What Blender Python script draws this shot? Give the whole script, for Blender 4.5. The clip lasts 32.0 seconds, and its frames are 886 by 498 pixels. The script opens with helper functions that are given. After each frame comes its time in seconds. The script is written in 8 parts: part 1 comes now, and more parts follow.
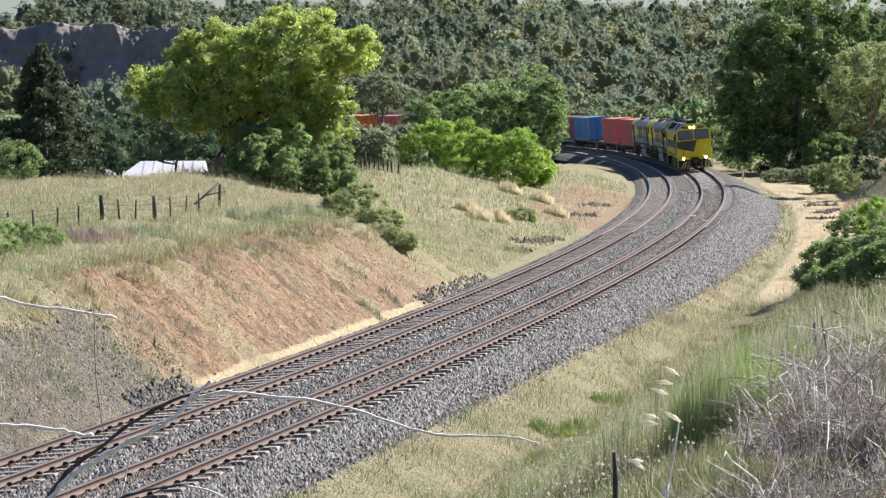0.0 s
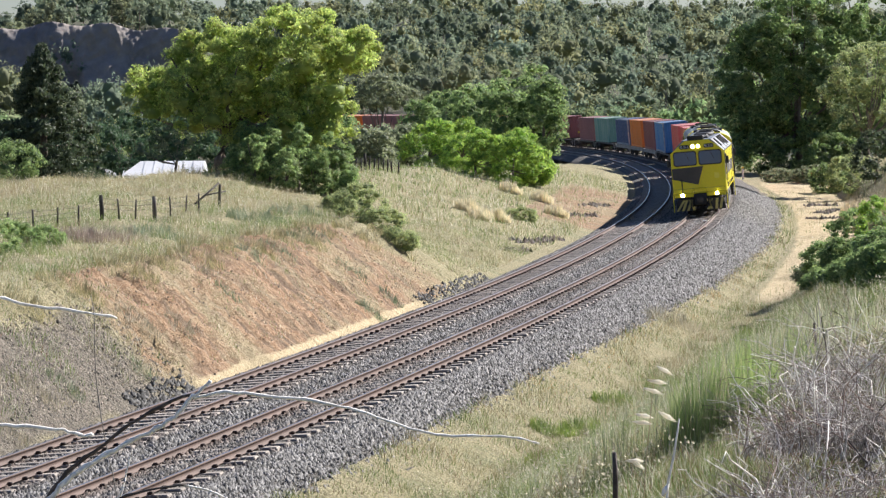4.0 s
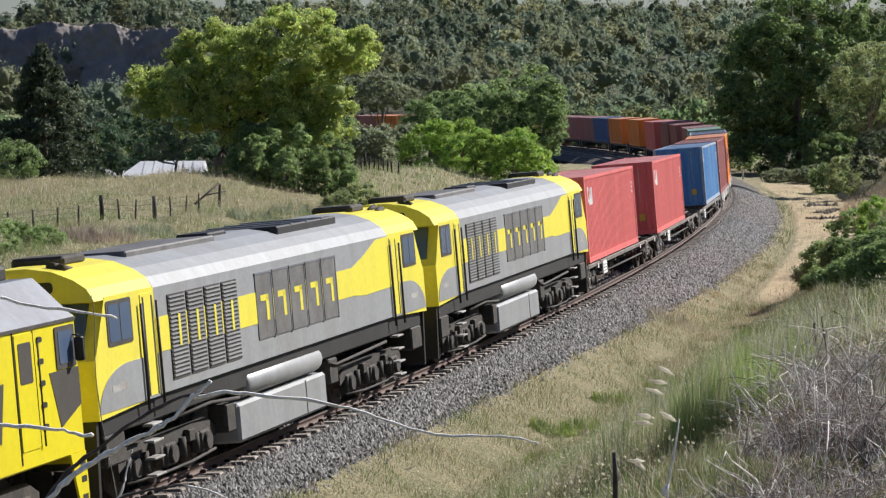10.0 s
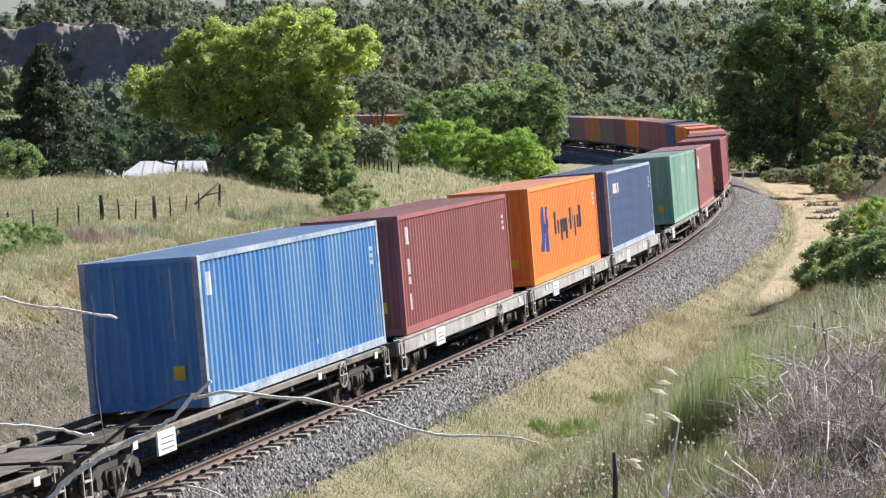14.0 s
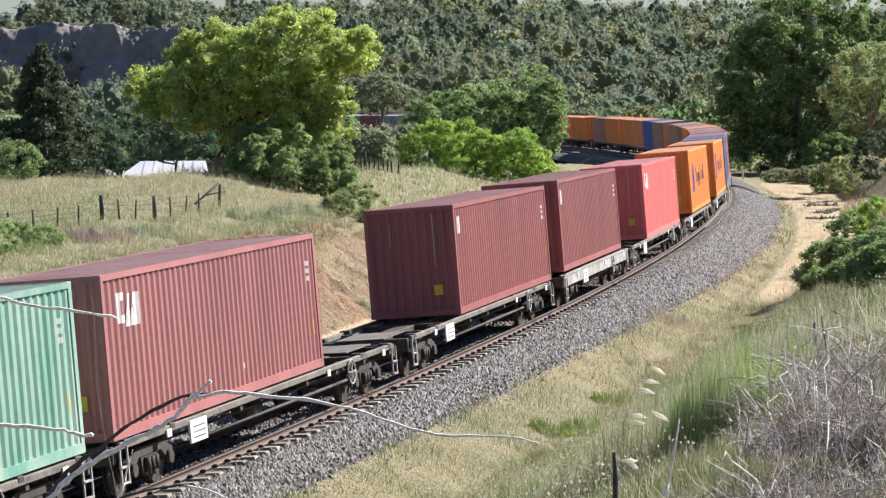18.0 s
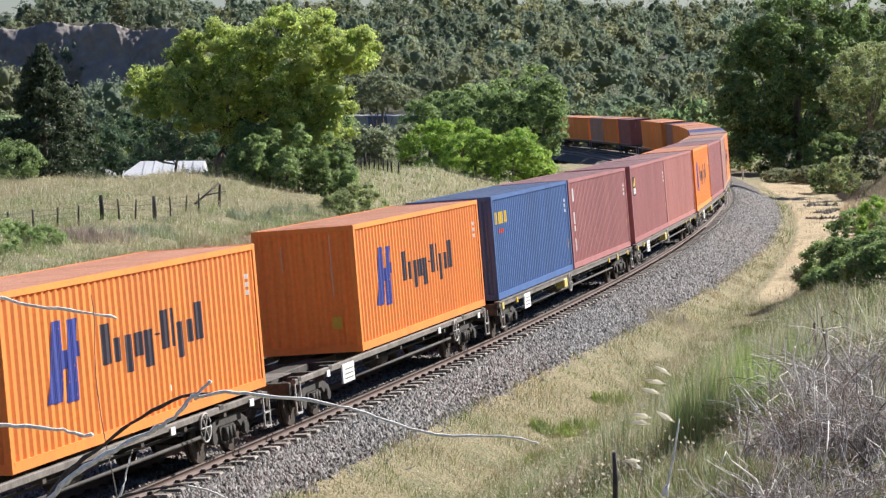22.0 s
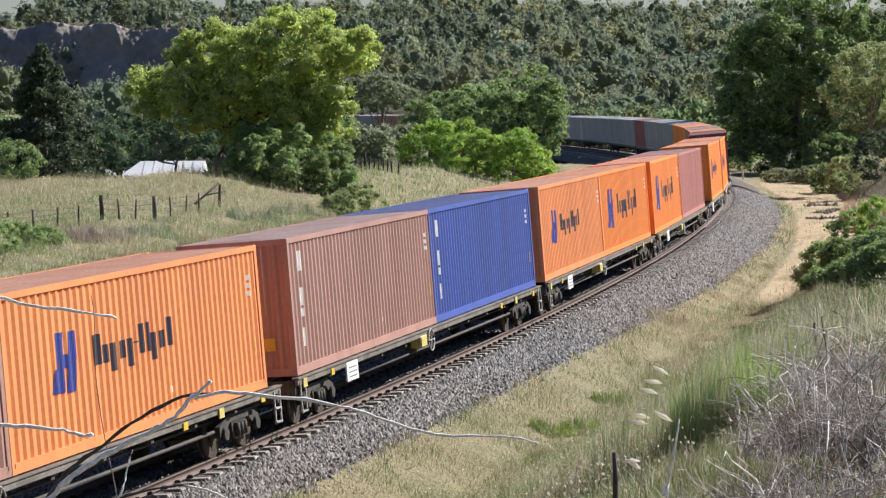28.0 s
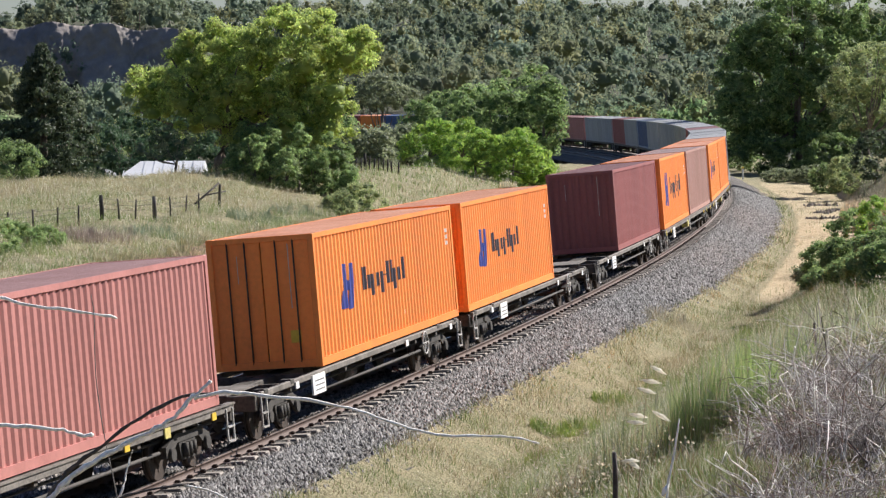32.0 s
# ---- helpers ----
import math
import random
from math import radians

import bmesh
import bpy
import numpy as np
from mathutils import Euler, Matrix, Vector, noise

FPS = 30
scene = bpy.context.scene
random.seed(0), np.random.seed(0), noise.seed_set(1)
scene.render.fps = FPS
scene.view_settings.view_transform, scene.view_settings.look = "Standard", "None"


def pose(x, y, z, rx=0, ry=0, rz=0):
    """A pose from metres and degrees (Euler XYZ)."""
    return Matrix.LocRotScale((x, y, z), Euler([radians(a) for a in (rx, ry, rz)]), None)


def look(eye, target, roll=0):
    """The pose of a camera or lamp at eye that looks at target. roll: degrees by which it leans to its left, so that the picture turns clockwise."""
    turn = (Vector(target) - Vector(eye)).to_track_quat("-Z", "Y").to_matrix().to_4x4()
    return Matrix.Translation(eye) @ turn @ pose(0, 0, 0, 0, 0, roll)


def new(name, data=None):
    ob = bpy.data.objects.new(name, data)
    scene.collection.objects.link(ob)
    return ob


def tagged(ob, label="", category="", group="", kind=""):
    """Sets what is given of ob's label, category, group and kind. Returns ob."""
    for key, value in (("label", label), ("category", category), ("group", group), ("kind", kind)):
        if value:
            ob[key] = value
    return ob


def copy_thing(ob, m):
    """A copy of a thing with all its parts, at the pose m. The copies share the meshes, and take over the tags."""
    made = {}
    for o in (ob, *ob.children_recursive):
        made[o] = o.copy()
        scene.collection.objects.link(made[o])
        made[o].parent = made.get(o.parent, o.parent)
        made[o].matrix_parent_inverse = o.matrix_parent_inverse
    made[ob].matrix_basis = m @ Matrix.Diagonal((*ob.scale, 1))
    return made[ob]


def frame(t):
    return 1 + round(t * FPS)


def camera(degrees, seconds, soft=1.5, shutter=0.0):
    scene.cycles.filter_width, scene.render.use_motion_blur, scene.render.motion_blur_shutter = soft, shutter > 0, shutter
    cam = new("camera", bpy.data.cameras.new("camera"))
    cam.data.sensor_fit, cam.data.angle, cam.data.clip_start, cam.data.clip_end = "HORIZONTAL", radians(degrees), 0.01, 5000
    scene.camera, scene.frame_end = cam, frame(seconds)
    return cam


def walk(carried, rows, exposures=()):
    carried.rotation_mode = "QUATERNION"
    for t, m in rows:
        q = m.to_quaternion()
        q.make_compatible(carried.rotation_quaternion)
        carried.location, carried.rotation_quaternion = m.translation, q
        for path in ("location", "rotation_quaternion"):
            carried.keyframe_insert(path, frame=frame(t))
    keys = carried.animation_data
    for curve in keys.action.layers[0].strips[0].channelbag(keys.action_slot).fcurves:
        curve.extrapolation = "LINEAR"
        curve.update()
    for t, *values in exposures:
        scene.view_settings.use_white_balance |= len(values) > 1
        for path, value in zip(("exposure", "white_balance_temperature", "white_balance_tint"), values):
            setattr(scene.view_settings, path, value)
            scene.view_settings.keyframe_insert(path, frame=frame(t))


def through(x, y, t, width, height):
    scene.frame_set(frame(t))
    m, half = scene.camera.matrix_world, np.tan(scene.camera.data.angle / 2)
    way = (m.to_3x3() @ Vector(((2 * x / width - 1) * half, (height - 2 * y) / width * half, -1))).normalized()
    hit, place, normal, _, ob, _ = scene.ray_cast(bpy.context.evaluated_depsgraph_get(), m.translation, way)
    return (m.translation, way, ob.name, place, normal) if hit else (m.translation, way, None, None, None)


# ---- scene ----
cam = camera(18.87, 32.0, soft=1.3)
EYE_Z = 7.924
CAM_POSE = Matrix.Translation((0, 0, EYE_Z)) @ Euler((math.pi / 2 - 0.07393, 0, 0)).to_matrix().to_4x4() @ Euler((0, 0, -0.00762)).to_matrix().to_4x4()
walk(cam, [(0.0, CAM_POSE), (32.0, CAM_POSE)], exposures=[(0.0, 0.43), (8.0, 0.41), (9.0, 0.17), (10.0, -0.11), (11.0, 0.05), (12.0, 0.26), (14.0, 0.34), (17.0, 0.43), (20.0, 0.37), (22.0, 0.29), (25.0, 0.29), (28.0, 0.15), (29.0, 0.19), (30.0, 0.04), (31.0, -0.01), (32.0, 0.19)])

# ---- light ----
SUN_AZ = radians(37.0)      # horizontal bearing of the sun, from +x towards +y
SUN_EL = radians(36.5)
SUN_DIR = Vector((math.cos(SUN_AZ) * math.cos(SUN_EL), math.sin(SUN_AZ) * math.cos(SUN_EL), math.sin(SUN_EL)))
world = bpy.data.worlds.new("sky")
scene.world = world
world.use_nodes = True
wn = world.node_tree.nodes
sky = wn.new("ShaderNodeTexSky")
sky.sky_type = "NISHITA"
sky.sun_disc = False
sky.sun_elevation = SUN_EL
sky.sun_rotation = math.pi / 2 - SUN_AZ
sky.air_density, sky.dust_density, sky.ozone_density = 1.0, 0.2, 3.0
wn["Background"].inputs[1].default_value = 0.056
tint = wn.new("ShaderNodeMix")
tint.data_type, tint.blend_type = "RGBA", "MULTIPLY"
tint.inputs["Factor"].default_value = 1.0
tint.inputs["B"].default_value = (0.90, 0.98, 1.22, 1)
world.node_tree.links.new(sky.outputs[0], tint.inputs["A"])
world.node_tree.links.new(tint.outputs["Result"], wn["Background"].inputs[0])
sun = new("sun", bpy.data.lights.new("sun", "SUN"))
sun.data.energy, sun.data.angle, sun.data.color = 7.2, radians(0.53), (1.0, 0.96, 0.92)
sun.matrix_world = look(SUN_DIR * 300, (0, 0, 0))

# ---- the line of the railway ----
KN = [-60, 0, 40, 80, 120, 160, 200, 250, 300, 360, 430, 520, 660]
KAPPA = [0.001101, 0.001064, 0.001321, 0.001182, 0.001378, 0.000888, 0.001152, 0.001306, 0.001485, 0.001667, 0.001792, 0.001843, 0.001847]
SLOPE = [-0.00714, -0.00723, -0.012, -0.01479, -0.01563, -0.01682, -0.0177, -0.01845, -0.01922, -0.02013, -0.02091, -0.02135, -0.02143]
S_ = np.arange(-560, 1000, 0.5)
I0 = int(round(560 / 0.5))
_k = np.interp(S_, KN, KAPPA) * np.where(S_ < -60, 0.0, 1.0)
_g = np.interp(S_, KN, SLOPE)
TH_ = np.concatenate([[0], np.cumsum((_k[1:] + _k[:-1]) * 0.25)])
TH_ = TH_ - TH_[I0] + 1.31338
X_ = np.concatenate([[0], np.cumsum(np.cos(TH_[:-1]) * 0.5)])
Y_ = np.concatenate([[0], np.cumsum(np.sin(TH_[:-1]) * 0.5)])
X_, Y_ = X_ - X_[I0] - 4.584, Y_ - Y_[I0] + 54.056
Z_ = np.concatenate([[0], np.cumsum((_g[1:] + _g[:-1]) * 0.25)])
Z_ = Z_ - Z_[I0]
CANT, TRACK_GAP, FAR_DZ = 0.0794, 3.686, -0.267


def on_line(s):
    return Vector((np.interp(s, S_, X_), np.interp(s, S_, Y_), np.interp(s, S_, Z_)))


def at(s, d, h=0.0):
    """A place beside the line: s along it, d to its outer side, h over the rails."""
    th = np.interp(s, S_, TH_)
    return Vector((np.interp(s, S_, X_) + math.sin(th) * d, np.interp(s, S_, Y_) - math.cos(th) * d, np.interp(s, S_, Z_) + h))


def track_place(s, o, h, far=False):
    """A place on a canted track: o across it, h square to its plane."""
    th = np.interp(s, S_, TH_)
    d = o - CANT * h - (TRACK_GAP if far else 0.0)
    z = CANT * o + h + (FAR_DZ if far else 0.0)
    return Vector((np.interp(s, S_, X_) + math.sin(th) * d, np.interp(s, S_, Y_) - math.cos(th) * d, np.interp(s, S_, Z_) + z))


def travelled(t):
    t = t - 16.0
    return 20.687 * t - 0.00898 * t * t - 0.00049 * t ** 3


def vehicle_pose(u, t, half=6.8, offset=0.0, lift=0.0):
    """The pose of a vehicle whose middle stands at u along the train: x forwards, y to the outer side of the curve."""
    s = u - travelled(t)
    a, b = on_line(s - half), on_line(s + half)
    f = (a - b).normalized()
    n = Vector((-f.y, f.x, 0)).normalized()
    out = (n + Vector((0, 0, CANT))).normalized()
    y = (out - f * out.dot(f)).normalized()
    z = f.cross(y)
    m = Matrix((f, y, z)).transposed().to_4x4()
    m.translation = (a + b) / 2 + z * lift + f * offset
    return m


def line_coords(x, y):
    """Arrays of s and d of places in the plan, to the nearest point of the line."""
    ss = np.arange(-200, 700, 2.0)
    px, py = np.interp(ss, S_, X_), np.interp(ss, S_, Y_)
    best = np.full(x.shape, 1e9)
    s = np.zeros(x.shape)
    for a, b, c in zip(ss, px, py):
        q = (x - b) ** 2 + (y - c) ** 2
        m = q < best
        best[m], s[m] = q[m], a
    for _ in range(3):
        th = np.interp(s, S_, TH_)
        s = s + (x - np.interp(s, S_, X_)) * np.cos(th) + (y - np.interp(s, S_, Y_)) * np.sin(th)
    th = np.interp(s, S_, TH_)
    d = (x - np.interp(s, S_, X_)) * np.sin(th) - (y - np.interp(s, S_, Y_)) * np.cos(th)
    return s, d


def sstep(a, b, v):
    q = np.clip((v - a) / (b - a), 0, 1)
    return q * q * (3 - 2 * q)


def fbm(x, y, scale, seed=0.0, octaves=3):
    """Smooth waves in the plan, made of sines: cheap, and the same at every build."""
    out = np.zeros_like(x)
    amp = 1.0
    for i in range(octaves):
        a = 1.7 * i + seed
        ca, sa = math.cos(a), math.sin(a)
        u, v = (x * ca + y * sa) / scale, (-x * sa + y * ca) / scale
        out += amp * (np.sin(u * 6.28 + 1.3 * np.sin(v * 4.1 + seed) + a) * np.sin(v * 5.7 + 1.1 * np.sin(u * 3.7 - seed) + 2 * a))
        scale, amp = scale * 0.47, amp * 0.5
    return out


def stone_edge(s):
    """Where the stone bed of the outer track ends and the grass begins."""
    return np.interp(s, [0, 20, 40, 57, 90, 150], [2.6, 2.8, 3.16, 3.55, 3.85, 4.2])


def ground_z(x, y):
    """Height of the ground sheet."""
    x, y = np.asarray(x, float), np.asarray(y, float)
    s, d = line_coords(x, y)
    zl = np.interp(s, S_, Z_)
    # formation under the tracks
    z = np.full(x.shape, -0.75)
    # outer side: ditch edge, then the slope up to where the camera stands
    rise = np.interp(s, [-80, 30, 70, 100, 125, 160, 200, 260], [0.50, 0.50, 0.42, 0.45, 0.90, 0.90, 0.10, 0.03])
    foot = np.interp(s, [0, 50, 90, 120, 150, 200], [5.2, 5.6, 8.5, 8.7, 9.4, 14.0])
    out = -1.0 - 0.1 * sstep(3.5, 5, d) + np.maximum(d - foot, 0) * rise * sstep(0, np.interp(s, [80, 120], [3.0, 1.2]), d - foot)
    top = np.interp(s, [70, 105], [6.2, 1.3])
    out = np.where(out > top, top + (out - top) * 0.15, out)
    z = np.where(d > 3.0, -0.75 + (out + 0.75) * sstep(3.0, 4.5, d), z)
    shoulder = np.interp(d, [2.3, 2.9, 3.5, 4.1, 4.9], [-0.42, -0.70, -0.98, -1.25, -1.6]) + CANT * d
    over = sstep(-0.25, 0.25, d - stone_edge(s)) * (d < 4.9)
    z = np.where(over > 0, np.maximum(z, shoulder - 0.25 + 0.30 * over), z)
    # inner side: the cutting's bank, then the field, which ends in a crest
    base = np.interp(x, [-60, -12, 0, 8, 20], [2.5, 2.3, 1.15, -0.2, -1.2]) + 0.006 * np.clip(y - 110, -60, 0)
    crest = np.interp(x, [-60, -14, 0, 8], [118, 121, 166, 186])
    field = np.maximum(base - 0.10 * np.maximum(y - crest, 0), -9)
    # the mound goes on beside the curve as far as the valley's trees
    span = np.hypot(x, y)
    on = sstep(3, 9, x) * sstep(330, 285, span)
    field = np.maximum(field, field * (1 - on) + (7.85 - 0.0425 * span) * on)
    steep = np.interp(s, [-80, 47, 60], [0.74, 0.74, 0.24])
    lip = -0.75 + zl + (-d - 5.7) * steep
    soft = np.clip((lip - field) / 1.2 + 0.5, 0, 1)
    bank = lip * (1 - soft) + field * soft - 0.6 * soft * (1 - soft)
    near = np.where(d < -5.7, bank, z + zl)
    z = np.where(d < -5.7, bank, near)
    # the wide country: the valley and the wooded hills
    dist = np.hypot(x, y)
    ang = np.arctan2(x, y)
    w_far = sstep(330, 480, dist)
    hill = np.interp(dist, [300, 450, 620, 800, 1100, 1500, 2200, 4500], [-9, -11, -10, -3, 10, 21, 14, 0])
    hill = hill + np.where(dist > 560, 1, 0) * sstep(560, 900, dist) * (3.0 * np.sin(ang * 23 + 0.8) + 1.5 * np.sin(ang * 61))
    hill = hill + sstep(0.03, -0.03, ang) * sstep(800, 1100, dist) * 4.5
    west = sstep(-0.092, -0.104, ang)
    hill = hill + west * sstep(885, 915, dist) * 13
    hill = hill - sstep(-0.142, -0.166, ang) * (5 * sstep(895, 940, dist) + 20 * sstep(950, 1250, dist))
    low = west * sstep(905, 880, dist) * sstep(500, 600, dist)
    hill = hill * (1 - low) - 13 * low
    keep = sstep(26, 10, np.abs(d))
    z = z * (1 - w_far) + np.where(keep > 0, (zl - 0.9) * keep + hill * (1 - keep), hill) * w_far
    # small unevenness away from the tracks
    rough = sstep(4.5, 7, np.abs(d + 1.0))
    z = z + rough * (0.10 * fbm(x, y, 7.0, 0.4) + 0.03 * fbm(x, y, 1.6, 2.0))
    # rills washed down the red face, lumps and slips between them
    cut = sstep(-5.75, -6.3, d) * sstep(-10.9, -9.9, d) * sstep(8, 15, s) * sstep(53, 46, s)
    u = s + 0.45 * d + 0.25 * np.sin(d * 2.1 + s)
    rill = np.abs(np.sin(u * 1.9 + 1.1 * np.sin(u * 0.83))) ** 0.6 * 0.5 + 0.5 * np.abs(np.sin(u * 4.3 + 2.0 * np.sin(u * 1.31 + d))) ** 0.7
    z = z + cut * (0.22 * (rill - 0.6) * (0.6 + 0.5 * np.sin(u * 0.37 + d * 0.5)) + 0.09 * fbm(x, y, 1.1, 5.0, 4) + 0.05 * fbm(x, y, 0.45, 8.0, 2))
    return z


# ---- building helpers ----
class Shape:
    """Collects corners and faces for one mesh."""

    def __init__(self):
        self.v, self.f, self.smooth = [], [], []

    def add(self, v, f, smooth=False):
        n = len(self.v)
        self.v.extend(v)
        self.f.extend([tuple(i + n for i in q) for q in f])
        self.smooth.extend([smooth] * len(f))
        return self

    def box(self, x0, x1, y0, y1, z0, z1, c=0.0):
        """A box, with its edges cut by c."""
        if c <= 0:
            v = [(x, y, z) for x in (x0, x1) for y in (y0, y1) for z in (z0, z1)]
            return self.add(v, [(0, 1, 3, 2), (4, 6, 7, 5), (0, 4, 5, 1), (2, 3, 7, 6), (0, 2, 6, 4), (1, 5, 7, 3)])
        v, ids = [], {}
        for ix, x in enumerate((x0, x1)):
            for iy, y in enumerate((y0, y1)):
                for iz, z in enumerate((z0, z1)):
                    sx, sy, sz = (1 - 2 * ix) * c, (1 - 2 * iy) * c, (1 - 2 * iz) * c
                    ids[ix, iy, iz] = len(v)
                    v += [(x, y + sy, z + sz), (x + sx, y, z + sz), (x + sx, y + sy, z)]
        g = lambda a, b, e, k: ids[a, b, e] + k
        f = [(g(0, 0, 0, 0), g(0, 0, 1, 0), g(0, 1, 1, 0), g(0, 1, 0, 0)), (g(1, 0, 0, 0), g(1, 1, 0, 0), g(1, 1, 1, 0), g(1, 0, 1, 0)),
             (g(0, 0, 0, 1), g(1, 0, 0, 1), g(1, 0, 1, 1), g(0, 0, 1, 1)), (g(0, 1, 0, 1), g(0, 1, 1, 1), g(1, 1, 1, 1), g(1, 1, 0, 1)),
             (g(0, 0, 0, 2), g(0, 1, 0, 2), g(1, 1, 0, 2), g(1, 0, 0, 2)), (g(0, 0, 1, 2), g(1, 0, 1, 2), g(1, 1, 1, 2), g(0, 1, 1, 2))]
        for a in (0, 1):
            for b in (0, 1):
                f.append((g(0, a, b, 1), g(1, a, b, 1), g(1, a, b, 2), g(0, a, b, 2)))
                f.append((g(a, 0, b, 0), g(a, 1, b, 0), g(a, 1, b, 2), g(a, 0, b, 2)))
                f.append((g(a, b, 0, 0), g(a, b, 1, 0), g(a, b, 1, 1), g(a, b, 0, 1)))
                for e in (0, 1):
                    f.append((g(a, b, e, 0), g(a, b, e, 1), g(a, b, e, 2)))
        return self.add(v, f)

    def prism(self, outline, axis, a, b):
        """An outline in the plane square to axis, drawn out from a to b."""
        def put(p, w):
            return (w, p[0], p[1]) if axis == "x" else (p[0], w, p[1]) if axis == "y" else (p[0], p[1], w)
        n = len(outline)
        v = [put(p, a) for p in outline] + [put(p, b) for p in outline]
        f = [(i, (i + 1) % n, n + (i + 1) % n, n + i) for i in range(n)] + [tuple(range(n))[::-1], tuple(range(n, 2 * n))]
        return self.add(v, f)

    def tube(self, pts, radii, n=8, caps=True):
        pts = [Vector(p) for p in pts]
        radii = radii if isinstance(radii, (list, tuple)) else [radii] * len(pts)
        v, f = [], []
        for i, p in enumerate(pts):
            t = (pts[min(i + 1, len(pts) - 1)] - pts[max(i - 1, 0)]).normalized()
            a = t.cross(Vector((0, 0, 1)) if abs(t.z) < 0.95 else Vector((1, 0, 0))).normalized()
            b = t.cross(a)
            for k in range(n):
                w = 2 * math.pi * k / n
                v.append(tuple(p + (a * math.cos(w) + b * math.sin(w)) * radii[i]))
        for i in range(len(pts) - 1):
            for k in range(n):
                f.append((i * n + k, i * n + (k + 1) % n, (i + 1) * n + (k + 1) % n, (i + 1) * n + k))
        self.add(v, f, True)
        if caps:
            m = len(self.v) - len(v)
            self.f += [tuple(m + k for k in range(n))[::-1], tuple(m + (len(pts) - 1) * n + k for k in range(n))]
            self.smooth += [False, False]
        return self

    def disc(self, c, r, axis="y", depth=0.05, n=16, hole=0.0):
        d = Vector({"x": (1, 0, 0), "y": (0, 1, 0), "z": (0, 0, 1)}[axis]) * depth / 2
        return self.tube([Vector(c) - d, Vector(c) + d], r, n)

    def mesh(self, name, material):
        me = bpy.data.meshes.new(name)
        me.from_pydata([tuple(p) for p in self.v], [], self.f)
        if any(self.smooth):
            me.polygons.foreach_set("use_smooth", self.smooth)
        me.materials.append(material)
        return me


def part(name, shape, material, parent, label="", at_pose=None):
    """One mesh object under a thing or a part."""
    me = shape if isinstance(shape, bpy.types.Mesh) else shape.mesh(name, material)
    ob = new(name, me)
    ob.parent = parent
    if at_pose is not None:
        ob.matrix_basis = at_pose
    if label:
        ob["label"] = label
    return ob


def thing(name, label, category, m=None, group="", kind=""):
    ob = new(name)
    ob.empty_display_size = 0.3
    if m is not None:
        ob.matrix_basis = m
    return tagged(ob, label, category, group, kind)


def soup(name, verts, faces, material, tone=None):
    """A mesh straight from arrays: faces all of one size; tone: a value or colour for each corner point."""
    me = bpy.data.meshes.new(name)
    verts, faces = np.asarray(verts, np.float32), np.asarray(faces, np.int32)
    k = faces.shape[1]
    me.vertices.add(len(verts))
    me.vertices.foreach_set("co", verts.ravel())
    me.loops.add(faces.size)
    me.loops.foreach_set("vertex_index", faces.ravel())
    me.polygons.add(len(faces))
    me.polygons.foreach_set("loop_start", np.arange(0, faces.size, k, dtype=np.int32))
    me.polygons.foreach_set("loop_total", np.full(len(faces), k, np.int32))
    if tone is not None:
        tone = np.asarray(tone, np.float32)
        if tone.ndim == 1:
            tone = np.stack([tone] * 3, 1)
        if tone.shape[1] == 3:
            tone = np.concatenate([tone, np.ones((len(tone), 1), np.float32)], 1)
        a = me.attributes.new("tone", "FLOAT_COLOR", "POINT")
        a.data.foreach_set("color", tone.ravel())
    me.update(calc_edges=True)
    me.materials.append(material)
    return me


# ---- materials ----
def node(nt, kind, **values):
    n = nt.nodes.new(kind)
    for k, v in values.items():
        n.inputs[k].default_value = v
    return n


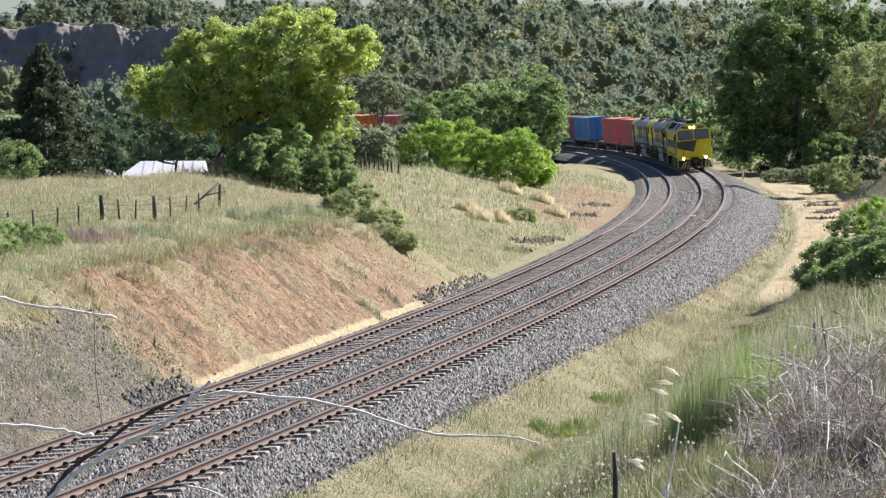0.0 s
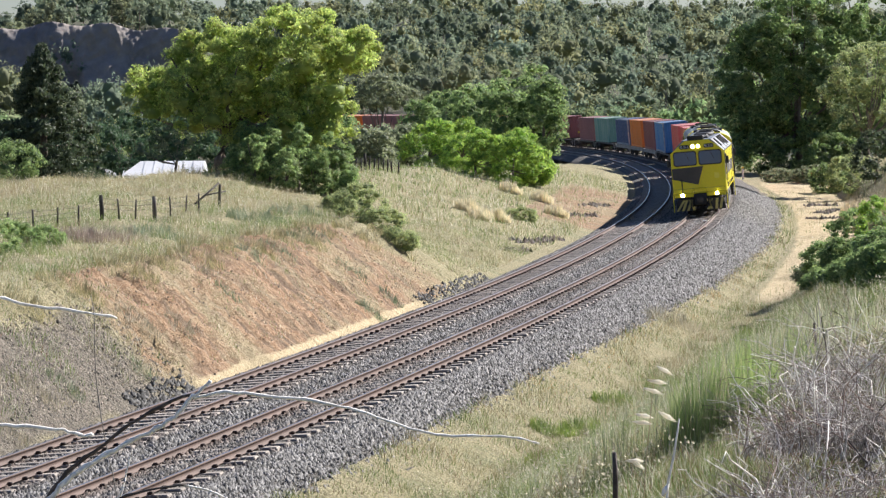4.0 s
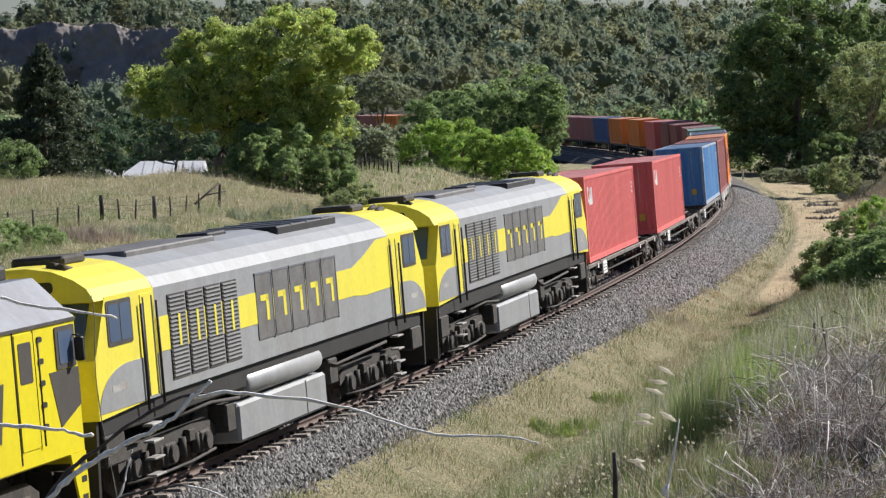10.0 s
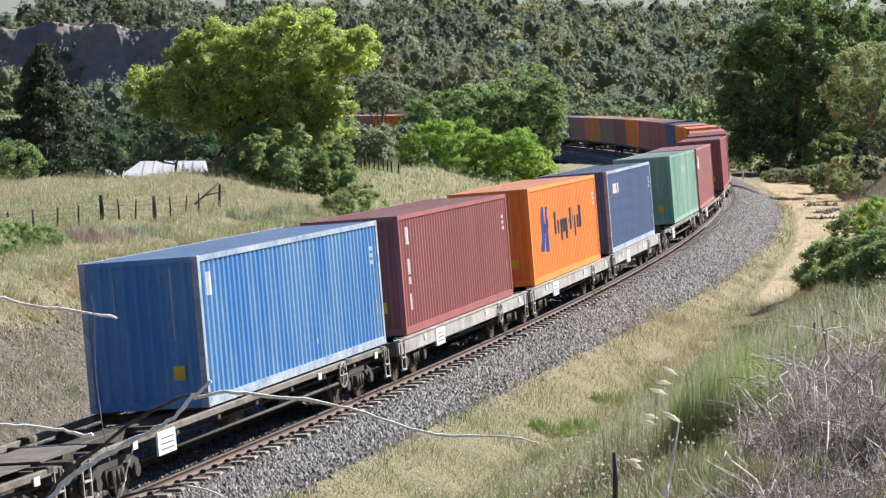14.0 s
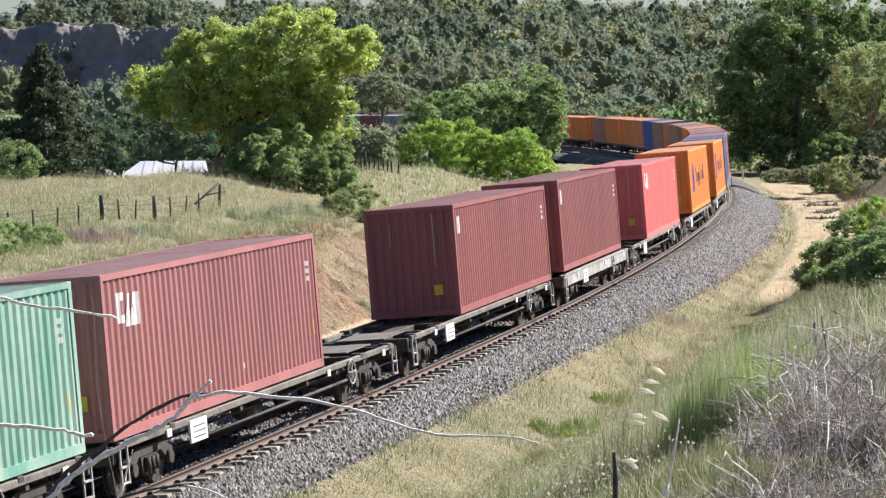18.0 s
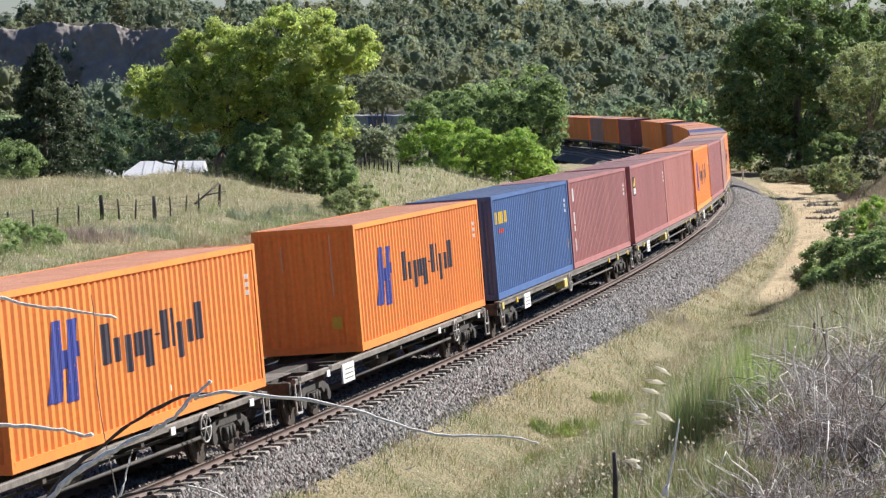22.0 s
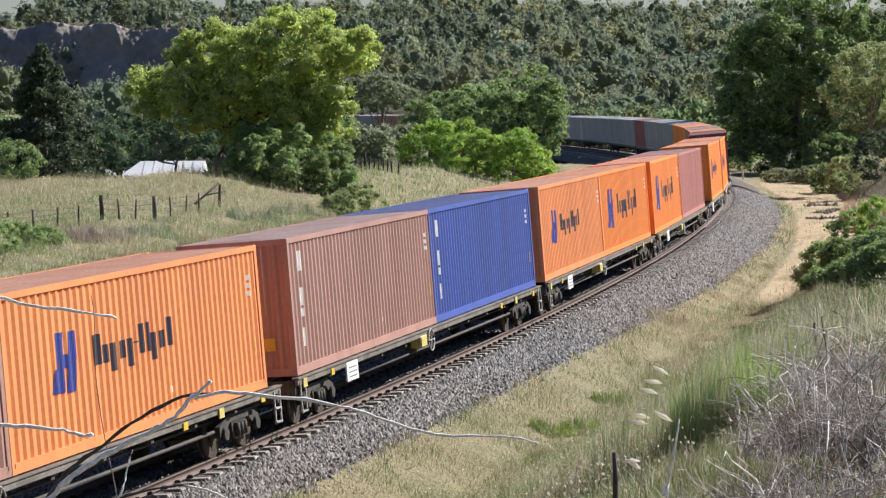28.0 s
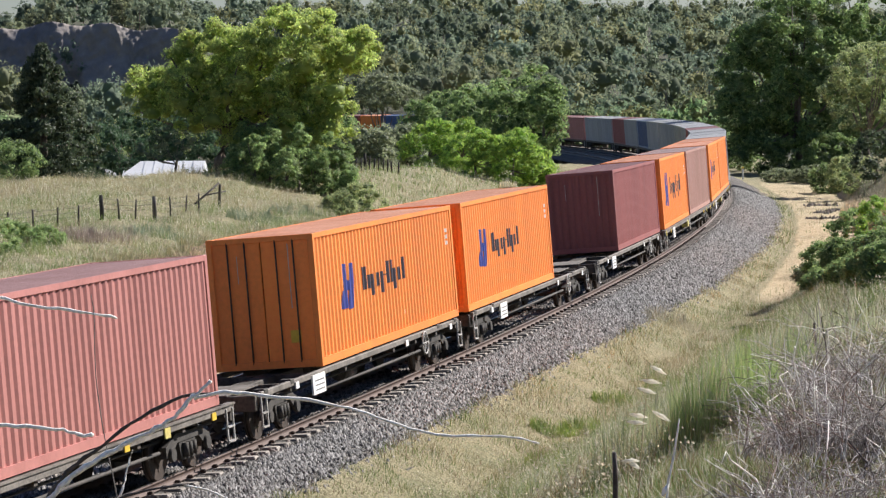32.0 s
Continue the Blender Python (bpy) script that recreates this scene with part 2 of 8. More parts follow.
def surface(name, base, alt=None, rough=0.7, metal=0.0, big=0.8, small=14.0, mix=0.6, grain=0.25, bump=0.25, depth=0.01, vary=0.0, world_space=False, clear=0.0, streak=None):
    """A plain surface with stains at one scale and grain at another."""
    m = bpy.data.materials.new(name)
    m.use_nodes = True
    nt = m.node_tree
    b = nt.nodes["Principled BSDF"]
    co = nt.nodes.new("ShaderNodeTexCoord").outputs["Object"] if not world_space else nt.nodes.new("ShaderNodeNewGeometry").outputs["Position"]
    if streak:
        mp = nt.nodes.new("ShaderNodeMapping")
        mp.inputs["Scale"].default_value = streak
        nt.links.new(co, mp.inputs["Vector"])
        stain_co = mp.outputs[0]
    else:
        stain_co = co
    n1 = node(nt, "ShaderNodeTexNoise", Scale=big, Detail=5.0, Roughness=0.62)
    n2 = node(nt, "ShaderNodeTexNoise", Scale=small, Detail=4.0, Roughness=0.6)
    nt.links.new(stain_co, n1.inputs["Vector"])
    nt.links.new(co, n2.inputs["Vector"])
    ramp = nt.nodes.new("ShaderNodeValToRGB")
    ramp.color_ramp.elements[0].position, ramp.color_ramp.elements[1].position = 0.38, 0.68
    nt.links.new(n1.outputs["Fac"], ramp.inputs[0])
    mx = nt.nodes.new("ShaderNodeMix")
    mx.data_type = "RGBA"
    mx.inputs["A"].default_value, mx.inputs["B"].default_value = (*base, 1), (*(alt or [c * 0.6 for c in base]), 1)
    sc = node(nt, "ShaderNodeMath")
    sc.operation = "MULTIPLY"
    sc.inputs[1].default_value = mix
    nt.links.new(ramp.outputs[0], sc.inputs[0])
    nt.links.new(sc.outputs[0], mx.inputs["Factor"])
    hsv = nt.nodes.new("ShaderNodeHueSaturation")
    nt.links.new(mx.outputs["Result"], hsv.inputs["Color"])
    val = nt.nodes.new("ShaderNodeMapRange")
    val.inputs["From Min"].default_value, val.inputs["From Max"].default_value = 0.25, 0.75
    val.inputs["To Min"].default_value, val.inputs["To Max"].default_value = 1 - grain, 1 + grain
    nt.links.new(n2.outputs["Fac"], val.inputs["Value"])
    out = val.outputs[0]
    if vary:
        oi = nt.nodes.new("ShaderNodeObjectInfo")
        r = nt.nodes.new("ShaderNodeMapRange")
        r.inputs["To Min"].default_value, r.inputs["To Max"].default_value = 1 - vary, 1 + vary
        nt.links.new(oi.outputs["Random"], r.inputs["Value"])
        q = nt.nodes.new("ShaderNodeMath")
        q.operation = "MULTIPLY"
        nt.links.new(out, q.inputs[0])
        nt.links.new(r.outputs[0], q.inputs[1])
        out = q.outputs[0]
    nt.links.new(out, hsv.inputs["Value"])
    nt.links.new(hsv.outputs[0], b.inputs["Base Color"])
    b.inputs["Roughness"].default_value, b.inputs["Metallic"].default_value = rough, metal
    b.inputs["Coat Weight"].default_value = clear
    if bump:
        bp = nt.nodes.new("ShaderNodeBump")
        bp.inputs["Strength"].default_value, bp.inputs["Distance"].default_value = bump, depth
        nt.links.new(n2.outputs["Fac"], bp.inputs["Height"])
        nt.links.new(bp.outputs[0], b.inputs["Normal"])
    return m


def leafy(name, base, through=0.35, rough=0.6, spread=0.35, hue=0.03, lumpy=0.0):
    """Leaves and blades: the tone of each, times the base colour, partly let through."""
    m = bpy.data.materials.new(name)
    m.use_nodes = True
    nt = m.node_tree
    b = nt.nodes["Principled BSDF"]
    at_ = nt.nodes.new("ShaderNodeAttribute")
    at_.attribute_name = "tone"
    geo = nt.nodes.new("ShaderNodeNewGeometry")
    mul = nt.nodes.new("ShaderNodeMix")
    mul.data_type, mul.blend_type = "RGBA", "MULTIPLY"
    mul.inputs["Factor"].default_value = 1.0
    mul.inputs["B"].default_value = (*base, 1)
    nt.links.new(at_.outputs["Color"], mul.inputs["A"])
    hsv = nt.nodes.new("ShaderNodeHueSaturation")
    r = nt.nodes.new("ShaderNodeMapRange")
    r.inputs["To Min"].default_value, r.inputs["To Max"].default_value = 1 - spread, 1 + spread
    h = nt.nodes.new("ShaderNodeMapRange")
    h.inputs["To Min"].default_value, h.inputs["To Max"].default_value = 0.5 + hue, 0.5 - hue
    nt.links.new(geo.outputs["Random Per Island"], r.inputs["Value"])
    nt.links.new(geo.outputs["Random Per Island"], h.inputs["Value"])
    nt.links.new(r.outputs[0], hsv.inputs["Value"])
    nt.links.new(h.outputs[0], hsv.inputs["Hue"])
    nt.links.new(mul.outputs["Result"], hsv.inputs["Color"])
    nt.links.new(hsv.outputs[0], b.inputs["Base Color"])
    b.inputs["Roughness"].default_value = rough
    if lumpy:
        wn_ = node(nt, "ShaderNodeTexNoise", Scale=lumpy, Detail=5.0, Roughness=0.7)
        nt.links.new(geo.outputs["Position"], wn_.inputs["Vector"])
        bp = nt.nodes.new("ShaderNodeBump")
        bp.inputs["Strength"].default_value, bp.inputs["Distance"].default_value = 1.0, 0.9 / lumpy
        nt.links.new(wn_.outputs["Fac"], bp.inputs["Height"])
        nt.links.new(bp.outputs[0], b.inputs["Normal"])
    tr = nt.nodes.new("ShaderNodeBsdfTranslucent")
    nt.links.new(hsv.outputs[0], tr.inputs["Color"])
    mixs = nt.nodes.new("ShaderNodeMixShader")
    mixs.inputs[0].default_value = through
    nt.links.new(b.outputs[0], mixs.inputs[1])
    nt.links.new(tr.outputs[0], mixs.inputs[2])
    nt.links.new(mixs.outputs[0], nt.nodes["Material Output"].inputs["Surface"])
    return m


def glow(name, colour, strength):
    m = bpy.data.materials.new(name)
    m.use_nodes = True
    b = m.node_tree.nodes["Principled BSDF"]
    b.inputs["Base Color"].default_value = (*colour, 1)
    b.inputs["Emission Color"].default_value, b.inputs["Emission Strength"].default_value = (*colour, 1), strength
    return m


def ground_material():
    """Soil and turf: the kinds of ground are masks in the sheet's own attribute, broken up by noise."""
    m = bpy.data.materials.new("ground")
    m.use_nodes = True
    nt = m.node_tree
    b = nt.nodes["Principled BSDF"]
    geo = nt.nodes.new("ShaderNodeNewGeometry").outputs["Position"]

    def noise_at(scale, detail=5.0):
        n = node(nt, "ShaderNodeTexNoise", Scale=scale, Detail=detail, Roughness=0.65)
        nt.links.new(geo, n.inputs["Vector"])
        return n.outputs["Fac"]

    def ramp(fac, *stops):
        r = nt.nodes.new("ShaderNodeValToRGB")
        while len(r.color_ramp.elements) < len(stops):
            r.color_ramp.elements.new(0.5)
        for e, (p, c) in zip(r.color_ramp.elements, stops):
            e.position, e.color = p, (*c, 1)
        nt.links.new(fac, r.inputs[0])
        return r.outputs[0]

    def blend(fac, a, c):
        x = nt.nodes.new("ShaderNodeMix")
        x.data_type = "RGBA"
        nt.links.new(fac, x.inputs["Factor"])
        nt.links.new(a, x.inputs["A"])
        nt.links.new(c, x.inputs["B"])
        return x.outputs["Result"]

    def math2(op, a, c):
        x = nt.nodes.new("ShaderNodeMath")
        x.operation, x.use_clamp = op, True
        for i, q in enumerate((a, c)):
            if isinstance(q, float):
                x.inputs[i].default_value = q
            else:
                nt.links.new(q, x.inputs[i])
        return x.outputs[0]
    big, mid, fine = noise_at(0.35), noise_at(2.2), noise_at(14.0)
    turf = ramp(big, (0.3, (0.17, 0.15, 0.07)), (0.5, (0.27, 0.23, 0.12)), (0.66, (0.11, 0.13, 0.045)))
    turf = blend(mid, turf, ramp(fine, (0.38, (0.07, 0.065, 0.035)), (0.60, (0.50, 0.44, 0.27))))
    crumb = noise_at(7.0)
    red = ramp(crumb, (0.28, (0.13, 0.085, 0.05)), (0.46, (0.29, 0.175, 0.098)), (0.60, (0.37, 0.245, 0.145)), (0.74, (0.50, 0.40, 0.27)))
    a2 = nt.nodes.new("ShaderNodeAttribute")
    a2.attribute_name = "along"
    mp = nt.nodes.new("ShaderNodeMapping")
    mp.inputs["Scale"].default_value = (2.0, 0.22, 1.0)
    mp.inputs["Rotation"].default_value = (0, 0, 0.18)
    nt.links.new(a2.outputs["Vector"], mp.inputs["Vector"])
    rill = node(nt, "ShaderNodeTexNoise", Scale=1.0, Detail=6.0, Roughness=0.7)
    nt.links.new(mp.outputs[0], rill.inputs["Vector"])
    rill = rill.outputs["Fac"]
    red = blend(ramp(rill, (0.46, (0, 0, 0)), (0.60, (0.8, 0.8, 0.8))), red, ramp(mid, (0.3, (0.085, 0.06, 0.04)), (0.7, (0.17, 0.12, 0.08))))
    red = blend(ramp(big, (0.46, (0, 0, 0)), (0.62, (0.75, 0.75, 0.75))), red, ramp(fine, (0.35, (0.17, 0.145, 0.08)), (0.65, (0.42, 0.35, 0.21))))
    sand = ramp(crumb, (0.3, (0.33, 0.25, 0.15)), (0.5, (0.50, 0.395, 0.235)), (0.7, (0.60, 0.50, 0.33)))
    sand = blend(ramp(big, (0.52, (0, 0, 0)), (0.64, (0.8, 0.8, 0.8))), sand, ramp(fine, (0.35, (0.20, 0.16, 0.09)), (0.65, (0.42, 0.34, 0.20))))
    grit = ramp(fine, (0.34, (0.06, 0.052, 0.045)), (0.55, (0.17, 0.145, 0.11)), (0.7, (0.30, 0.27, 0.22)))
    a1 = nt.nodes.new("ShaderNodeAttribute")
    a1.attribute_name = "tone"
    sep = nt.nodes.new("ShaderNodeSeparateColor")
    nt.links.new(a1.outputs["Color"], sep.inputs[0])

    def mask(i):
        w = math2("ADD", sep.outputs[i], math2("MULTIPLY", math2("SUBTRACT", big, 0.35), 0.8))
        r = nt.nodes.new("ShaderNodeMapRange")
        r.interpolation_type = "SMOOTHSTEP"
        r.inputs["From Min"].default_value, r.inputs["From Max"].default_value = 0.52, 0.78
        nt.links.new(w, r.inputs["Value"])
        return r.outputs[0]
    col = blend(mask(0), turf, red)
    col = blend(mask(1), col, sand)
    col = blend(mask(2), col, grit)
    # dark green-brown for the far ground, mixed in by the sheet's alpha
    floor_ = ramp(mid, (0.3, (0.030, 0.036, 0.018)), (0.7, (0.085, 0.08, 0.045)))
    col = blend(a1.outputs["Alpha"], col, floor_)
    nt.links.new(col, b.inputs["Base Color"])
    b.inputs["Roughness"].default_value = 0.95
    bp = nt.nodes.new("ShaderNodeBump")
    bp.inputs["Strength"].default_value, bp.inputs["Distance"].default_value = 1.0, 0.28
    hgt = math2("ADD", math2("MULTIPLY", fine, 0.28), math2("ADD", math2("MULTIPLY", mid, 0.30), math2("MULTIPLY", rill, 0.42)))
    nt.links.new(hgt, bp.inputs["Height"])
    nt.links.new(bp.outputs[0], b.inputs["Normal"])
    return m


M = {
    "ground": ground_material(),
    # grey bed; its near-black noise paints the shaded gaps between stones
    "ballast": surface("ballast", (0.15, 0.135, 0.12), (0.03, 0.027, 0.024), 0.9, big=10.0, small=17.0, mix=1.0, grain=0.6, bump=1.0, depth=0.08, world_space=True),
    "stone": leafy("stone", (0.185, 0.178, 0.168), 0.0, 0.8, 0.85, 0.01),
    "concrete": surface("concrete", (0.36, 0.32, 0.28), (0.17, 0.135, 0.115), 0.9, big=1.5, small=25.0, grain=0.25, bump=0.4, vary=0.22),
    "rail": surface("rail", (0.105, 0.072, 0.06), (0.16, 0.105, 0.085), 0.75, 0.2, big=0.6, small=20.0, mix=0.8, grain=0.3, bump=0.3, world_space=True),
    "rail_top": surface("rail_top", (0.52, 0.48, 0.45), (0.40, 0.33, 0.29), 0.28, 0.9, big=0.4, small=10.0, mix=0.9, grain=0.15, bump=0.05, world_space=True),
    "clip": surface("clip", (0.05, 0.035, 0.03), (0.10, 0.06, 0.04), 0.7, 0.4, world_space=True),
    "bark": surface("bark", (0.13, 0.10, 0.08), (0.26, 0.22, 0.18), 0.9, big=1.5, small=12.0, mix=0.8, grain=0.4, bump=0.6, depth=0.05, streak=(3, 3, 0.4)),
    "dead_wood": surface("dead_wood", (0.97, 0.93, 0.86), (0.86, 0.80, 0.71), 0.8, big=9.0, small=60.0, mix=0.8, grain=0.3, bump=0.6, depth=0.004),
    "straw_stem": surface("straw_stem", (0.42, 0.33, 0.19), (0.30, 0.23, 0.13), 0.8, big=9.0, small=60.0, mix=0.8, grain=0.2, bump=0.1),
    "grey_wood": surface("grey_wood", (0.30, 0.27, 0.24), (0.18, 0.15, 0.13), 0.9, big=6.0, small=40.0, mix=0.8, grain=0.3, bump=0.3),
    "dark_wood": surface("dark_wood", (0.07, 0.055, 0.05), (0.13, 0.11, 0.10), 0.9, big=4.0, small=40.0, mix=0.8, grain=0.4, bump=0.6),
    "post_wood": surface("post_wood", (0.05, 0.045, 0.04), (0.14, 0.125, 0.11), 0.95, big=2.0, small=30.0, mix=0.7, grain=0.4, bump=0.6, vary=0.4),
    "yellow": surface("yellow", (0.80, 0.68, 0.012), (0.62, 0.50, 0.02), 0.42, big=0.7, small=9.0, mix=0.35, grain=0.05, bump=0.05, clear=0.15, streak=(1.5, 1, 0.35)),
    "pale_yellow": surface("pale_yellow", (0.84, 0.74, 0.07), (0.70, 0.60, 0.10), 0.45, big=0.9, small=9.0, mix=0.5, grain=0.06, bump=0.05, streak=(1.5, 1, 0.35)),
    "silver": surface("silver", (0.25, 0.26, 0.285), (0.16, 0.16, 0.17), 0.42, 0.25, big=0.8, small=8.0, mix=0.6, grain=0.10, bump=0.06, streak=(1.5, 1, 0.4)),
    "loco_grey": surface("loco_grey", (0.34, 0.35, 0.36), (0.25, 0.245, 0.235), 0.5, 0.1, big=0.8, small=9.0, mix=0.6, grain=0.10, bump=0.06, streak=(1.5, 1, 0.35)),
    "tank_grey": surface("tank_grey", (0.18, 0.175, 0.17), (0.09, 0.082, 0.075), 0.6, 0.1, big=1.4, small=12.0, mix=0.8, grain=0.2, bump=0.1),
    "charcoal": surface("charcoal", (0.075, 0.065, 0.055), (0.045, 0.04, 0.035), 0.55, big=1.2, small=12.0, mix=0.6, grain=0.15, bump=0.05),
    "black": surface("black", (0.016, 0.015, 0.015), (0.04, 0.035, 0.03), 0.6, big=1.6, small=15.0, mix=0.6, grain=0.3, bump=0.15),
    "grille": surface("grille", (0.012, 0.012, 0.013), (0.02, 0.02, 0.02), 1.0, big=2.0, small=30.0, mix=0.5, grain=0.4, bump=0.2),
    "grime": surface("grime", (0.045, 0.038, 0.032), (0.13, 0.11, 0.09), 0.8, 0.15, big=2.2, small=16.0, mix=0.8, grain=0.4, bump=0.3),
    "grime_light": surface("grime_light", (0.068, 0.06, 0.052), (0.03, 0.026, 0.023), 0.8, 0.1, big=2.2, small=16.0, mix=0.8, grain=0.4, bump=0.3),
    "wheel": surface("wheel", (0.10, 0.075, 0.06), (0.05, 0.04, 0.035), 0.65, 0.5, big=4.0, small=20.0, mix=0.8, grain=0.3, bump=0.2),
    "deck": surface("deck", (0.23, 0.205, 0.18), (0.11, 0.095, 0.08), 0.75, 0.2, big=1.8, small=14.0, mix=0.9, grain=0.3, bump=0.2),
    "white_sill": surface("white_sill", (0.46, 0.45, 0.43), (0.22, 0.195, 0.17), 0.7, big=1.8, small=12.0, mix=0.9, grain=0.2, bump=0.15),
    "white": surface("white", (0.88, 0.87, 0.85), (0.66, 0.64, 0.61), 0.5, big=3.0, small=20.0, mix=0.5, grain=0.06, bump=0.03),
    "grey_paint": surface("grey_paint", (0.55, 0.58, 0.55), (0.35, 0.42, 0.38), 0.6, big=4.0, small=20.0, mix=0.8, grain=0.1, bump=0.03),
    "ink_blue": surface("ink_blue", (0.035, 0.055, 0.30), (0.06, 0.07, 0.22), 0.5, big=2.0, small=20.0, mix=0.5, grain=0.1, bump=0.05),
    "ink_dark": surface("ink_dark", (0.03, 0.025, 0.045), (0.06, 0.05, 0.06), 0.5, big=2.0, small=20.0, mix=0.5, grain=0.1, bump=0.05),
    "sticker_yellow": surface("sticker_yellow", (0.75, 0.50, 0.05), None, 0.5, big=3.0, small=20.0, mix=0.4, grain=0.1, bump=0.0),
    "worn_edge": surface("worn_edge", (0.42, 0.47, 0.52), (0.16, 0.24, 0.36), 0.7, big=3.0, small=14.0, mix=0.9, grain=0.2, bump=0.05),
    "faded_yellow": surface("faded_yellow", (0.62, 0.52, 0.14), (0.40, 0.33, 0.14), 0.7, big=3.0, small=20.0, mix=0.8, grain=0.2, bump=0.05),
    "sticker_red": surface("sticker_red", (0.55, 0.05, 0.05), None, 0.5, big=3.0, small=20.0, mix=0.4, grain=0.1, bump=0.0),
    "roof_white": surface("roof_white", (0.80, 0.80, 0.80), (0.62, 0.62, 0.62), 0.45, 0.1, big=0.5, small=5.0, mix=0.4, grain=0.05, bump=0.05),
    "roof_dark": surface("roof_dark", (0.12, 0.125, 0.12), (0.20, 0.20, 0.19), 0.7, big=0.8, small=6.0, mix=0.6, grain=0.15, bump=0.1),
    "wall_pale": surface("wall_pale", (0.62, 0.60, 0.56), None, 0.8, big=0.8, small=8.0, mix=0.3, grain=0.1, bump=0.1),
    # tan-grey rock, with lit patches and violet haze put into its colour
    "rock": surface("rock", (0.36, 0.31, 0.27), (0.20, 0.185, 0.19), 0.95, big=0.05, small=0.30, mix=0.9, grain=0.18, bump=0.5, depth=0.8, world_space=True),
    "headlight": glow("headlight", (1.0, 0.93, 0.82), 45.0),
    "ditchlight": glow("ditchlight", (1.0, 0.95, 0.86), 18.0),
    "leaf_gum": leafy("leaf_gum", (0.49, 0.59, 0.17), 0.58, spread=0.2),
    "leaf_bush": leafy("leaf_bush", (0.34, 0.50, 0.10), 0.52, spread=0.25),
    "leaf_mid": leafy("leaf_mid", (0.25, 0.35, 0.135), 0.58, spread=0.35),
    # darker copy of the valley greens, shade put into the leaf colour
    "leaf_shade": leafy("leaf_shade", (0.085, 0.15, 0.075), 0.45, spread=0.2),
    "leaf_valley": leafy("leaf_valley", (0.30, 0.41, 0.16), 0.58, spread=0.25),
    "leaf_olive": leafy("leaf_olive", (0.40, 0.46, 0.21), 0.55, spread=0.25),
    "leaf_dark": leafy("leaf_dark", (0.085, 0.115, 0.06), 0.4),
    "leaf_grey": leafy("leaf_grey", (0.29, 0.33, 0.19), 0.5),
    # hill leaves: distance haze is put into this greyer, bluer green
    "leaf_hill_haze": leafy("leaf_hill_haze", (0.265, 0.315, 0.215), 0.5, 0.9, 0.12, 0.01),
    "grass": leafy("grass", (1.0, 1.0, 1.0), 0.35, 0.75, 0.35, 0.02),
    "twig": leafy("twig", (1.0, 1.0, 1.0), 0.0, 0.85, 0.3, 0.01),
}
glass = bpy.data.materials.new("cab_glass")
glass.use_nodes = True
_b = glass.node_tree.nodes["Principled BSDF"]
# the sky's reflection is put into this blue base colour
_b.inputs["Base Color"].default_value, _b.inputs["Roughness"].default_value = (0.09, 0.13, 0.21, 1), 0.12
_b.inputs["Specular IOR Level"].default_value = 0.7
M["glass"] = glass


def papery():
    m = bpy.data.materials.new("husk")
    m.use_nodes = True
    nt = m.node_tree
    b = nt.nodes["Principled BSDF"]
    b.inputs["Base Color"].default_value, b.inputs["Roughness"].default_value = (0.90, 0.87, 0.78, 1), 0.6
    tr = nt.nodes.new("ShaderNodeBsdfTranslucent")
    tr.inputs["Color"].default_value = (0.92, 0.88, 0.78, 1)
    mx = nt.nodes.new("ShaderNodeMixShader")
    mx.inputs[0].default_value = 0.6
    nt.links.new(b.outputs[0], mx.inputs[1])
    nt.links.new(tr.outputs[0], mx.inputs[2])
    nt.links.new(mx.outputs[0], nt.nodes["Material Output"].inputs["Surface"])
    return m


M["husk"] = papery()


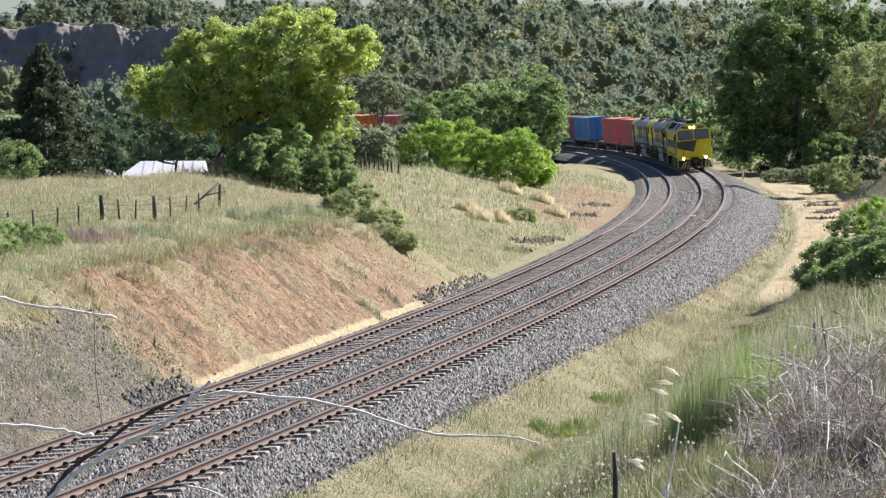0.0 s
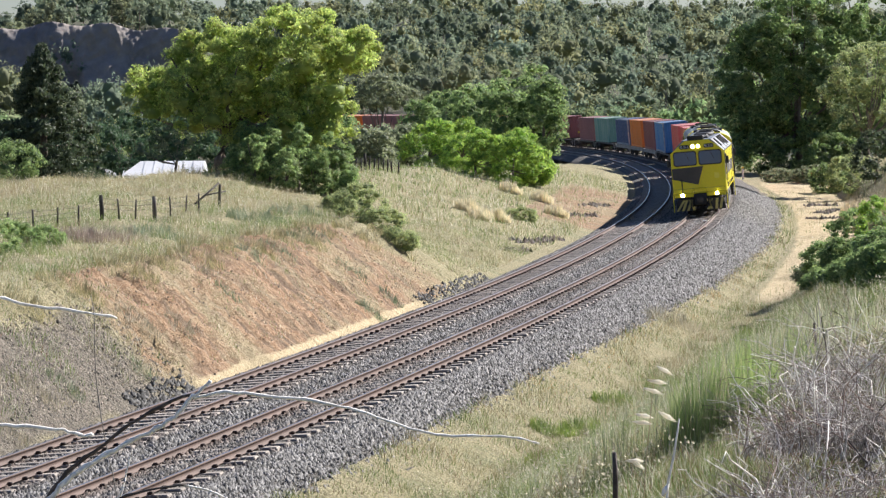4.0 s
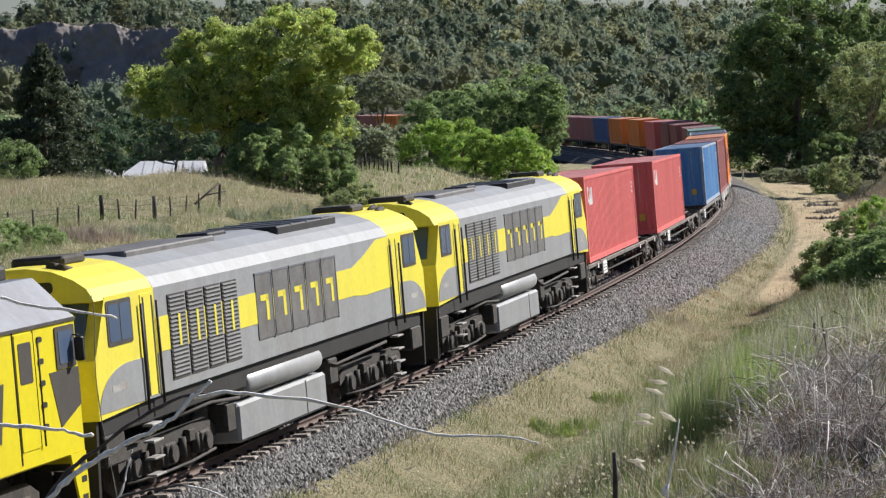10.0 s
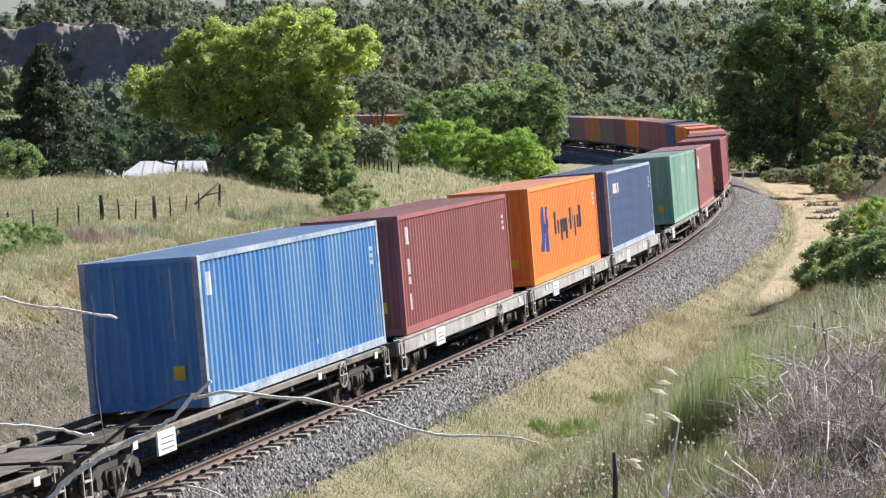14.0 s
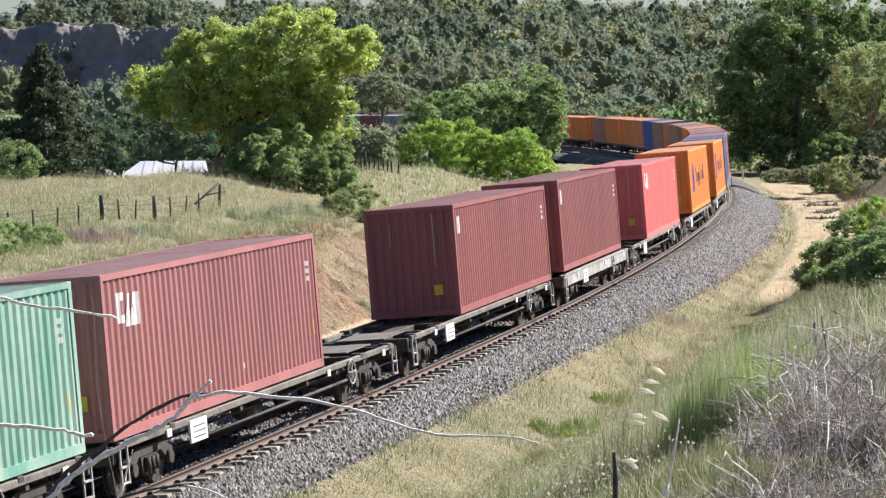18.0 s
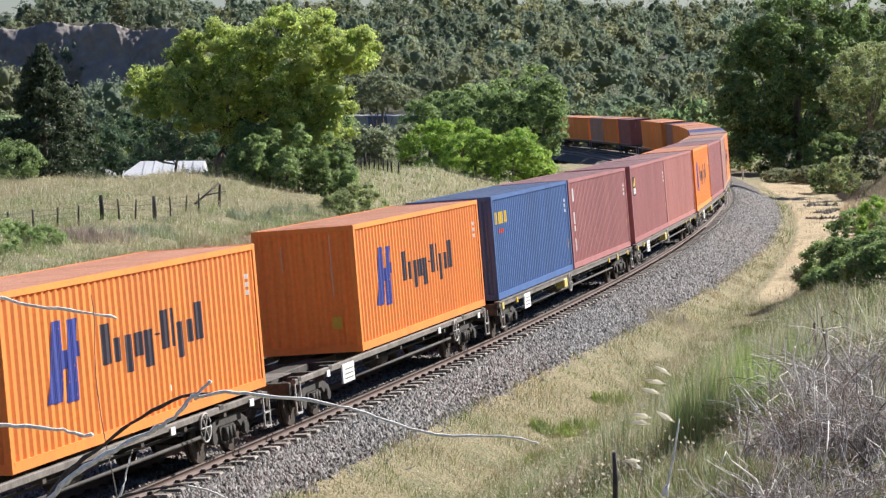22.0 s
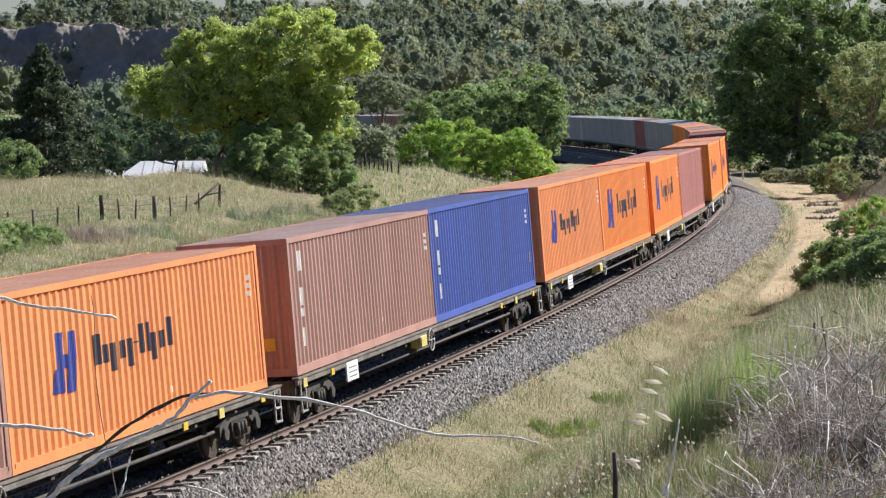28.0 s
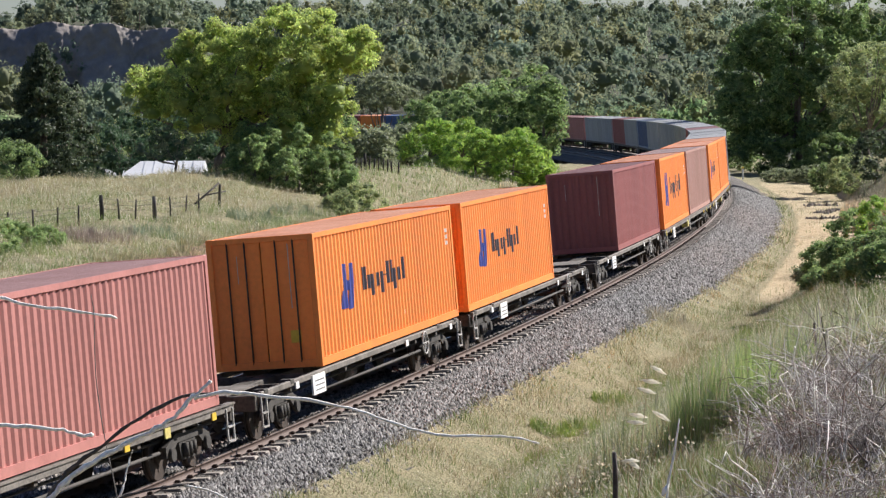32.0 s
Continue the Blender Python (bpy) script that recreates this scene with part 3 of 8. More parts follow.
# ---- the ground ----
def ground_sheet():
    az = np.radians(np.concatenate([np.linspace(-180, -13, 60), np.linspace(-12.6, 12.6, 281), np.linspace(13, 180, 60)[:-1]]))
    r = np.concatenate([np.linspace(0.02, 3, 9)[:-1], 3 * 1.04 ** np.arange(0, 41), np.geomspace(15, 52, 147)[1:], np.geomspace(52, 105, 190)[1:], np.geomspace(105, 260, 108)[1:], 260 * 1.028 ** np.arange(1, 105)])
    a, q = np.meshgrid(az, r)
    x, y = q * np.sin(a), q * np.cos(a)
    z = ground_z(x, y)
    n, m = a.shape
    s, d = line_coords(x, y)
    face = sstep(-5.4, -6.2, d) * sstep(-11.5, -10.0, d)
    red = face * sstep(12, 17, s + 0.6 * d + 5) * sstep(51, 43, s - 0.9 * (d + 6)) + 0.8 * sstep(-4.5, -6, d) * sstep(-12, -9, d) * sstep(88, 94, s) * sstep(150, 130, s)
    grit = 0.72 * face * sstep(18, 12, s + 0.6 * d + 5) * sstep(-9.5, -8.0, d) + sstep(-6.4, -4.6, d) * sstep(0.35, -0.15, d - stone_edge(s) - 0.25 * fbm(x, y, 1.7, 3.0))
    path = sstep(4.6, 5.6, d) * sstep(9.8, 8.4, d - 0.012 * (s - 60)) * sstep(40, 54, s) * sstep(205, 165, s)
    strip = sstep(-5.0, -5.4, d) * sstep(-6.2, -5.8, d) * sstep(12, 17, s) * sstep(45, 40, s)
    sand = np.maximum(path * 0.75, strip * 0.8)
    v = np.stack([x.ravel(), y.ravel(), z.ravel()], 1)
    i = np.arange(n * m).reshape(n, m)
    j = np.roll(i, -1, 1)
    f = np.stack([i[:-1], i[1:], j[1:], j[:-1]], -1).reshape(-1, 4)
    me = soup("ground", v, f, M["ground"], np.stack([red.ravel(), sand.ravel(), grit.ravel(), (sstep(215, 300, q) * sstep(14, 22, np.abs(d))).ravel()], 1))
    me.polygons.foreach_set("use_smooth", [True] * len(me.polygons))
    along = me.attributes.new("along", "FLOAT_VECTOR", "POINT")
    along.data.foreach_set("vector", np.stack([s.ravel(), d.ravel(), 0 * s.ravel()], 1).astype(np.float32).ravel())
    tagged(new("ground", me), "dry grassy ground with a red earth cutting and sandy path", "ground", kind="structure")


ground_sheet()


def swept(name, outline, s0, s1, ds, material, far=False, closed=True, wobble=0.0):
    """An outline (across, up) drawn along a track."""
    ss = np.arange(s0, s1 + 0.01, ds)
    k = len(outline)
    v = []
    for s in ss:
        th = np.interp(s, S_, TH_)
        x0, y0, z0 = np.interp(s, S_, X_), np.interp(s, S_, Y_), np.interp(s, S_, Z_)
        for o, h in outline:
            w = wobble * (random.random() - 0.5)
            dd = o - CANT * h - (TRACK_GAP if far else 0.0)
            v.append((x0 + math.sin(th) * dd, y0 - math.cos(th) * dd, z0 + CANT * o + h + w + (FAR_DZ if far else 0.0)))
    i = np.arange(len(ss) * k).reshape(len(ss), k)
    j = np.roll(i, -1, 1)
    if not closed:
        i, j = i[:, :-1], j[:, :-1]
    f = np.stack([i[:-1], j[:-1], j[1:], i[1:]], -1).reshape(-1, 4)
    return soup(name, v, f, material)


ballast = tagged(new("ballast", swept("ballast", [(-6.4, -0.75), (-5.9, -0.45), (-5.3, -0.22), (-4.9, -0.19), (-3.7, -0.20), (-2.5, -0.19), (-1.9, -0.22), (-1.3, -0.22), (-0.6, -0.18), (0.6, -0.18), (1.25, -0.22), (1.75, -0.23), (2.3, -0.42), (2.9, -0.70), (3.5, -0.98), (3.9, -1.7), (4.0, -2.0)], -70, 640, 0.5, M["ballast"], closed=False, wobble=0.05)),
                 "bed of broken grey stone under both tracks", "ballast", kind="stuff")

RAIL = [(-0.07, -0.16), (-0.07, -0.145), (-0.012, -0.125), (-0.012, -0.045), (-0.035, -0.035), (-0.035, -0.002), (0.035, -0.002), (0.035, -0.035), (0.012, -0.045), (0.012, -0.125), (0.07, -0.145), (0.07, -0.16)]
SLEEPER = Shape().box(-1.25, 1.25, -0.125, 0.125, -0.32, -0.163, 0.025).mesh("sleeper", M["concrete"])
CLIP = Shape().box(-0.06, 0.06, -0.05, 0.05, -0.165, -0.10, 0.02)


def sleeper_pose(s, far):
    th = np.interp(s, S_, TH_)
    p = track_place(s, 0, 0, far)
    return Matrix.Translation(p) @ Matrix.Rotation(th - math.pi / 2, 4, "Z") @ Matrix.Rotation(-math.atan(CANT), 4, "Y")


for far in (False, True):
    track = thing("railway_track", "double-track railway with brown rails on pale sleepers" if not far else "inner railway track with brown rails on pale sleepers", "railway track", m=Matrix(), group="railway tracks", kind="structure")
    for side in (-1, 1):
        o = 0.7525 * side
        rail = part("rail", swept("rail", [(o + a, b) for a, b in RAIL], -70, 640, 1.0, M["rail"], far), None, track, "rusty brown steel rail")
        part("railhead", swept("railhead", [(o - 0.034, -0.004), (o - 0.026, 0.002), (o + 0.026, 0.002), (o + 0.034, -0.004)], -70, 640, 1.0, M["rail_top"], far, closed=False), None, rail, "worn bright top of the rail")
    n0, far_v, far_f = 0, [], []
    clips = Shape()
    rng = random.Random(4 + far)
    for k in range(-28, 560):
        s = k * 0.685 + rng.uniform(-0.02, 0.02)
        m = sleeper_pose(s, far)
        if k < 150:
            part("sleeper", SLEEPER, None, track, at_pose=m @ Matrix.Translation((0, 0, rng.uniform(-0.012, 0.012))) @ Matrix.Rotation(rng.uniform(-0.015, 0.015), 4, "Z"))
        else:
            n0 = len(far_v)
            far_v += [tuple(m @ Vector((x, y, z))) for x in (-1.25, 1.25) for y in (-0.125, 0.125) for z in (-0.3, -0.163)]
            far_f += [tuple(n0 + i for i in q) for q in ((0, 1, 3, 2), (4, 6, 7, 5), (0, 4, 5, 1), (2, 3, 7, 6), (1, 5, 7, 3))]
        if k < 120:
            for o in (-0.7525, 0.7525):
                for e in (-0.12, 0.12):
                    mm = m @ Matrix.Translation((o + e, 0, 0))
                    clips.add([mm @ Vector(p) for p in CLIP.v], CLIP.f)
    me = bpy.data.meshes.new("far_sleepers")
    me.from_pydata(far_v, [], far_f)
    me.materials.append(M["concrete"])
    tagged(part("far_sleepers", me, None, track), kind="stuff")
    tagged(part("rail_clips", clips, M["clip"], track, "dark iron rail fastenings"), kind="stuff")


def scatter_stones(name, count, place, lo, hi, material, label, seed, tone=None):
    """Broken stones: one mesh of many small uneven lumps."""
    rng = np.random.default_rng(seed)
    base = np.array([(1, 0, 0), (-1, 0, 0), (0, 1, 0), (0, -1, 0), (0, 0, 1), (0, 0, -0.6)], float)
    tri = np.array([(0, 2, 4), (2, 1, 4), (1, 3, 4), (3, 0, 4)])
    base = base[:5]
    p = place(rng, count)
    n = len(p)
    v = base[None] * rng.uniform(0.6, 1.25, (n, 5, 1)) * rng.uniform(lo, hi, (n, 1, 1)) * np.array([1, 1, 1.05])
    v[:, 4, :2] += rng.uniform(-0.6, 0.6, (n, 2)) * (hi + lo) / 2
    v[:, :4, 2] -= 0.012
    w = rng.uniform(0, 6.28, n)
    c, s = np.cos(w)[:, None], np.sin(w)[:, None]
    v = np.stack([v[..., 0] * c - v[..., 1] * s, v[..., 0] * s + v[..., 1] * c, v[..., 2]], -1) + p[:, None]
    f = (tri[None] + 5 * np.arange(n)[:, None, None]).reshape(-1, 3)
    return tagged(new(name, soup(name, v.reshape(-1, 3), f, material, np.repeat(tone(p), 5, 0) if tone else np.ones((5 * n, 3)))), label, "stones", kind="stuff")


def line_points(s, d, h):
    th = np.interp(s, S_, TH_)
    return np.stack([np.interp(s, S_, X_) + np.sin(th) * d, np.interp(s, S_, Y_) - np.cos(th) * d, np.interp(s, S_, Z_) + h], -1)


def ballast_stones(rng, n):
    s = 150 * rng.power(0.62, n) - 12
    o = np.where(rng.random(n) < 0.55, rng.uniform(1.25, 4.6, n), rng.uniform(-6.2, 1.25, n))
    h = np.interp(o, [-6.4, -5.9, -5.3, -4.9, -3.7, -2.5, -1.9, -1.3, -0.6, 0.6, 1.25, 1.75, 2.3, 4.9], [-0.75, -0.45, -0.22, -0.19, -0.20, -0.19, -0.22, -0.22, -0.18, -0.18, -0.22, -0.23, -0.42, -1.6])
    rails = np.minimum.reduce([np.abs(o - q) for q in (-0.7525, 0.7525, -TRACK_GAP - 0.7525, -TRACK_GAP + 0.7525)])
    k = (rails > 0.12) & ~((o > 0.82) & (o < 1.38) & (rng.random(n) < 0.85)) & (o < stone_edge(s) + rng.normal(0, 0.22, n))
    return line_points(s[k], (o - CANT * h)[k], (CANT * o + h + 0.022)[k])


def rusty(p):
    """Stones by the rails are stained brown, those of the shoulder are clean grey."""
    s, d = line_coords(p[:, 0], p[:, 1])
    near = np.minimum.reduce([np.abs(d - q) for q in (-0.7525, 0.7525, -TRACK_GAP - 0.7525, -TRACK_GAP + 0.7525)])
    k = sstep(0.9, 0.15, near)[:, None]
    return (1 - k) * np.array((1.0, 1.0, 1.02)) + k * np.array((0.62, 0.48, 0.41))


scatter_stones("ballast_stones", 150000, ballast_stones, 0.030, 0.062, M["stone"], "loose broken grey stones along both tracks", 5, rusty)


def bank_stones(rng, n):
    s, d = rng.uniform(-8, 15, n), rng.uniform(-8.8, -5.9, n)
    p = line_points(s, d, 0)
    p[:, 2] = ground_z(p[:, 0], p[:, 1])
    return p


scatter_stones("bank_stones", 6500, bank_stones, 0.02, 0.055, M["stone"], "grey rubble spilt over the cutting's bank", 6, lambda p: np.tile(np.array((0.95, 0.84, 0.70)), (len(p), 1)))


def drain_stones(rng, n):
    a = rng.random(n) < 0.5
    s = np.where(a, rng.uniform(10.2, 14.5, n), rng.uniform(41, 54, n))
    d = rng.uniform(-6.15, -5.65, n)
    p = line_points(s, d, 0)
    p[:, 2] = ground_z(p[:, 0], p[:, 1]) + rng.uniform(0, 0.05, n)
    return p


scatter_stones("drain_stones", 520, drain_stones, 0.05, 0.10, M["stone"], "dark stones heaped along the track drain", 7, lambda p: np.full((len(p), 3), 0.42))


def face_rubble(rng, n):
    s, d = rng.uniform(14, 48, n), rng.uniform(-10.2, -5.9, n)
    p = line_points(s, d, 0)
    p[:, 2] = ground_z(p[:, 0], p[:, 1])
    return p


scatter_stones("bank_rubble", 2600, face_rubble, 0.015, 0.045, M["stone"], "small pale stones in the red earth bank", 8, lambda p: np.tile(np.array((1.15, 0.85, 0.62)), (len(p), 1)))

# made-up clods: dark stand-ins for scarp shadows, path shadow bands and ruts
CLODS = [(111, 6.0, 114, 9.5, 70), (119, 6.5, 124, 8.8, 80), (128, 6.2, 132, 8.8, 60), (68, -7.2, 69.5, -6.4, 60), (72, -7.6, 80, -6.3, 90), (98, -8.2, 104, -6.6, 70), (110, -8.0, 118, -6.6, 60)]


def clod_places(rng, n):
    out = []
    for s0, d0, s1, d1, k in CLODS:
        t = rng.random(k)
        s, d = s0 + (s1 - s0) * t + rng.normal(0, 0.35, k), d0 + (d1 - d0) * t + rng.normal(0, 0.15, k)
        out.append(line_points(s, d, 0))
    p = np.concatenate(out)
    p[:, 2] = ground_z(p[:, 0], p[:, 1])
    return p


scatter_stones("earth_clods", 0, clod_places, 0.08, 0.22, M["stone"], "dark clods standing in for scarp shadows and ruts beside the line", 9, lambda p: np.tile(np.array((0.34, 0.26, 0.20)), (len(p), 1)))


# ---- the train: containers ----
CL, CW, CH = 12.192, 2.438, 2.89
MOVERS = []     # thing, place along the train, half wheelbase, shift, lift
PAINT = {
    "red": ((0.80, 0.175, 0.165), (0.64, 0.14, 0.13), "bright red"),
    "maroon": ((0.34, 0.105, 0.10), (0.25, 0.08, 0.078), "dark maroon"),
    "plum": ((0.40, 0.155, 0.152), (0.30, 0.115, 0.112), "faded maroon"),
    "rust": ((0.48, 0.195, 0.17), (0.37, 0.145, 0.125), "faded rust-red"),
    "brown": ((0.47, 0.26, 0.215), (0.35, 0.19, 0.15), "dull brown"),
    "orange": ((0.95, 0.28, 0.05), (0.78, 0.225, 0.05), "bright orange"),
    "old_orange": ((0.88, 0.30, 0.10), (0.68, 0.23, 0.085), "weathered orange"),
    "blue": ((0.045, 0.20, 0.50), (0.19, 0.35, 0.52), "scuffed mid-blue"),
    "royal": ((0.055, 0.105, 0.42), (0.045, 0.08, 0.28), "royal blue"),
    "navy": ((0.055, 0.13, 0.33), (0.045, 0.095, 0.23), "navy blue"),
    "slate": ((0.075, 0.125, 0.26), (0.06, 0.09, 0.17), "grey-blue"),
    "green": ((0.15, 0.34, 0.265), (0.44, 0.54, 0.45), "chalky green"),
    "grey": ((0.40, 0.41, 0.42), (0.28, 0.28, 0.28), "pale grey"),
}
CMAT = {k: surface("paint_" + k, a, b, 0.55, 0.0, big=0.9, small=10.0, mix=0.75, grain=0.10, bump=0.08, vary=0.10, streak=(1.3, 1.3, 0.28)) for k, (a, b, _) in PAINT.items()}

RMAT = {k: surface("roof_" + k, [0.55 * c + 0.15 * sum(a) for c in a], [0.6 * c + 0.08 * sum(b) for c in b], 0.7, 0.0, big=0.6, small=9.0, mix=0.8, grain=0.15, bump=0.1, vary=0.12) for k, (a, b, _) in PAINT.items()}


def corrugated(x0, x1, z0, z1, y, out, pitch=0.276, deep=0.036):
    """An upright corrugated panel in the plane y, its outer face towards out."""
    sh = Shape()
    n = max(1, int(round((x1 - x0) / pitch)))
    p = (x1 - x0) / n
    xs, ys = [], []
    for i in range(n):
        for a, b in ((0.0, 0), (0.26, 0), (0.51, 1), (0.75, 1)):
            xs.append(x0 + (i + a) * p)
            ys.append(y - out * deep * b)
    xs.append(x1)
    ys.append(y)
    k = len(xs)
    v = [(a, b, z0) for a, b in zip(xs, ys)] + [(a, b, z1) for a, b in zip(xs, ys)]
    f = [(i, i + 1, k + i + 1, k + i) if out < 0 else (i + 1, i, k + i, k + i + 1) for i in range(k - 1)]
    return sh.add(v, f)


SIDE_N = int(round((CL - 0.32) / 0.276))
SIDE_P = (CL - 0.32) / SIDE_N
FOLDS = [-CL / 2 + 0.16 + (i + a) * SIDE_P for i in range(SIDE_N) for a in (0.0, 0.26, 0.51, 0.75)]


def fold_y(x):
    """How far out the corrugated side stands at x."""
    a = ((x + CL / 2 - 0.16) / SIDE_P) % 1.0
    return CW / 2 - 0.022 - 0.036 * float(np.interp(a, [0.0, 0.26, 0.51, 0.75, 1.0], [0, 0, 1, 1, 0]))


def turned(sh):
    """The same shape turned so that a side panel becomes an end."""
    q = Shape()
    q.v, q.f, q.smooth = [(b, a, c) for a, b, c in sh.v], [tuple(r[::-1]) for r in sh.f], list(sh.smooth)
    return q


def container(colour, doors_front=False, marks="none"):
    """A forty-foot high container, its front towards +x, standing on z = 0."""
    mat_ = CMAT[colour]
    edge = M["worn_edge"] if colour in ("blue", "slate") else mat_
    word = PAINT[colour][2]
    ob = thing("shipping_container", word + " corrugated steel shipping container on a rail wagon", "shipping container", group="containers on the train")
    hx, hy = CL / 2, CW / 2
    for out in (1, -1):
        part("side_wall", corrugated(-hx + 0.16, hx - 0.16, 0.17, CH - 0.10, out * (hy - 0.022), out), mat_, ob)
        part("top_rail", Shape().box(-hx + 0.1, hx - 0.1, out * hy - 0.06, out * hy, CH - 0.11, CH - 0.005) if out > 0 else Shape().box(-hx + 0.1, hx - 0.1, -hy, -hy + 0.06, CH - 0.11, CH - 0.005), edge, ob)
        part("bottom_rail", Shape().box(-hx + 0.1, hx - 0.1, min(out * hy, out * (hy - 0.07)), max(out * hy, out * (hy - 0.07)), 0.01, 0.18), edge, ob)
    front = turned(corrugated(-hy + 0.12, hy - 0.12, 0.17, CH - 0.10, hx - 0.03, 1, 0.25, 0.045))
    for e in (1, -1):
        if (e > 0) == doors_front:
            for h in (-1, 1):
                y0, y1 = (0.012, hy - 0.11) if h > 0 else (-hy + 0.11, -0.012)
                leaf = Shape().box(min(e * (hx - 0.10), e * (hx - 0.045)), max(e * (hx - 0.10), e * (hx - 0.045)), y0, y1, 0.16, CH - 0.12, 0.01)
                for w in (0.2, 0.55, 0.9):
                    zz = 0.16 + w * (CH - 0.42)
                    leaf.box(min(e * (hx - 0.05), e * (hx - 0.03)), max(e * (hx - 0.05), e * (hx - 0.03)), y0 + 0.05, y1 - 0.05, zz, zz + 0.05)
                door = part("door", leaf, mat_, ob)
                for yy in (0.35, 0.75):
                    part("lock_bar", Shape().tube([(e * (hx - 0.015), h * yy, 0.12), (e * (hx - 0.015), h * yy, CH - 0.09)], 0.018, 6), M["grime_light"], door, "steel locking bar")
        else:
            sh = front if e > 0 else Shape().add([(-a, b, c) for a, b, c in front.v], [q[::-1] for q in front.f])
            part("end_wall", sh, mat_, ob)
        for h in (1, -1):
            px0, px1 = min(e * hx, e * (hx - 0.15)), max(e * hx, e * (hx - 0.15))
            py0, py1 = min(h * hy, h * (hy - 0.13)), max(h * hy, h * (hy - 0.13))
            cx0, cx1 = min(e * (hx + 0.002), e * (hx - 0.178)), max(e * (hx + 0.002), e * (hx - 0.178))
            cy0, cy1 = min(h * (hy + 0.002), h * (hy - 0.162)), max(h * (hy + 0.002), h * (hy - 0.162))
            post = Shape().box(px0, px1, py0, py1, 0.09, CH - 0.09, 0.012)
            post.box(cx0, cx1, cy0, cy1, 0.0, 0.118, 0.012).box(cx0, cx1, cy0, cy1, CH - 0.118, CH, 0.012)
            part("corner_post", post, edge, ob)
        part("end_header", Shape().box(min(e * hx, e * (hx - 0.09)), max(e * hx, e * (hx - 0.09)), -hy + 0.12, hy - 0.12, CH - 0.12, CH - 0.005), mat_, ob)
        part("end_sill", Shape().box(min(e * hx, e * (hx - 0.09)), max(e * hx, e * (hx - 0.09)), -hy + 0.12, hy - 0.12, 0.01, 0.17), mat_, ob)
    # roof with shallow cross ribs
    n = 44
    xs, zs = [], []
    for i in range(n):
        for a, b in ((0.0, 0), (0.4, 0), (0.5, 1), (0.9, 1)):
            xs.append(-hx + 0.09 + (i + a) * (CL - 0.18) / n)
            zs.append(CH - 0.022 + 0.012 * b)
    xs.append(hx - 0.09)
    zs.append(CH - 0.022)
    k = len(xs)
    part("roof_panel", Shape().add([(a, -hy + 0.05, b) for a, b in zip(xs, zs)] + [(a, hy - 0.05, b) for a, b in zip(xs, zs)], [(i, i + 1, k + i + 1, k + i) for i in range(k - 1)]), RMAT[colour], ob, "sun-bleached ribbed roof")
    part("floor", Shape().box(-hx + 0.1, hx - 0.1, -hy + 0.08, hy - 0.08, 0.06, 0.15), M["grime"], ob)
    yy = hy - 0.02

    def mark(x0, x1, z0, z1, m, name="marking", lab="", slant=0.0):
        """Paint on the corrugated side, following its folds; slant: how far its top leans forwards."""
        sh = Shape()
        rows = 6 if slant else 1
        if slant:
            cuts = list(np.linspace(x0, x1, max(3, int((x1 - x0) / 0.035))))
        else:
            cuts = [x0] + [q for q in FOLDS if x0 < q < x1] + [x1]
        k = len(cuts)
        for r in range(rows + 1):
            sh.v += [(q + slant * r / rows, fold_y(q + slant * r / rows) + (0.008 if slant else 0.004), z0 + (z1 - z0) * r / rows) for q in cuts]
        sh.f = [(r * k + i + 1, r * k + i, (r + 1) * k + i, (r + 1) * k + i + 1) for r in range(rows) for i in range(k - 1)]
        sh.smooth = [False] * len(sh.f)
        part(name, sh, m, ob, lab)
    if marks.startswith("line"):
        # a shipping line's blue emblem and a line of dark writing
        big = 1.28 if marks == "line_big" else 0.95
        zc, xe = 1.55, (4.3 if marks == "line_big" else 4.1)
        for a, h0, h1, w in ((0.02, -0.60, 0.64, 0.34), (0.52, -0.64, 0.62, 0.34)):
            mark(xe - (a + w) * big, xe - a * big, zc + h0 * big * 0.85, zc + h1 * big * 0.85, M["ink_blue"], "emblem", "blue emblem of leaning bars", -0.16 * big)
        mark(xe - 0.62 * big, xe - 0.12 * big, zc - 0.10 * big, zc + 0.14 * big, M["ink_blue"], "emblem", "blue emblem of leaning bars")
        mark(xe - 0.20 * big, xe + 0.10 * big, zc - 0.50 * big, zc - 0.08 * big, M["ink_blue"], "emblem", "blue emblem of leaning bars", -0.12 * big)
        mark(xe - 1.02 * big, xe - 0.72 * big, zc + 0.02 * big, zc + 0.22 * big, M["ink_blue"], "emblem", "blue emblem of leaning bars")
        x = xe - 1.75 * big
        for w, h0, h1 in ((0.34, -0.28, 0.42), (0.28, -0.28, 0.16), (0.28, -0.5, 0.16), (0.28, -0.28, 0.16), (0.28, -0.5, 0.16), (0.18, -0.02, 0.06), (0.26, -0.28, 0.42), (0.12, -0.28, 0.42), (0.28, -0.5, 0.16), (0.28, -0.28, 0.16), (0.28, -0.28, 0.42)):
            mark(x - w * big, x, zc + (h0 + 0.05) * big * 0.85, zc + h1 * big * 0.85, M["ink_dark"], "lettering_bar", "bar of dark lettering")
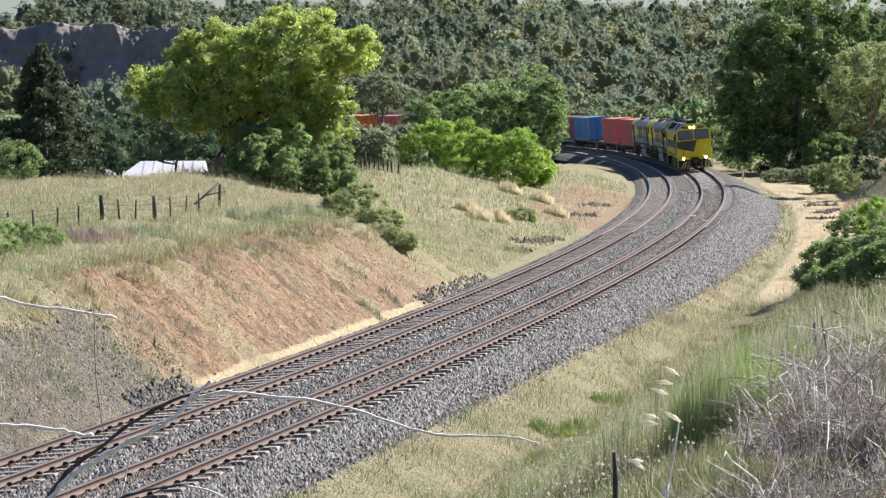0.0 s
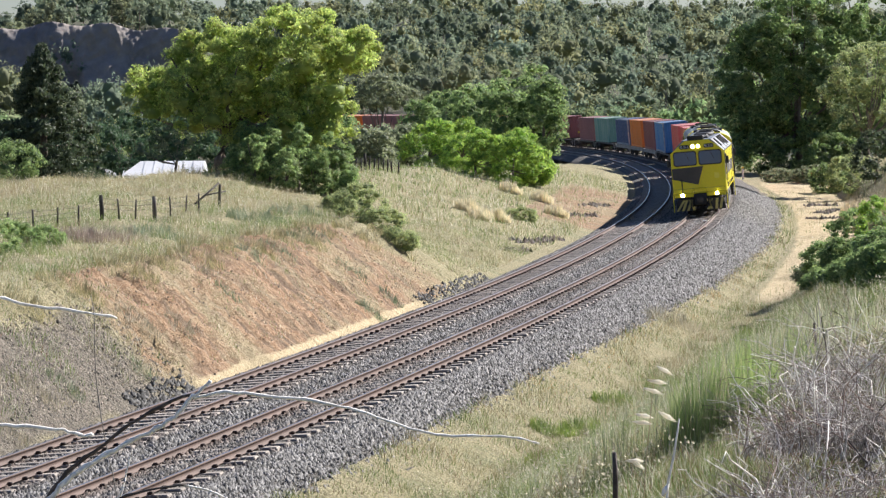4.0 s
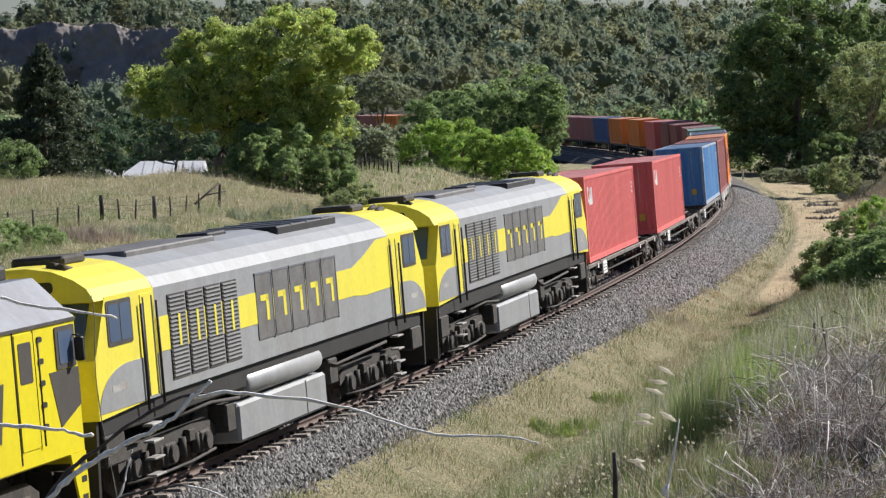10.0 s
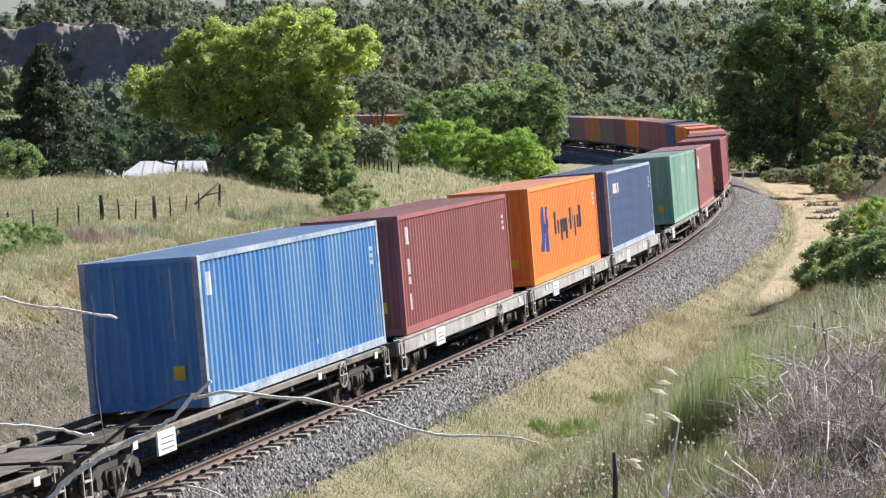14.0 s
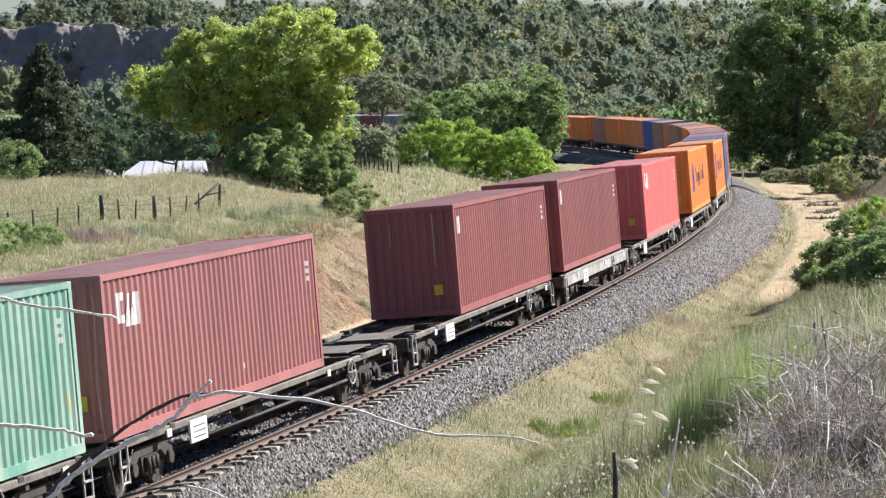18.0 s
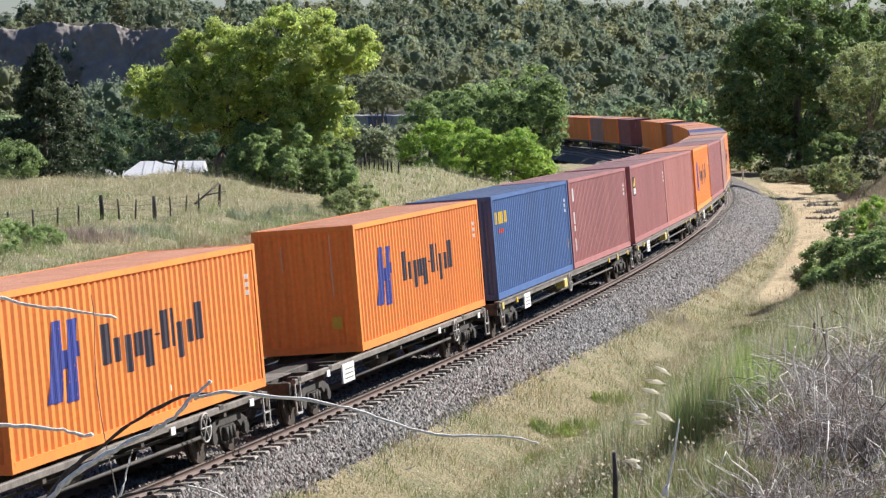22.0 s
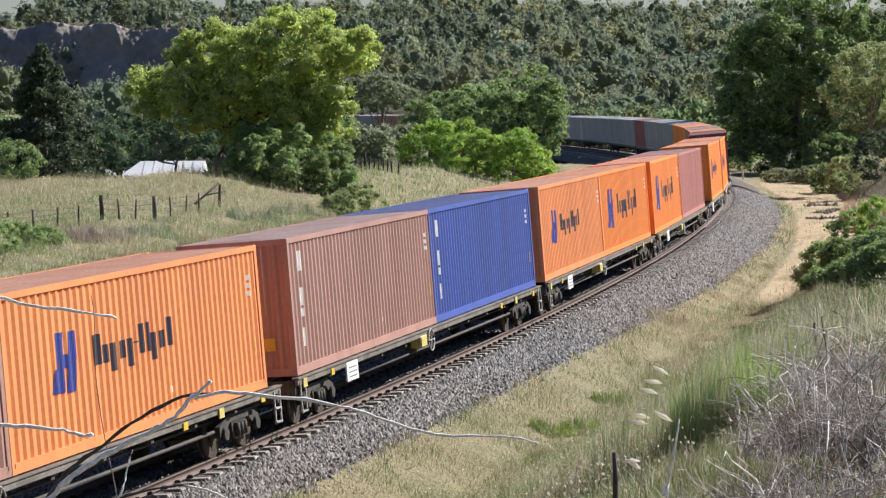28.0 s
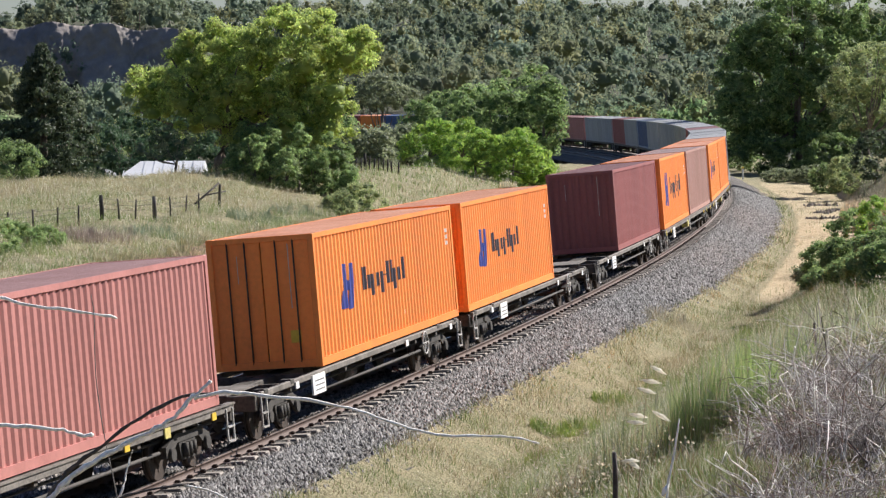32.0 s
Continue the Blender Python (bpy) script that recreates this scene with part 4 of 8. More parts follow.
            x -= (w + 0.10) * big
    elif marks == "patch":
        for x0, x1, z0, z1, lean in ((5.20, 5.34, 1.98, 2.52, 0.0), (4.98, 5.20, 2.38, 2.52, 0.0), (4.98, 5.20, 1.98, 2.12, 0.0), (4.80, 4.98, 1.90, 2.48, -0.10), (4.58, 4.72, 1.90, 2.48, -0.10), (4.72, 4.84, 2.05, 2.17, 0.0), (4.34, 4.46, 1.90, 2.48, 0.0)):
            mark(x0, x1, z0, z1, M["white"], "emblem", "white emblem block", lean)
    elif marks == "upright":
        for z0, z1, w in ((2.15, 2.58, 0.20), (1.42, 1.80, 0.16), (1.18, 1.36, 0.16), (0.55, 0.95, 0.14)):
            mark(5.34 - w, 5.34, z0, z1, M["white"], "lettering_bar", "white upright bar of lettering")
    elif marks == "banner":
        for i in range(4):
            mark(0.5 - 0.5 * i, 0.85 - 0.5 * i, 2.0, 2.32, M["grey_paint"], "lettering_bar", "faded white bar of lettering")
    elif marks == "small":
        mark(5.3, 5.55, 2.1, 2.55, M["white"], "plate", "small white plate")
    elif marks == "badge":
        mark(4.55, 5.35, 1.75, 2.45, M["black"], "plate", "dark square badge")
        part("badge_wedge", Shape().prism([(4.75, 2.10), (5.30, 2.10), (4.80, 2.40), (4.62, 2.42)], "y", yy + 0.006, yy + 0.012), M["sticker_yellow"], ob, "yellow wedge on the badge")
        for i in range(4):
            part("lettering_bar", Shape().box(4.62 + 0.18 * i, 4.74 + 0.18 * i, yy + 0.006, yy + 0.012, 1.80, 2.04), M["white"], ob, "white bar of lettering")
    elif marks == "sun":
        for i in range(4):
            mark(4.0 + 0.42 * i, 4.34 + 0.42 * i, 2.08, 2.42, M["sticker_yellow"], "lettering_bar", "yellow bar of lettering")
        mark(4.4, 5.2, 1.82, 1.93, M["sticker_red"], "lettering_bar", "small red bar")
    elif marks == "redwhite":
        mark(4.75, 5.1, 2.05, 2.3, M["sticker_red"], "emblem", "small red emblem")
        for i in range(4):
            mark(3.2 + 0.38 * i, 3.5 + 0.38 * i, 2.05, 2.4, M["white"], "lettering_bar", "white bar of lettering")
    for y0, z0, z1, w in ((0.62, 1.30, 2.70, 0.016), (-0.55, 1.9, 2.5, 0.012)):
        part("scrape", Shape().box(hx - 0.03, hx - 0.026, y0, y0 + w, z0, z1), M["grey_paint"], ob, "pale scrape down the end wall")
    if marks != "none":
        mark(-5.74, -5.62, 0.75, 1.05, M["sticker_yellow"], "sticker", "yellow warning sticker")
        for i in range(3):
            mark(-5.6, -5.5, 1.9 + 0.16 * i, 2.0 + 0.16 * i, M["white"], "lettering_bar", "row of white identity bars")
        mark(-1.1, -0.98, 0.5, 0.62, M["white"], "sticker", "small white sticker")
        part("front_sticker", Shape().box(hx - 0.03, hx - 0.02, 0.55, 0.78, 0.55, 0.82), M["sticker_yellow"], ob, "square yellow warning sticker")
    return ob


# colour, markings, doors at the leading end, place of the middle along the train, lift
LOADS = [
    ("red", "patch", 0, -82.7, 0), ("red", "patch", 0, -64.68, -0.02), ("blue", "small", 0, -38.96, 0.0), ("maroon", "upright", 0, -24.9, 0),
    ("orange", "line_big", 0, -9.6, 0), ("slate", "redwhite", 0, 5.3, 0), ("green", "banner", 0, 25.5, 0), ("plum", "patch", 0, 38.9, 0),
    ("maroon", "small", 0, 63.56, 0.0), ("maroon", "small", 0, 78.01, 0.07), ("red", "patch", 0, 97.91, -0.04), ("orange", "line_big", 0, 117.2, 0.03),
    ("orange", "line_big", 0, 136.45, 0), ("navy", "sun", 0, 150.3, 0), ("plum", "upright", 0, 162.75, 0), ("plum", "badge", 0, 176.3, 0),
    ("rust", "none", 0, 188.5, 0), ("orange", "line_big", 0, 202.0, 0), ("plum", "none", 0, 214.5, 0), ("brown", "none", 0, 227.5, 0),
    ("old_orange", "line", 0, 239.7, 0), ("brown", "upright", 0, 253.81, 0), ("royal", "upright", 0, 265.84, 0), ("old_orange", "line", 0, 279.42, 0),
    ("orange", "line_big", 0, 291.4, 0), ("orange", "line_big", 0, 304.9, 0), ("rust", "none", 0, 317.4, 0), ("orange", "line", 1, 336.32, 0),
    ("orange", "line", 0, 349.6, 0), ("maroon", "none", 0, 375.1, 0), ("orange", "line_big", 0, 389.0, 0), ("brown", "none", 0, 402.0, 0),
    ("orange", "line", 0, 416.0, 0), ("orange", "none", 0, 428.6, 0)]
_seq = "grey grey grey maroon grey grey grey grey grey slate grey maroon grey grey rust maroon orange maroon brown grey maroon orange brown rust navy orange maroon maroon rust brown orange maroon royal rust orange maroon".split()
for i, k in enumerate(_seq):
    LOADS.append((k, "none", 0, 435.0 + 25.9 * (i // 2) + 6.75 + 12.45 * (i % 2), 0))

_models = {}
for colour, marks, doors, u, lift in LOADS:
    key = (colour, marks, doors)
    if key not in _models:
        _models[key] = container(*[colour, bool(doors), marks])
        ob = _models[key]
    else:
        ob = copy_thing(_models[key], Matrix())
    MOVERS.append((ob, u, None, 0.0, 1.098 + lift))


# ---- the train: wagons ----
WHEELS = []


def bogie(parent, x, name="bogie", axles=(-0.9, 0.9), r=0.46, light=True):
    """A freight bogie at x: two side frames, a bolster, springs and the wheelsets."""
    m = M["grime_light"] if light else M["grime"]
    root = part(name, Shape().box(-0.18, 0.18, -0.95, 0.95, 0.50, 0.78, 0.03), M["grime"], parent, "grimy cast-steel bogie", Matrix.Translation((x, 0, 0)))
    a0, a1 = axles[0], axles[-1]
    for h in (1, -1):
        y0, y1 = (0.93, 1.07) if h > 0 else (-1.07, -0.93)
        sh = Shape()
        sh.prism([(a0 - 0.22, 0.42), (a0 - 0.22, 0.62), (a0 + 0.25, 0.80), (a1 - 0.25, 0.80), (a1 + 0.22, 0.62), (a1 + 0.22, 0.42), (a1 - 0.15, 0.50), (a1 - 0.35, 0.64), (a0 + 0.35, 0.64), (a0 + 0.15, 0.50)], "y", y0, y1)
        sh.prism([(-0.42, 0.64), (0.42, 0.64), (0.34, 0.28), (-0.34, 0.28)], "y", y0 + 0.02, y1 - 0.02)
        for k in (-0.2, 0.0, 0.2):
            sh.tube([(k, h * 1.08, 0.34), (k, h * 1.08, 0.60)], 0.075, 8)
        for a in axles:
            sh.disc((a, h * 1.09, 0.46), 0.13, "y", 0.09, 10)
        part("side_frame", sh, m, root)
    for a in axles:
        w = Shape()
        for h in (1, -1):
            w.disc((0, h * 0.75, 0), r, "y", 0.10, 20)
            w.disc((0, h * 0.69, 0), r + 0.028, "y", 0.03, 20)
            w.disc((0, h * 0.82, 0), r * 0.42, "y", 0.05, 12)
            for q in range(4):
                w.box(-0.04 + 0.26 * math.cos(q * 1.571), 0.04 + 0.26 * math.cos(q * 1.571), h * 0.80 - 0.012, h * 0.80 + 0.012, -0.04 + 0.26 * math.sin(q * 1.571), 0.04 + 0.26 * math.sin(q * 1.571))
        w.tube([(0, -0.98, 0), (0, 0.98, 0)], 0.08, 10)
        WHEELS.append((part("wheelset", w, M["wheel"], root, at_pose=Matrix.Translation((a, 0, r))), a, r))
    return root


def coupler(parent, x, e):
    sh = Shape().box(min(x, x + e * 0.55), max(x, x + e * 0.55), -0.09, 0.09, 0.74, 0.94, 0.02)
    sh.box(min(x + e * 0.5, x + e * 0.80), max(x + e * 0.5, x + e * 0.80), -0.17, 0.17, 0.70, 1.0, 0.05)
    part("coupler", sh, M["grime"], parent, "cast knuckle coupler")
    part("brake_hose", Shape().tube([(x, 0.35, 0.8), (x + e * 0.25, 0.4, 0.55), (x + e * 0.6, 0.38, 0.42)], 0.03, 6), M["black"], parent, "black rubber brake hose")


def hand_wheel(parent, x, y, z, m):
    sh = Shape()
    pts = [(x + 0.27 * math.cos(a), y, z + 0.27 * math.sin(a)) for a in np.linspace(0, 2 * math.pi, 17)]
    sh.tube(pts, 0.022, 5, False)
    for a in np.linspace(0, math.pi, 4)[:-1]:
        sh.tube([(x - 0.26 * math.cos(a), y, z - 0.26 * math.sin(a)), (x + 0.26 * math.cos(a), y, z + 0.26 * math.sin(a))], 0.014, 5, False)
    part("brake_wheel", sh, m, parent, "spoked hand-brake wheel")


def wagon(length, kind):
    """A container wagon of that length over its deck: 'skeleton' with open frame and plated ends, or 'sill' with deep side sills."""
    half = length / 2
    words = {"skeleton": "grimy skeletal container wagon with plated end decks", "sill": "container wagon with deep pale grey side sills", "long": "long grey container wagon for two loads"}
    ob = thing("container_wagon", words[kind], "rail wagon", group="wagons of the train")
    sill = M["white_sill"] if kind == "sill" else M["deck"]
    part("centre_sill", Shape().box(-half, half, -0.22, 0.22, 0.62, 1.0, 0.02), M["grime"], ob)
    for h in (1, -1):
        if kind == "skeleton":
            sh = Shape().box(-half + 0.3, half - 0.3, h * 1.20 - 0.05, h * 1.20 + 0.05, 0.93, 1.06, 0.015)
        else:
            deep = 0.70 if kind == "sill" else 0.91
            sh = Shape().box(-half + 0.05, half - 0.05, h * 1.22 - 0.04, h * 1.22 + 0.04, deep, 1.07, 0.012)
            sh.box(-half + 0.05, half - 0.05, h * 1.22 - 0.09, h * 1.22 + 0.07, 1.04, 1.075)
        part("side_sill", sh, sill, ob)
    n = int(length / 2.1)
    for i in range(n + 1):
        x = -half + 0.4 + i * (length - 0.8) / n
        part("cross_bearer", Shape().box(x - 0.07, x + 0.07, -1.2, 1.2, 0.82, 1.0), M["grime"], ob)
    for e in (1, -1):
        x0, x1 = sorted((e * half, e * (half - 2.0)))
        part("end_deck", Shape().prism([(x0, -0.62), (x1, -0.62), (x1, 0.62), (x0, 0.62)], "z", 1.03, 1.055), M["deck"], ob, "worn steel deck plate over the bogie")
        part("headstock", Shape().box(min(e * half, e * (half - 0.16)), max(e * half, e * (half - 0.16)), -1.2, 1.2, 0.70, 1.02, 0.02), M["grime"], ob)
        bogie(ob, e * (half - 2.1))
        coupler(ob, e * half, e)
        for h in (1, -1):
            st = Shape()
            for q in (0.0, 0.34):
                st.box(e * (half - 0.35) - 0.17 + q - 0.02, e * (half - 0.35) - 0.17 + q + 0.02, h * 1.27 - 0.015, h * 1.27 + 0.015, 0.32, 0.98)
            for zz in (0.34, 0.62):
                st.box(e * (half - 0.35) - 0.17, e * (half - 0.35) + 0.17, h * 1.27 - 0.04, h * 1.27 + 0.03, zz, zz + 0.03)
            part("foot_step", st, M["white_sill"], ob, "pale steel foot step")
    for u in ((-half + 0.6, half - 0.6, -6.1, 6.1) if length > 16 else (-half + 0.6, half - 0.6)):
        for h in (1, -1):
            part("twist_lock", Shape().box(u - 0.12, u + 0.12, h * 1.13 - 0.13, h * 1.13 + 0.13, 0.98, 1.092, 0.02), M["grime_light"], ob)
    part("brake_cylinder", Shape().tube([(-0.6, 0.5, 0.62), (0.35, 0.5, 0.62)], 0.19, 12), M["grime"], ob)
    part("air_pipe", Shape().tube([(-half + 0.3, 0.85, 0.72), (half - 0.3, 0.85, 0.72)], 0.03, 6), M["grime_light"], ob)
    part("trust_rod", Shape().tube([(-half + 3.4, 1.0, 0.55), (half - 3.4, 1.0, 0.55)], 0.035, 6), M["grime_light"], ob)
    hand_wheel(ob, -half + 3.9 if kind != "long" else 1.2, 1.30, 0.78, M["white_sill"])
    if kind == "long":
        part("brake_gear_box", Shape().box(1.55, 2.15, 1.0, 1.29, 0.66, 0.95, 0.03).tube([(1.2, 1.15, 0.78), (1.6, 1.15, 0.78)], 0.03, 6), M["faded_yellow"], ob, "faded yellow brake gear")
        for x in (-half + 3.6, half - 0.5):
            part("load_plate", Shape().box(x - 0.13, x + 0.13, 1.265, 1.292, 0.84, 1.03), M["faded_yellow"], ob, "faded yellow plate on the sill")
    part("data_panel", Shape().box(half - 4.6, half - 3.7, 1.235, 1.275, 0.58, 1.0), M["white"], ob, "white data panel with dark bars")
    for i in range(3):
        part("panel_bar", Shape().box(half - 4.5, half - 3.85, 1.275, 1.28, 0.66 + 0.1 * i, 0.685 + 0.1 * i), M["tank_grey"], ob)
    for x in (-half + 1.2, -half + 5.5, half - 2.6):
        part("reflector", Shape().box(x - 0.11, x + 0.11, 1.262, 1.285, 0.86, 1.0), M["white"] if kind != "long" else M["sticker_yellow"], ob, "small reflector plate")
    return ob


WAGONS = [("skeleton", -89.9, -71.2), ("skeleton", -70.9, -52.2), ("skeleton", -51.9, -32.6), ("sill", -32.0, -17.2), ("sill", -16.6, -2.0), ("sill", -1.6, 12.9),
          ("skeleton", 13.7, 32.0), ("skeleton", 32.5, 50.8), ("skeleton", 51.5, 69.9), ("sill", 71.3, 85.6), ("skeleton", 86.2, 104.4), ("skeleton", 105.3, 123.6), ("skeleton", 124.5, 142.9)]
x = 143.8
for i in range(7):
    WAGONS.append(("long", x, x + 25.1))
    x += 25.9
WAGONS += [("skeleton", 325.3, 342.7), ("skeleton", 343.4, 361.6), ("skeleton", 362.9, 381.4)]
WAGONS += [("long", 382.4, 408.3), ("long", 409.2, 434.8)]
for i in range(len(_seq) // 2):
    WAGONS.append(("long", 435.4 + 25.9 * i, 435.4 + 25.9 * i + 25.1))
_models = {}
for kind, a, b in WAGONS:
    key = (kind, round(b - a))
    if key not in _models:
        _models[key] = wagon(float(round(b - a)) - 0.1, kind)
        ob = _models[key]
    else:
        ob = copy_thing(_models[key], Matrix())
    MOVERS.append((ob, (a + b) / 2, (b - a) / 2 - 2.1, 0.0, 0.0))


# where each load rides: its wagon's pose, shifted along it
def settle_loads():
    for i, (ob, u, half, shift, lift) in enumerate(MOVERS):
        if half is None:
            for _, a, b in WAGONS:
                if a - 1.0 <= u <= b + 1.0:
                    MOVERS[i] = (ob, (a + b) / 2, (b - a) / 2 - 2.1, (a + b) / 2 - u, lift)
                    break


settle_loads()


# ---- the train: locomotives ----
def slope_panel(x0, x1, a, b, t0, t1, thick=0.012):
    """A panel on the roof slope that runs from a to b in (y, z)."""
    dy, dz = b[0] - a[0], b[1] - a[1]
    n = math.hypot(dy, dz)
    ny, nz = -dz / n, dy / n
    if nz < 0:
        ny, nz = -ny, -nz
    p, q = (a[0] + dy * t0, a[1] + dz * t0), (a[0] + dy * t1, a[1] + dz * t1)
    return Shape().prism([p, q, (q[0] + ny * thick, q[1] + nz * thick), (p[0] + ny * thick, p[1] + nz * thick)], "x", x0, x1)


def big_bogie(parent, x, light=False):
    """A three-axle locomotive bogie."""
    m = M["grime_light"] if light else M["grime"]
    root = part("bogie", Shape().box(-2.0, 2.0, -0.9, 0.9, 0.62, 0.86, 0.03), M["grime"], parent, "three-axle locomotive bogie", Matrix.Translation((x, 0, 0)))
    for h in (1, -1):
        y0, y1 = (1.0, 1.14) if h > 0 else (-1.14, -1.0)
        sh = Shape().prism([(-2.5, 0.52), (-2.5, 0.72), (-2.1, 0.92), (2.1, 0.92), (2.5, 0.72), (2.5, 0.52), (2.05, 0.66), (-2.05, 0.66)], "y", y0, y1)
        for a in (-1.85, 0.0, 1.85):
            sh.box(a - 0.28, a + 0.28, y0 - 0.02, y1 + 0.05, 0.30, 0.72, 0.04)
        part("side_frame", sh, m, root)
        for a in (-1.85, 0.0, 1.85):
            part("axle_box", Shape().disc((a, h * 1.20, 0.52), 0.17, "y", 0.12, 12), M["grime_light"], root, "round axle-box cover")
        for a in (-1.3, -0.6, 0.6, 1.3):
            part("spring", Shape().tube([(a, h * 1.15, 0.36), (a, h * 1.15, 0.74)], 0.10, 8), M["grime_light"], root)
        part("brake_rigging", Shape().tube([(-2.3, h * 1.18, 0.3), (-0.9, h * 1.2, 0.24), (0.9, h * 1.2, 0.24), (2.3, h * 1.18, 0.3)], 0.03, 6).box(-1.05, -0.75, h * 1.2 - 0.07, h * 1.2 + 0.07, 0.62, 0.85, 0.02).box(0.8, 1.05, h * 1.2 - 0.07, h * 1.2 + 0.07, 0.62, 0.85, 0.02), M["grime_light"], root)
    for a in (-1.85, 0.0, 1.85):
        w = Shape()
        for h in (1, -1):
            w.disc((0, h * 0.75, 0), 0.51, "y", 0.12, 24)
            w.disc((0, h * 0.69, 0), 0.54, "y", 0.03, 24)
            for q in range(4):
                w.box(-0.05 + 0.3 * math.cos(q * 1.571), 0.05 + 0.3 * math.cos(q * 1.571), h * 0.81 - 0.012, h * 0.81 + 0.012, -0.05 + 0.3 * math.sin(q * 1.571), 0.05 + 0.3 * math.sin(q * 1.571))
        w.tube([(0, -1.0, 0), (0, 1.0, 0)], 0.1, 10)
        WHEELS.append((part("wheelset", w, M["wheel"], root, at_pose=Matrix.Translation((a, 0, 0.51))), a, 0.51))
    return root


def rounded(y0, y1, z0, z1, r=0.09, k=3):
    """A rounded rectangle as an outline."""
    out = []
    for cy, cz, a0 in ((y1 - r, z1 - r, 0), (y0 + r, z1 - r, 90), (y0 + r, z0 + r, 180), (y1 - r, z0 + r, 270)):
        for i in range(k + 1):
            a = radians(a0 + 90 * i / k)
            out.append((cy + r * math.cos(a), cz + r * math.sin(a)))
    return out


def lettering(body, size, m, parent, at_pose, label):
    cu = bpy.data.curves.new("lettering", "FONT")
    cu.body, cu.size, cu.extrude, cu.align_x, cu.align_y = body, size, 0.006, "CENTER", "CENTER"
    tmp = bpy.data.objects.new("lettering", cu)
    scene.collection.objects.link(tmp)
    me = bpy.data.meshes.new_from_object(tmp.evaluated_get(bpy.context.evaluated_depsgraph_get()))
    bpy.data.objects.remove(tmp)
    me.materials.clear()
    me.materials.append(m)
    return part("lettering", me, None, parent, label, at_pose)


def yellow_loco():
    ob = thing("locomotive", "bright yellow diesel locomotive with a charcoal side band", "locomotive", group="locomotives of the train")
    X, Y, Z0, Z1 = 9.76, 1.475, 1.2, 3.46
    e0, e1 = (Y, Z1), (0.80, 4.12)
    part("body", Shape().box(-X, X, -Y, Y, Z0, Z1, 0.03), M["yellow"], ob, "flat yellow body sides")
    part("roof", Shape().prism([(-Y, Z1 - 0.02), (-0.80, 4.12), (0.80, 4.12), (Y, Z1 - 0.02)], "x", -X + 0.03, X - 0.16), M["silver"], ob, "silver-grey angled roof")
    part("gutter", Shape().box(-X + 0.02, X - 0.05, Y - 0.02, Y + 0.03, Z1 - 0.07, Z1 - 0.02), M["grime_light"], ob)
    for e in (1, -1):
        part("front_hood", Shape().prism([(-Y, Z1 - 0.02), (-0.66, 4.10), (0.66, 4.10), (Y, Z1 - 0.02)], "x", min(e * X, e * (X - 0.17)), max(e * X, e * (X - 0.17))), M["yellow"], ob, "yellow gable over the windscreens")
        xf = e * (X + 0.004)
        xo = e * (X + 0.03)
        for y0, y1 in ((-1.28, -0.10), (0.10, 1.28)):
            w = part("windscreen_frame", Shape().prism(rounded(y0 - 0.05, y1 + 0.05, 2.72, 3.53, 0.14), "x", min(e * X, xo), max(e * X, xo)), M["black"], ob, "black rubber windscreen surround")
            part("windscreen", Shape().prism(rounded(y0, y1, 2.78, 3.47, 0.12), "x", min(e * X, e * (X + 0.036)), max(e * X, e * (X + 0.036))), M["glass"], w, "dark glass with reflected sky blue put into its colour")
        for y0, y1 in ((-0.96, -0.40), (0.38, 0.94)):
            nb = part("number_board", Shape().prism(rounded(y0, y1, 3.66, 3.88, 0.10), "x", min(e * X, e * (X + 0.05)), max(e * X, e * (X + 0.05))), M["black"], ob, "black rounded number board")
            lettering("G 511", 0.19, M["white"], nb, Matrix.Translation((e * (X + 0.052), (y0 + y1) / 2, 3.77)) @ Matrix.Rotation(e * math.pi / 2, 4, "Z") @ Matrix.Rotation(math.pi / 2, 4, "X"), "white number on the board")
        part("chevron", Shape().prism([(-1.44, 2.62), (0.28, 2.66), (-0.06, 1.66), (-1.44, 2.03)], "x", min(e * X, e * (X + 0.008)), max(e * X, e * (X + 0.008))), M["charcoal"], ob, "charcoal painted chevron")
        part("horn_box", Shape().box(min(e * (X - 0.75), e * (X - 0.12)), max(e * (X - 0.75), e * (X - 0.12)), -0.50, 0.40, 4.08, 4.36, 0.06), M["black"], ob, "black box over the headlight")
        hb = part("headlight_box", Shape().prism(rounded(-0.36, 0.22, 3.62, 3.92, 0.1), "x", min(e * X, e * (X + 0.06)), max(e * X, e * (X + 0.06))), M["yellow"], ob)
        for yy in (-0.22, 0.08):
            part("headlight", Shape().disc((e * (X + 0.065), yy, 3.77), 0.09, "x", 0.03, 16), M["headlight"] if e > 0 else M["glass"], hb, "lit twin headlight" if e > 0 else "headlight")
        for yy in (-0.97, 0.93):
            part("ditch_light", Shape().disc((e * (X + 0.05), yy, 1.12), 0.095, "x", 0.05, 14), M["ditchlight"] if e > 0 else M["glass"], ob, "lit ditch light")
        part("front_handrail", Shape().tube([(e * (X + 0.05), -0.95, 2.05), (e * (X + 0.06), -0.95, 1.25)], 0.025, 6), M["black"], ob)
        part("emblem", Shape().prism(rounded(0.85, 1.12, 1.95, 2.25, 0.08), "x", min(e * X, e * (X + 0.006)), max(e * X, e * (X + 0.006))), M["pale_yellow"], ob)
        part("buffer_beam", Shape().box(min(e * X, e * (X + 0.05)), max(e * X, e * (X + 0.05)), -1.42, 1.42, 1.0, 1.2, 0.02), M["yellow"], ob, "yellow lower edge of the front")
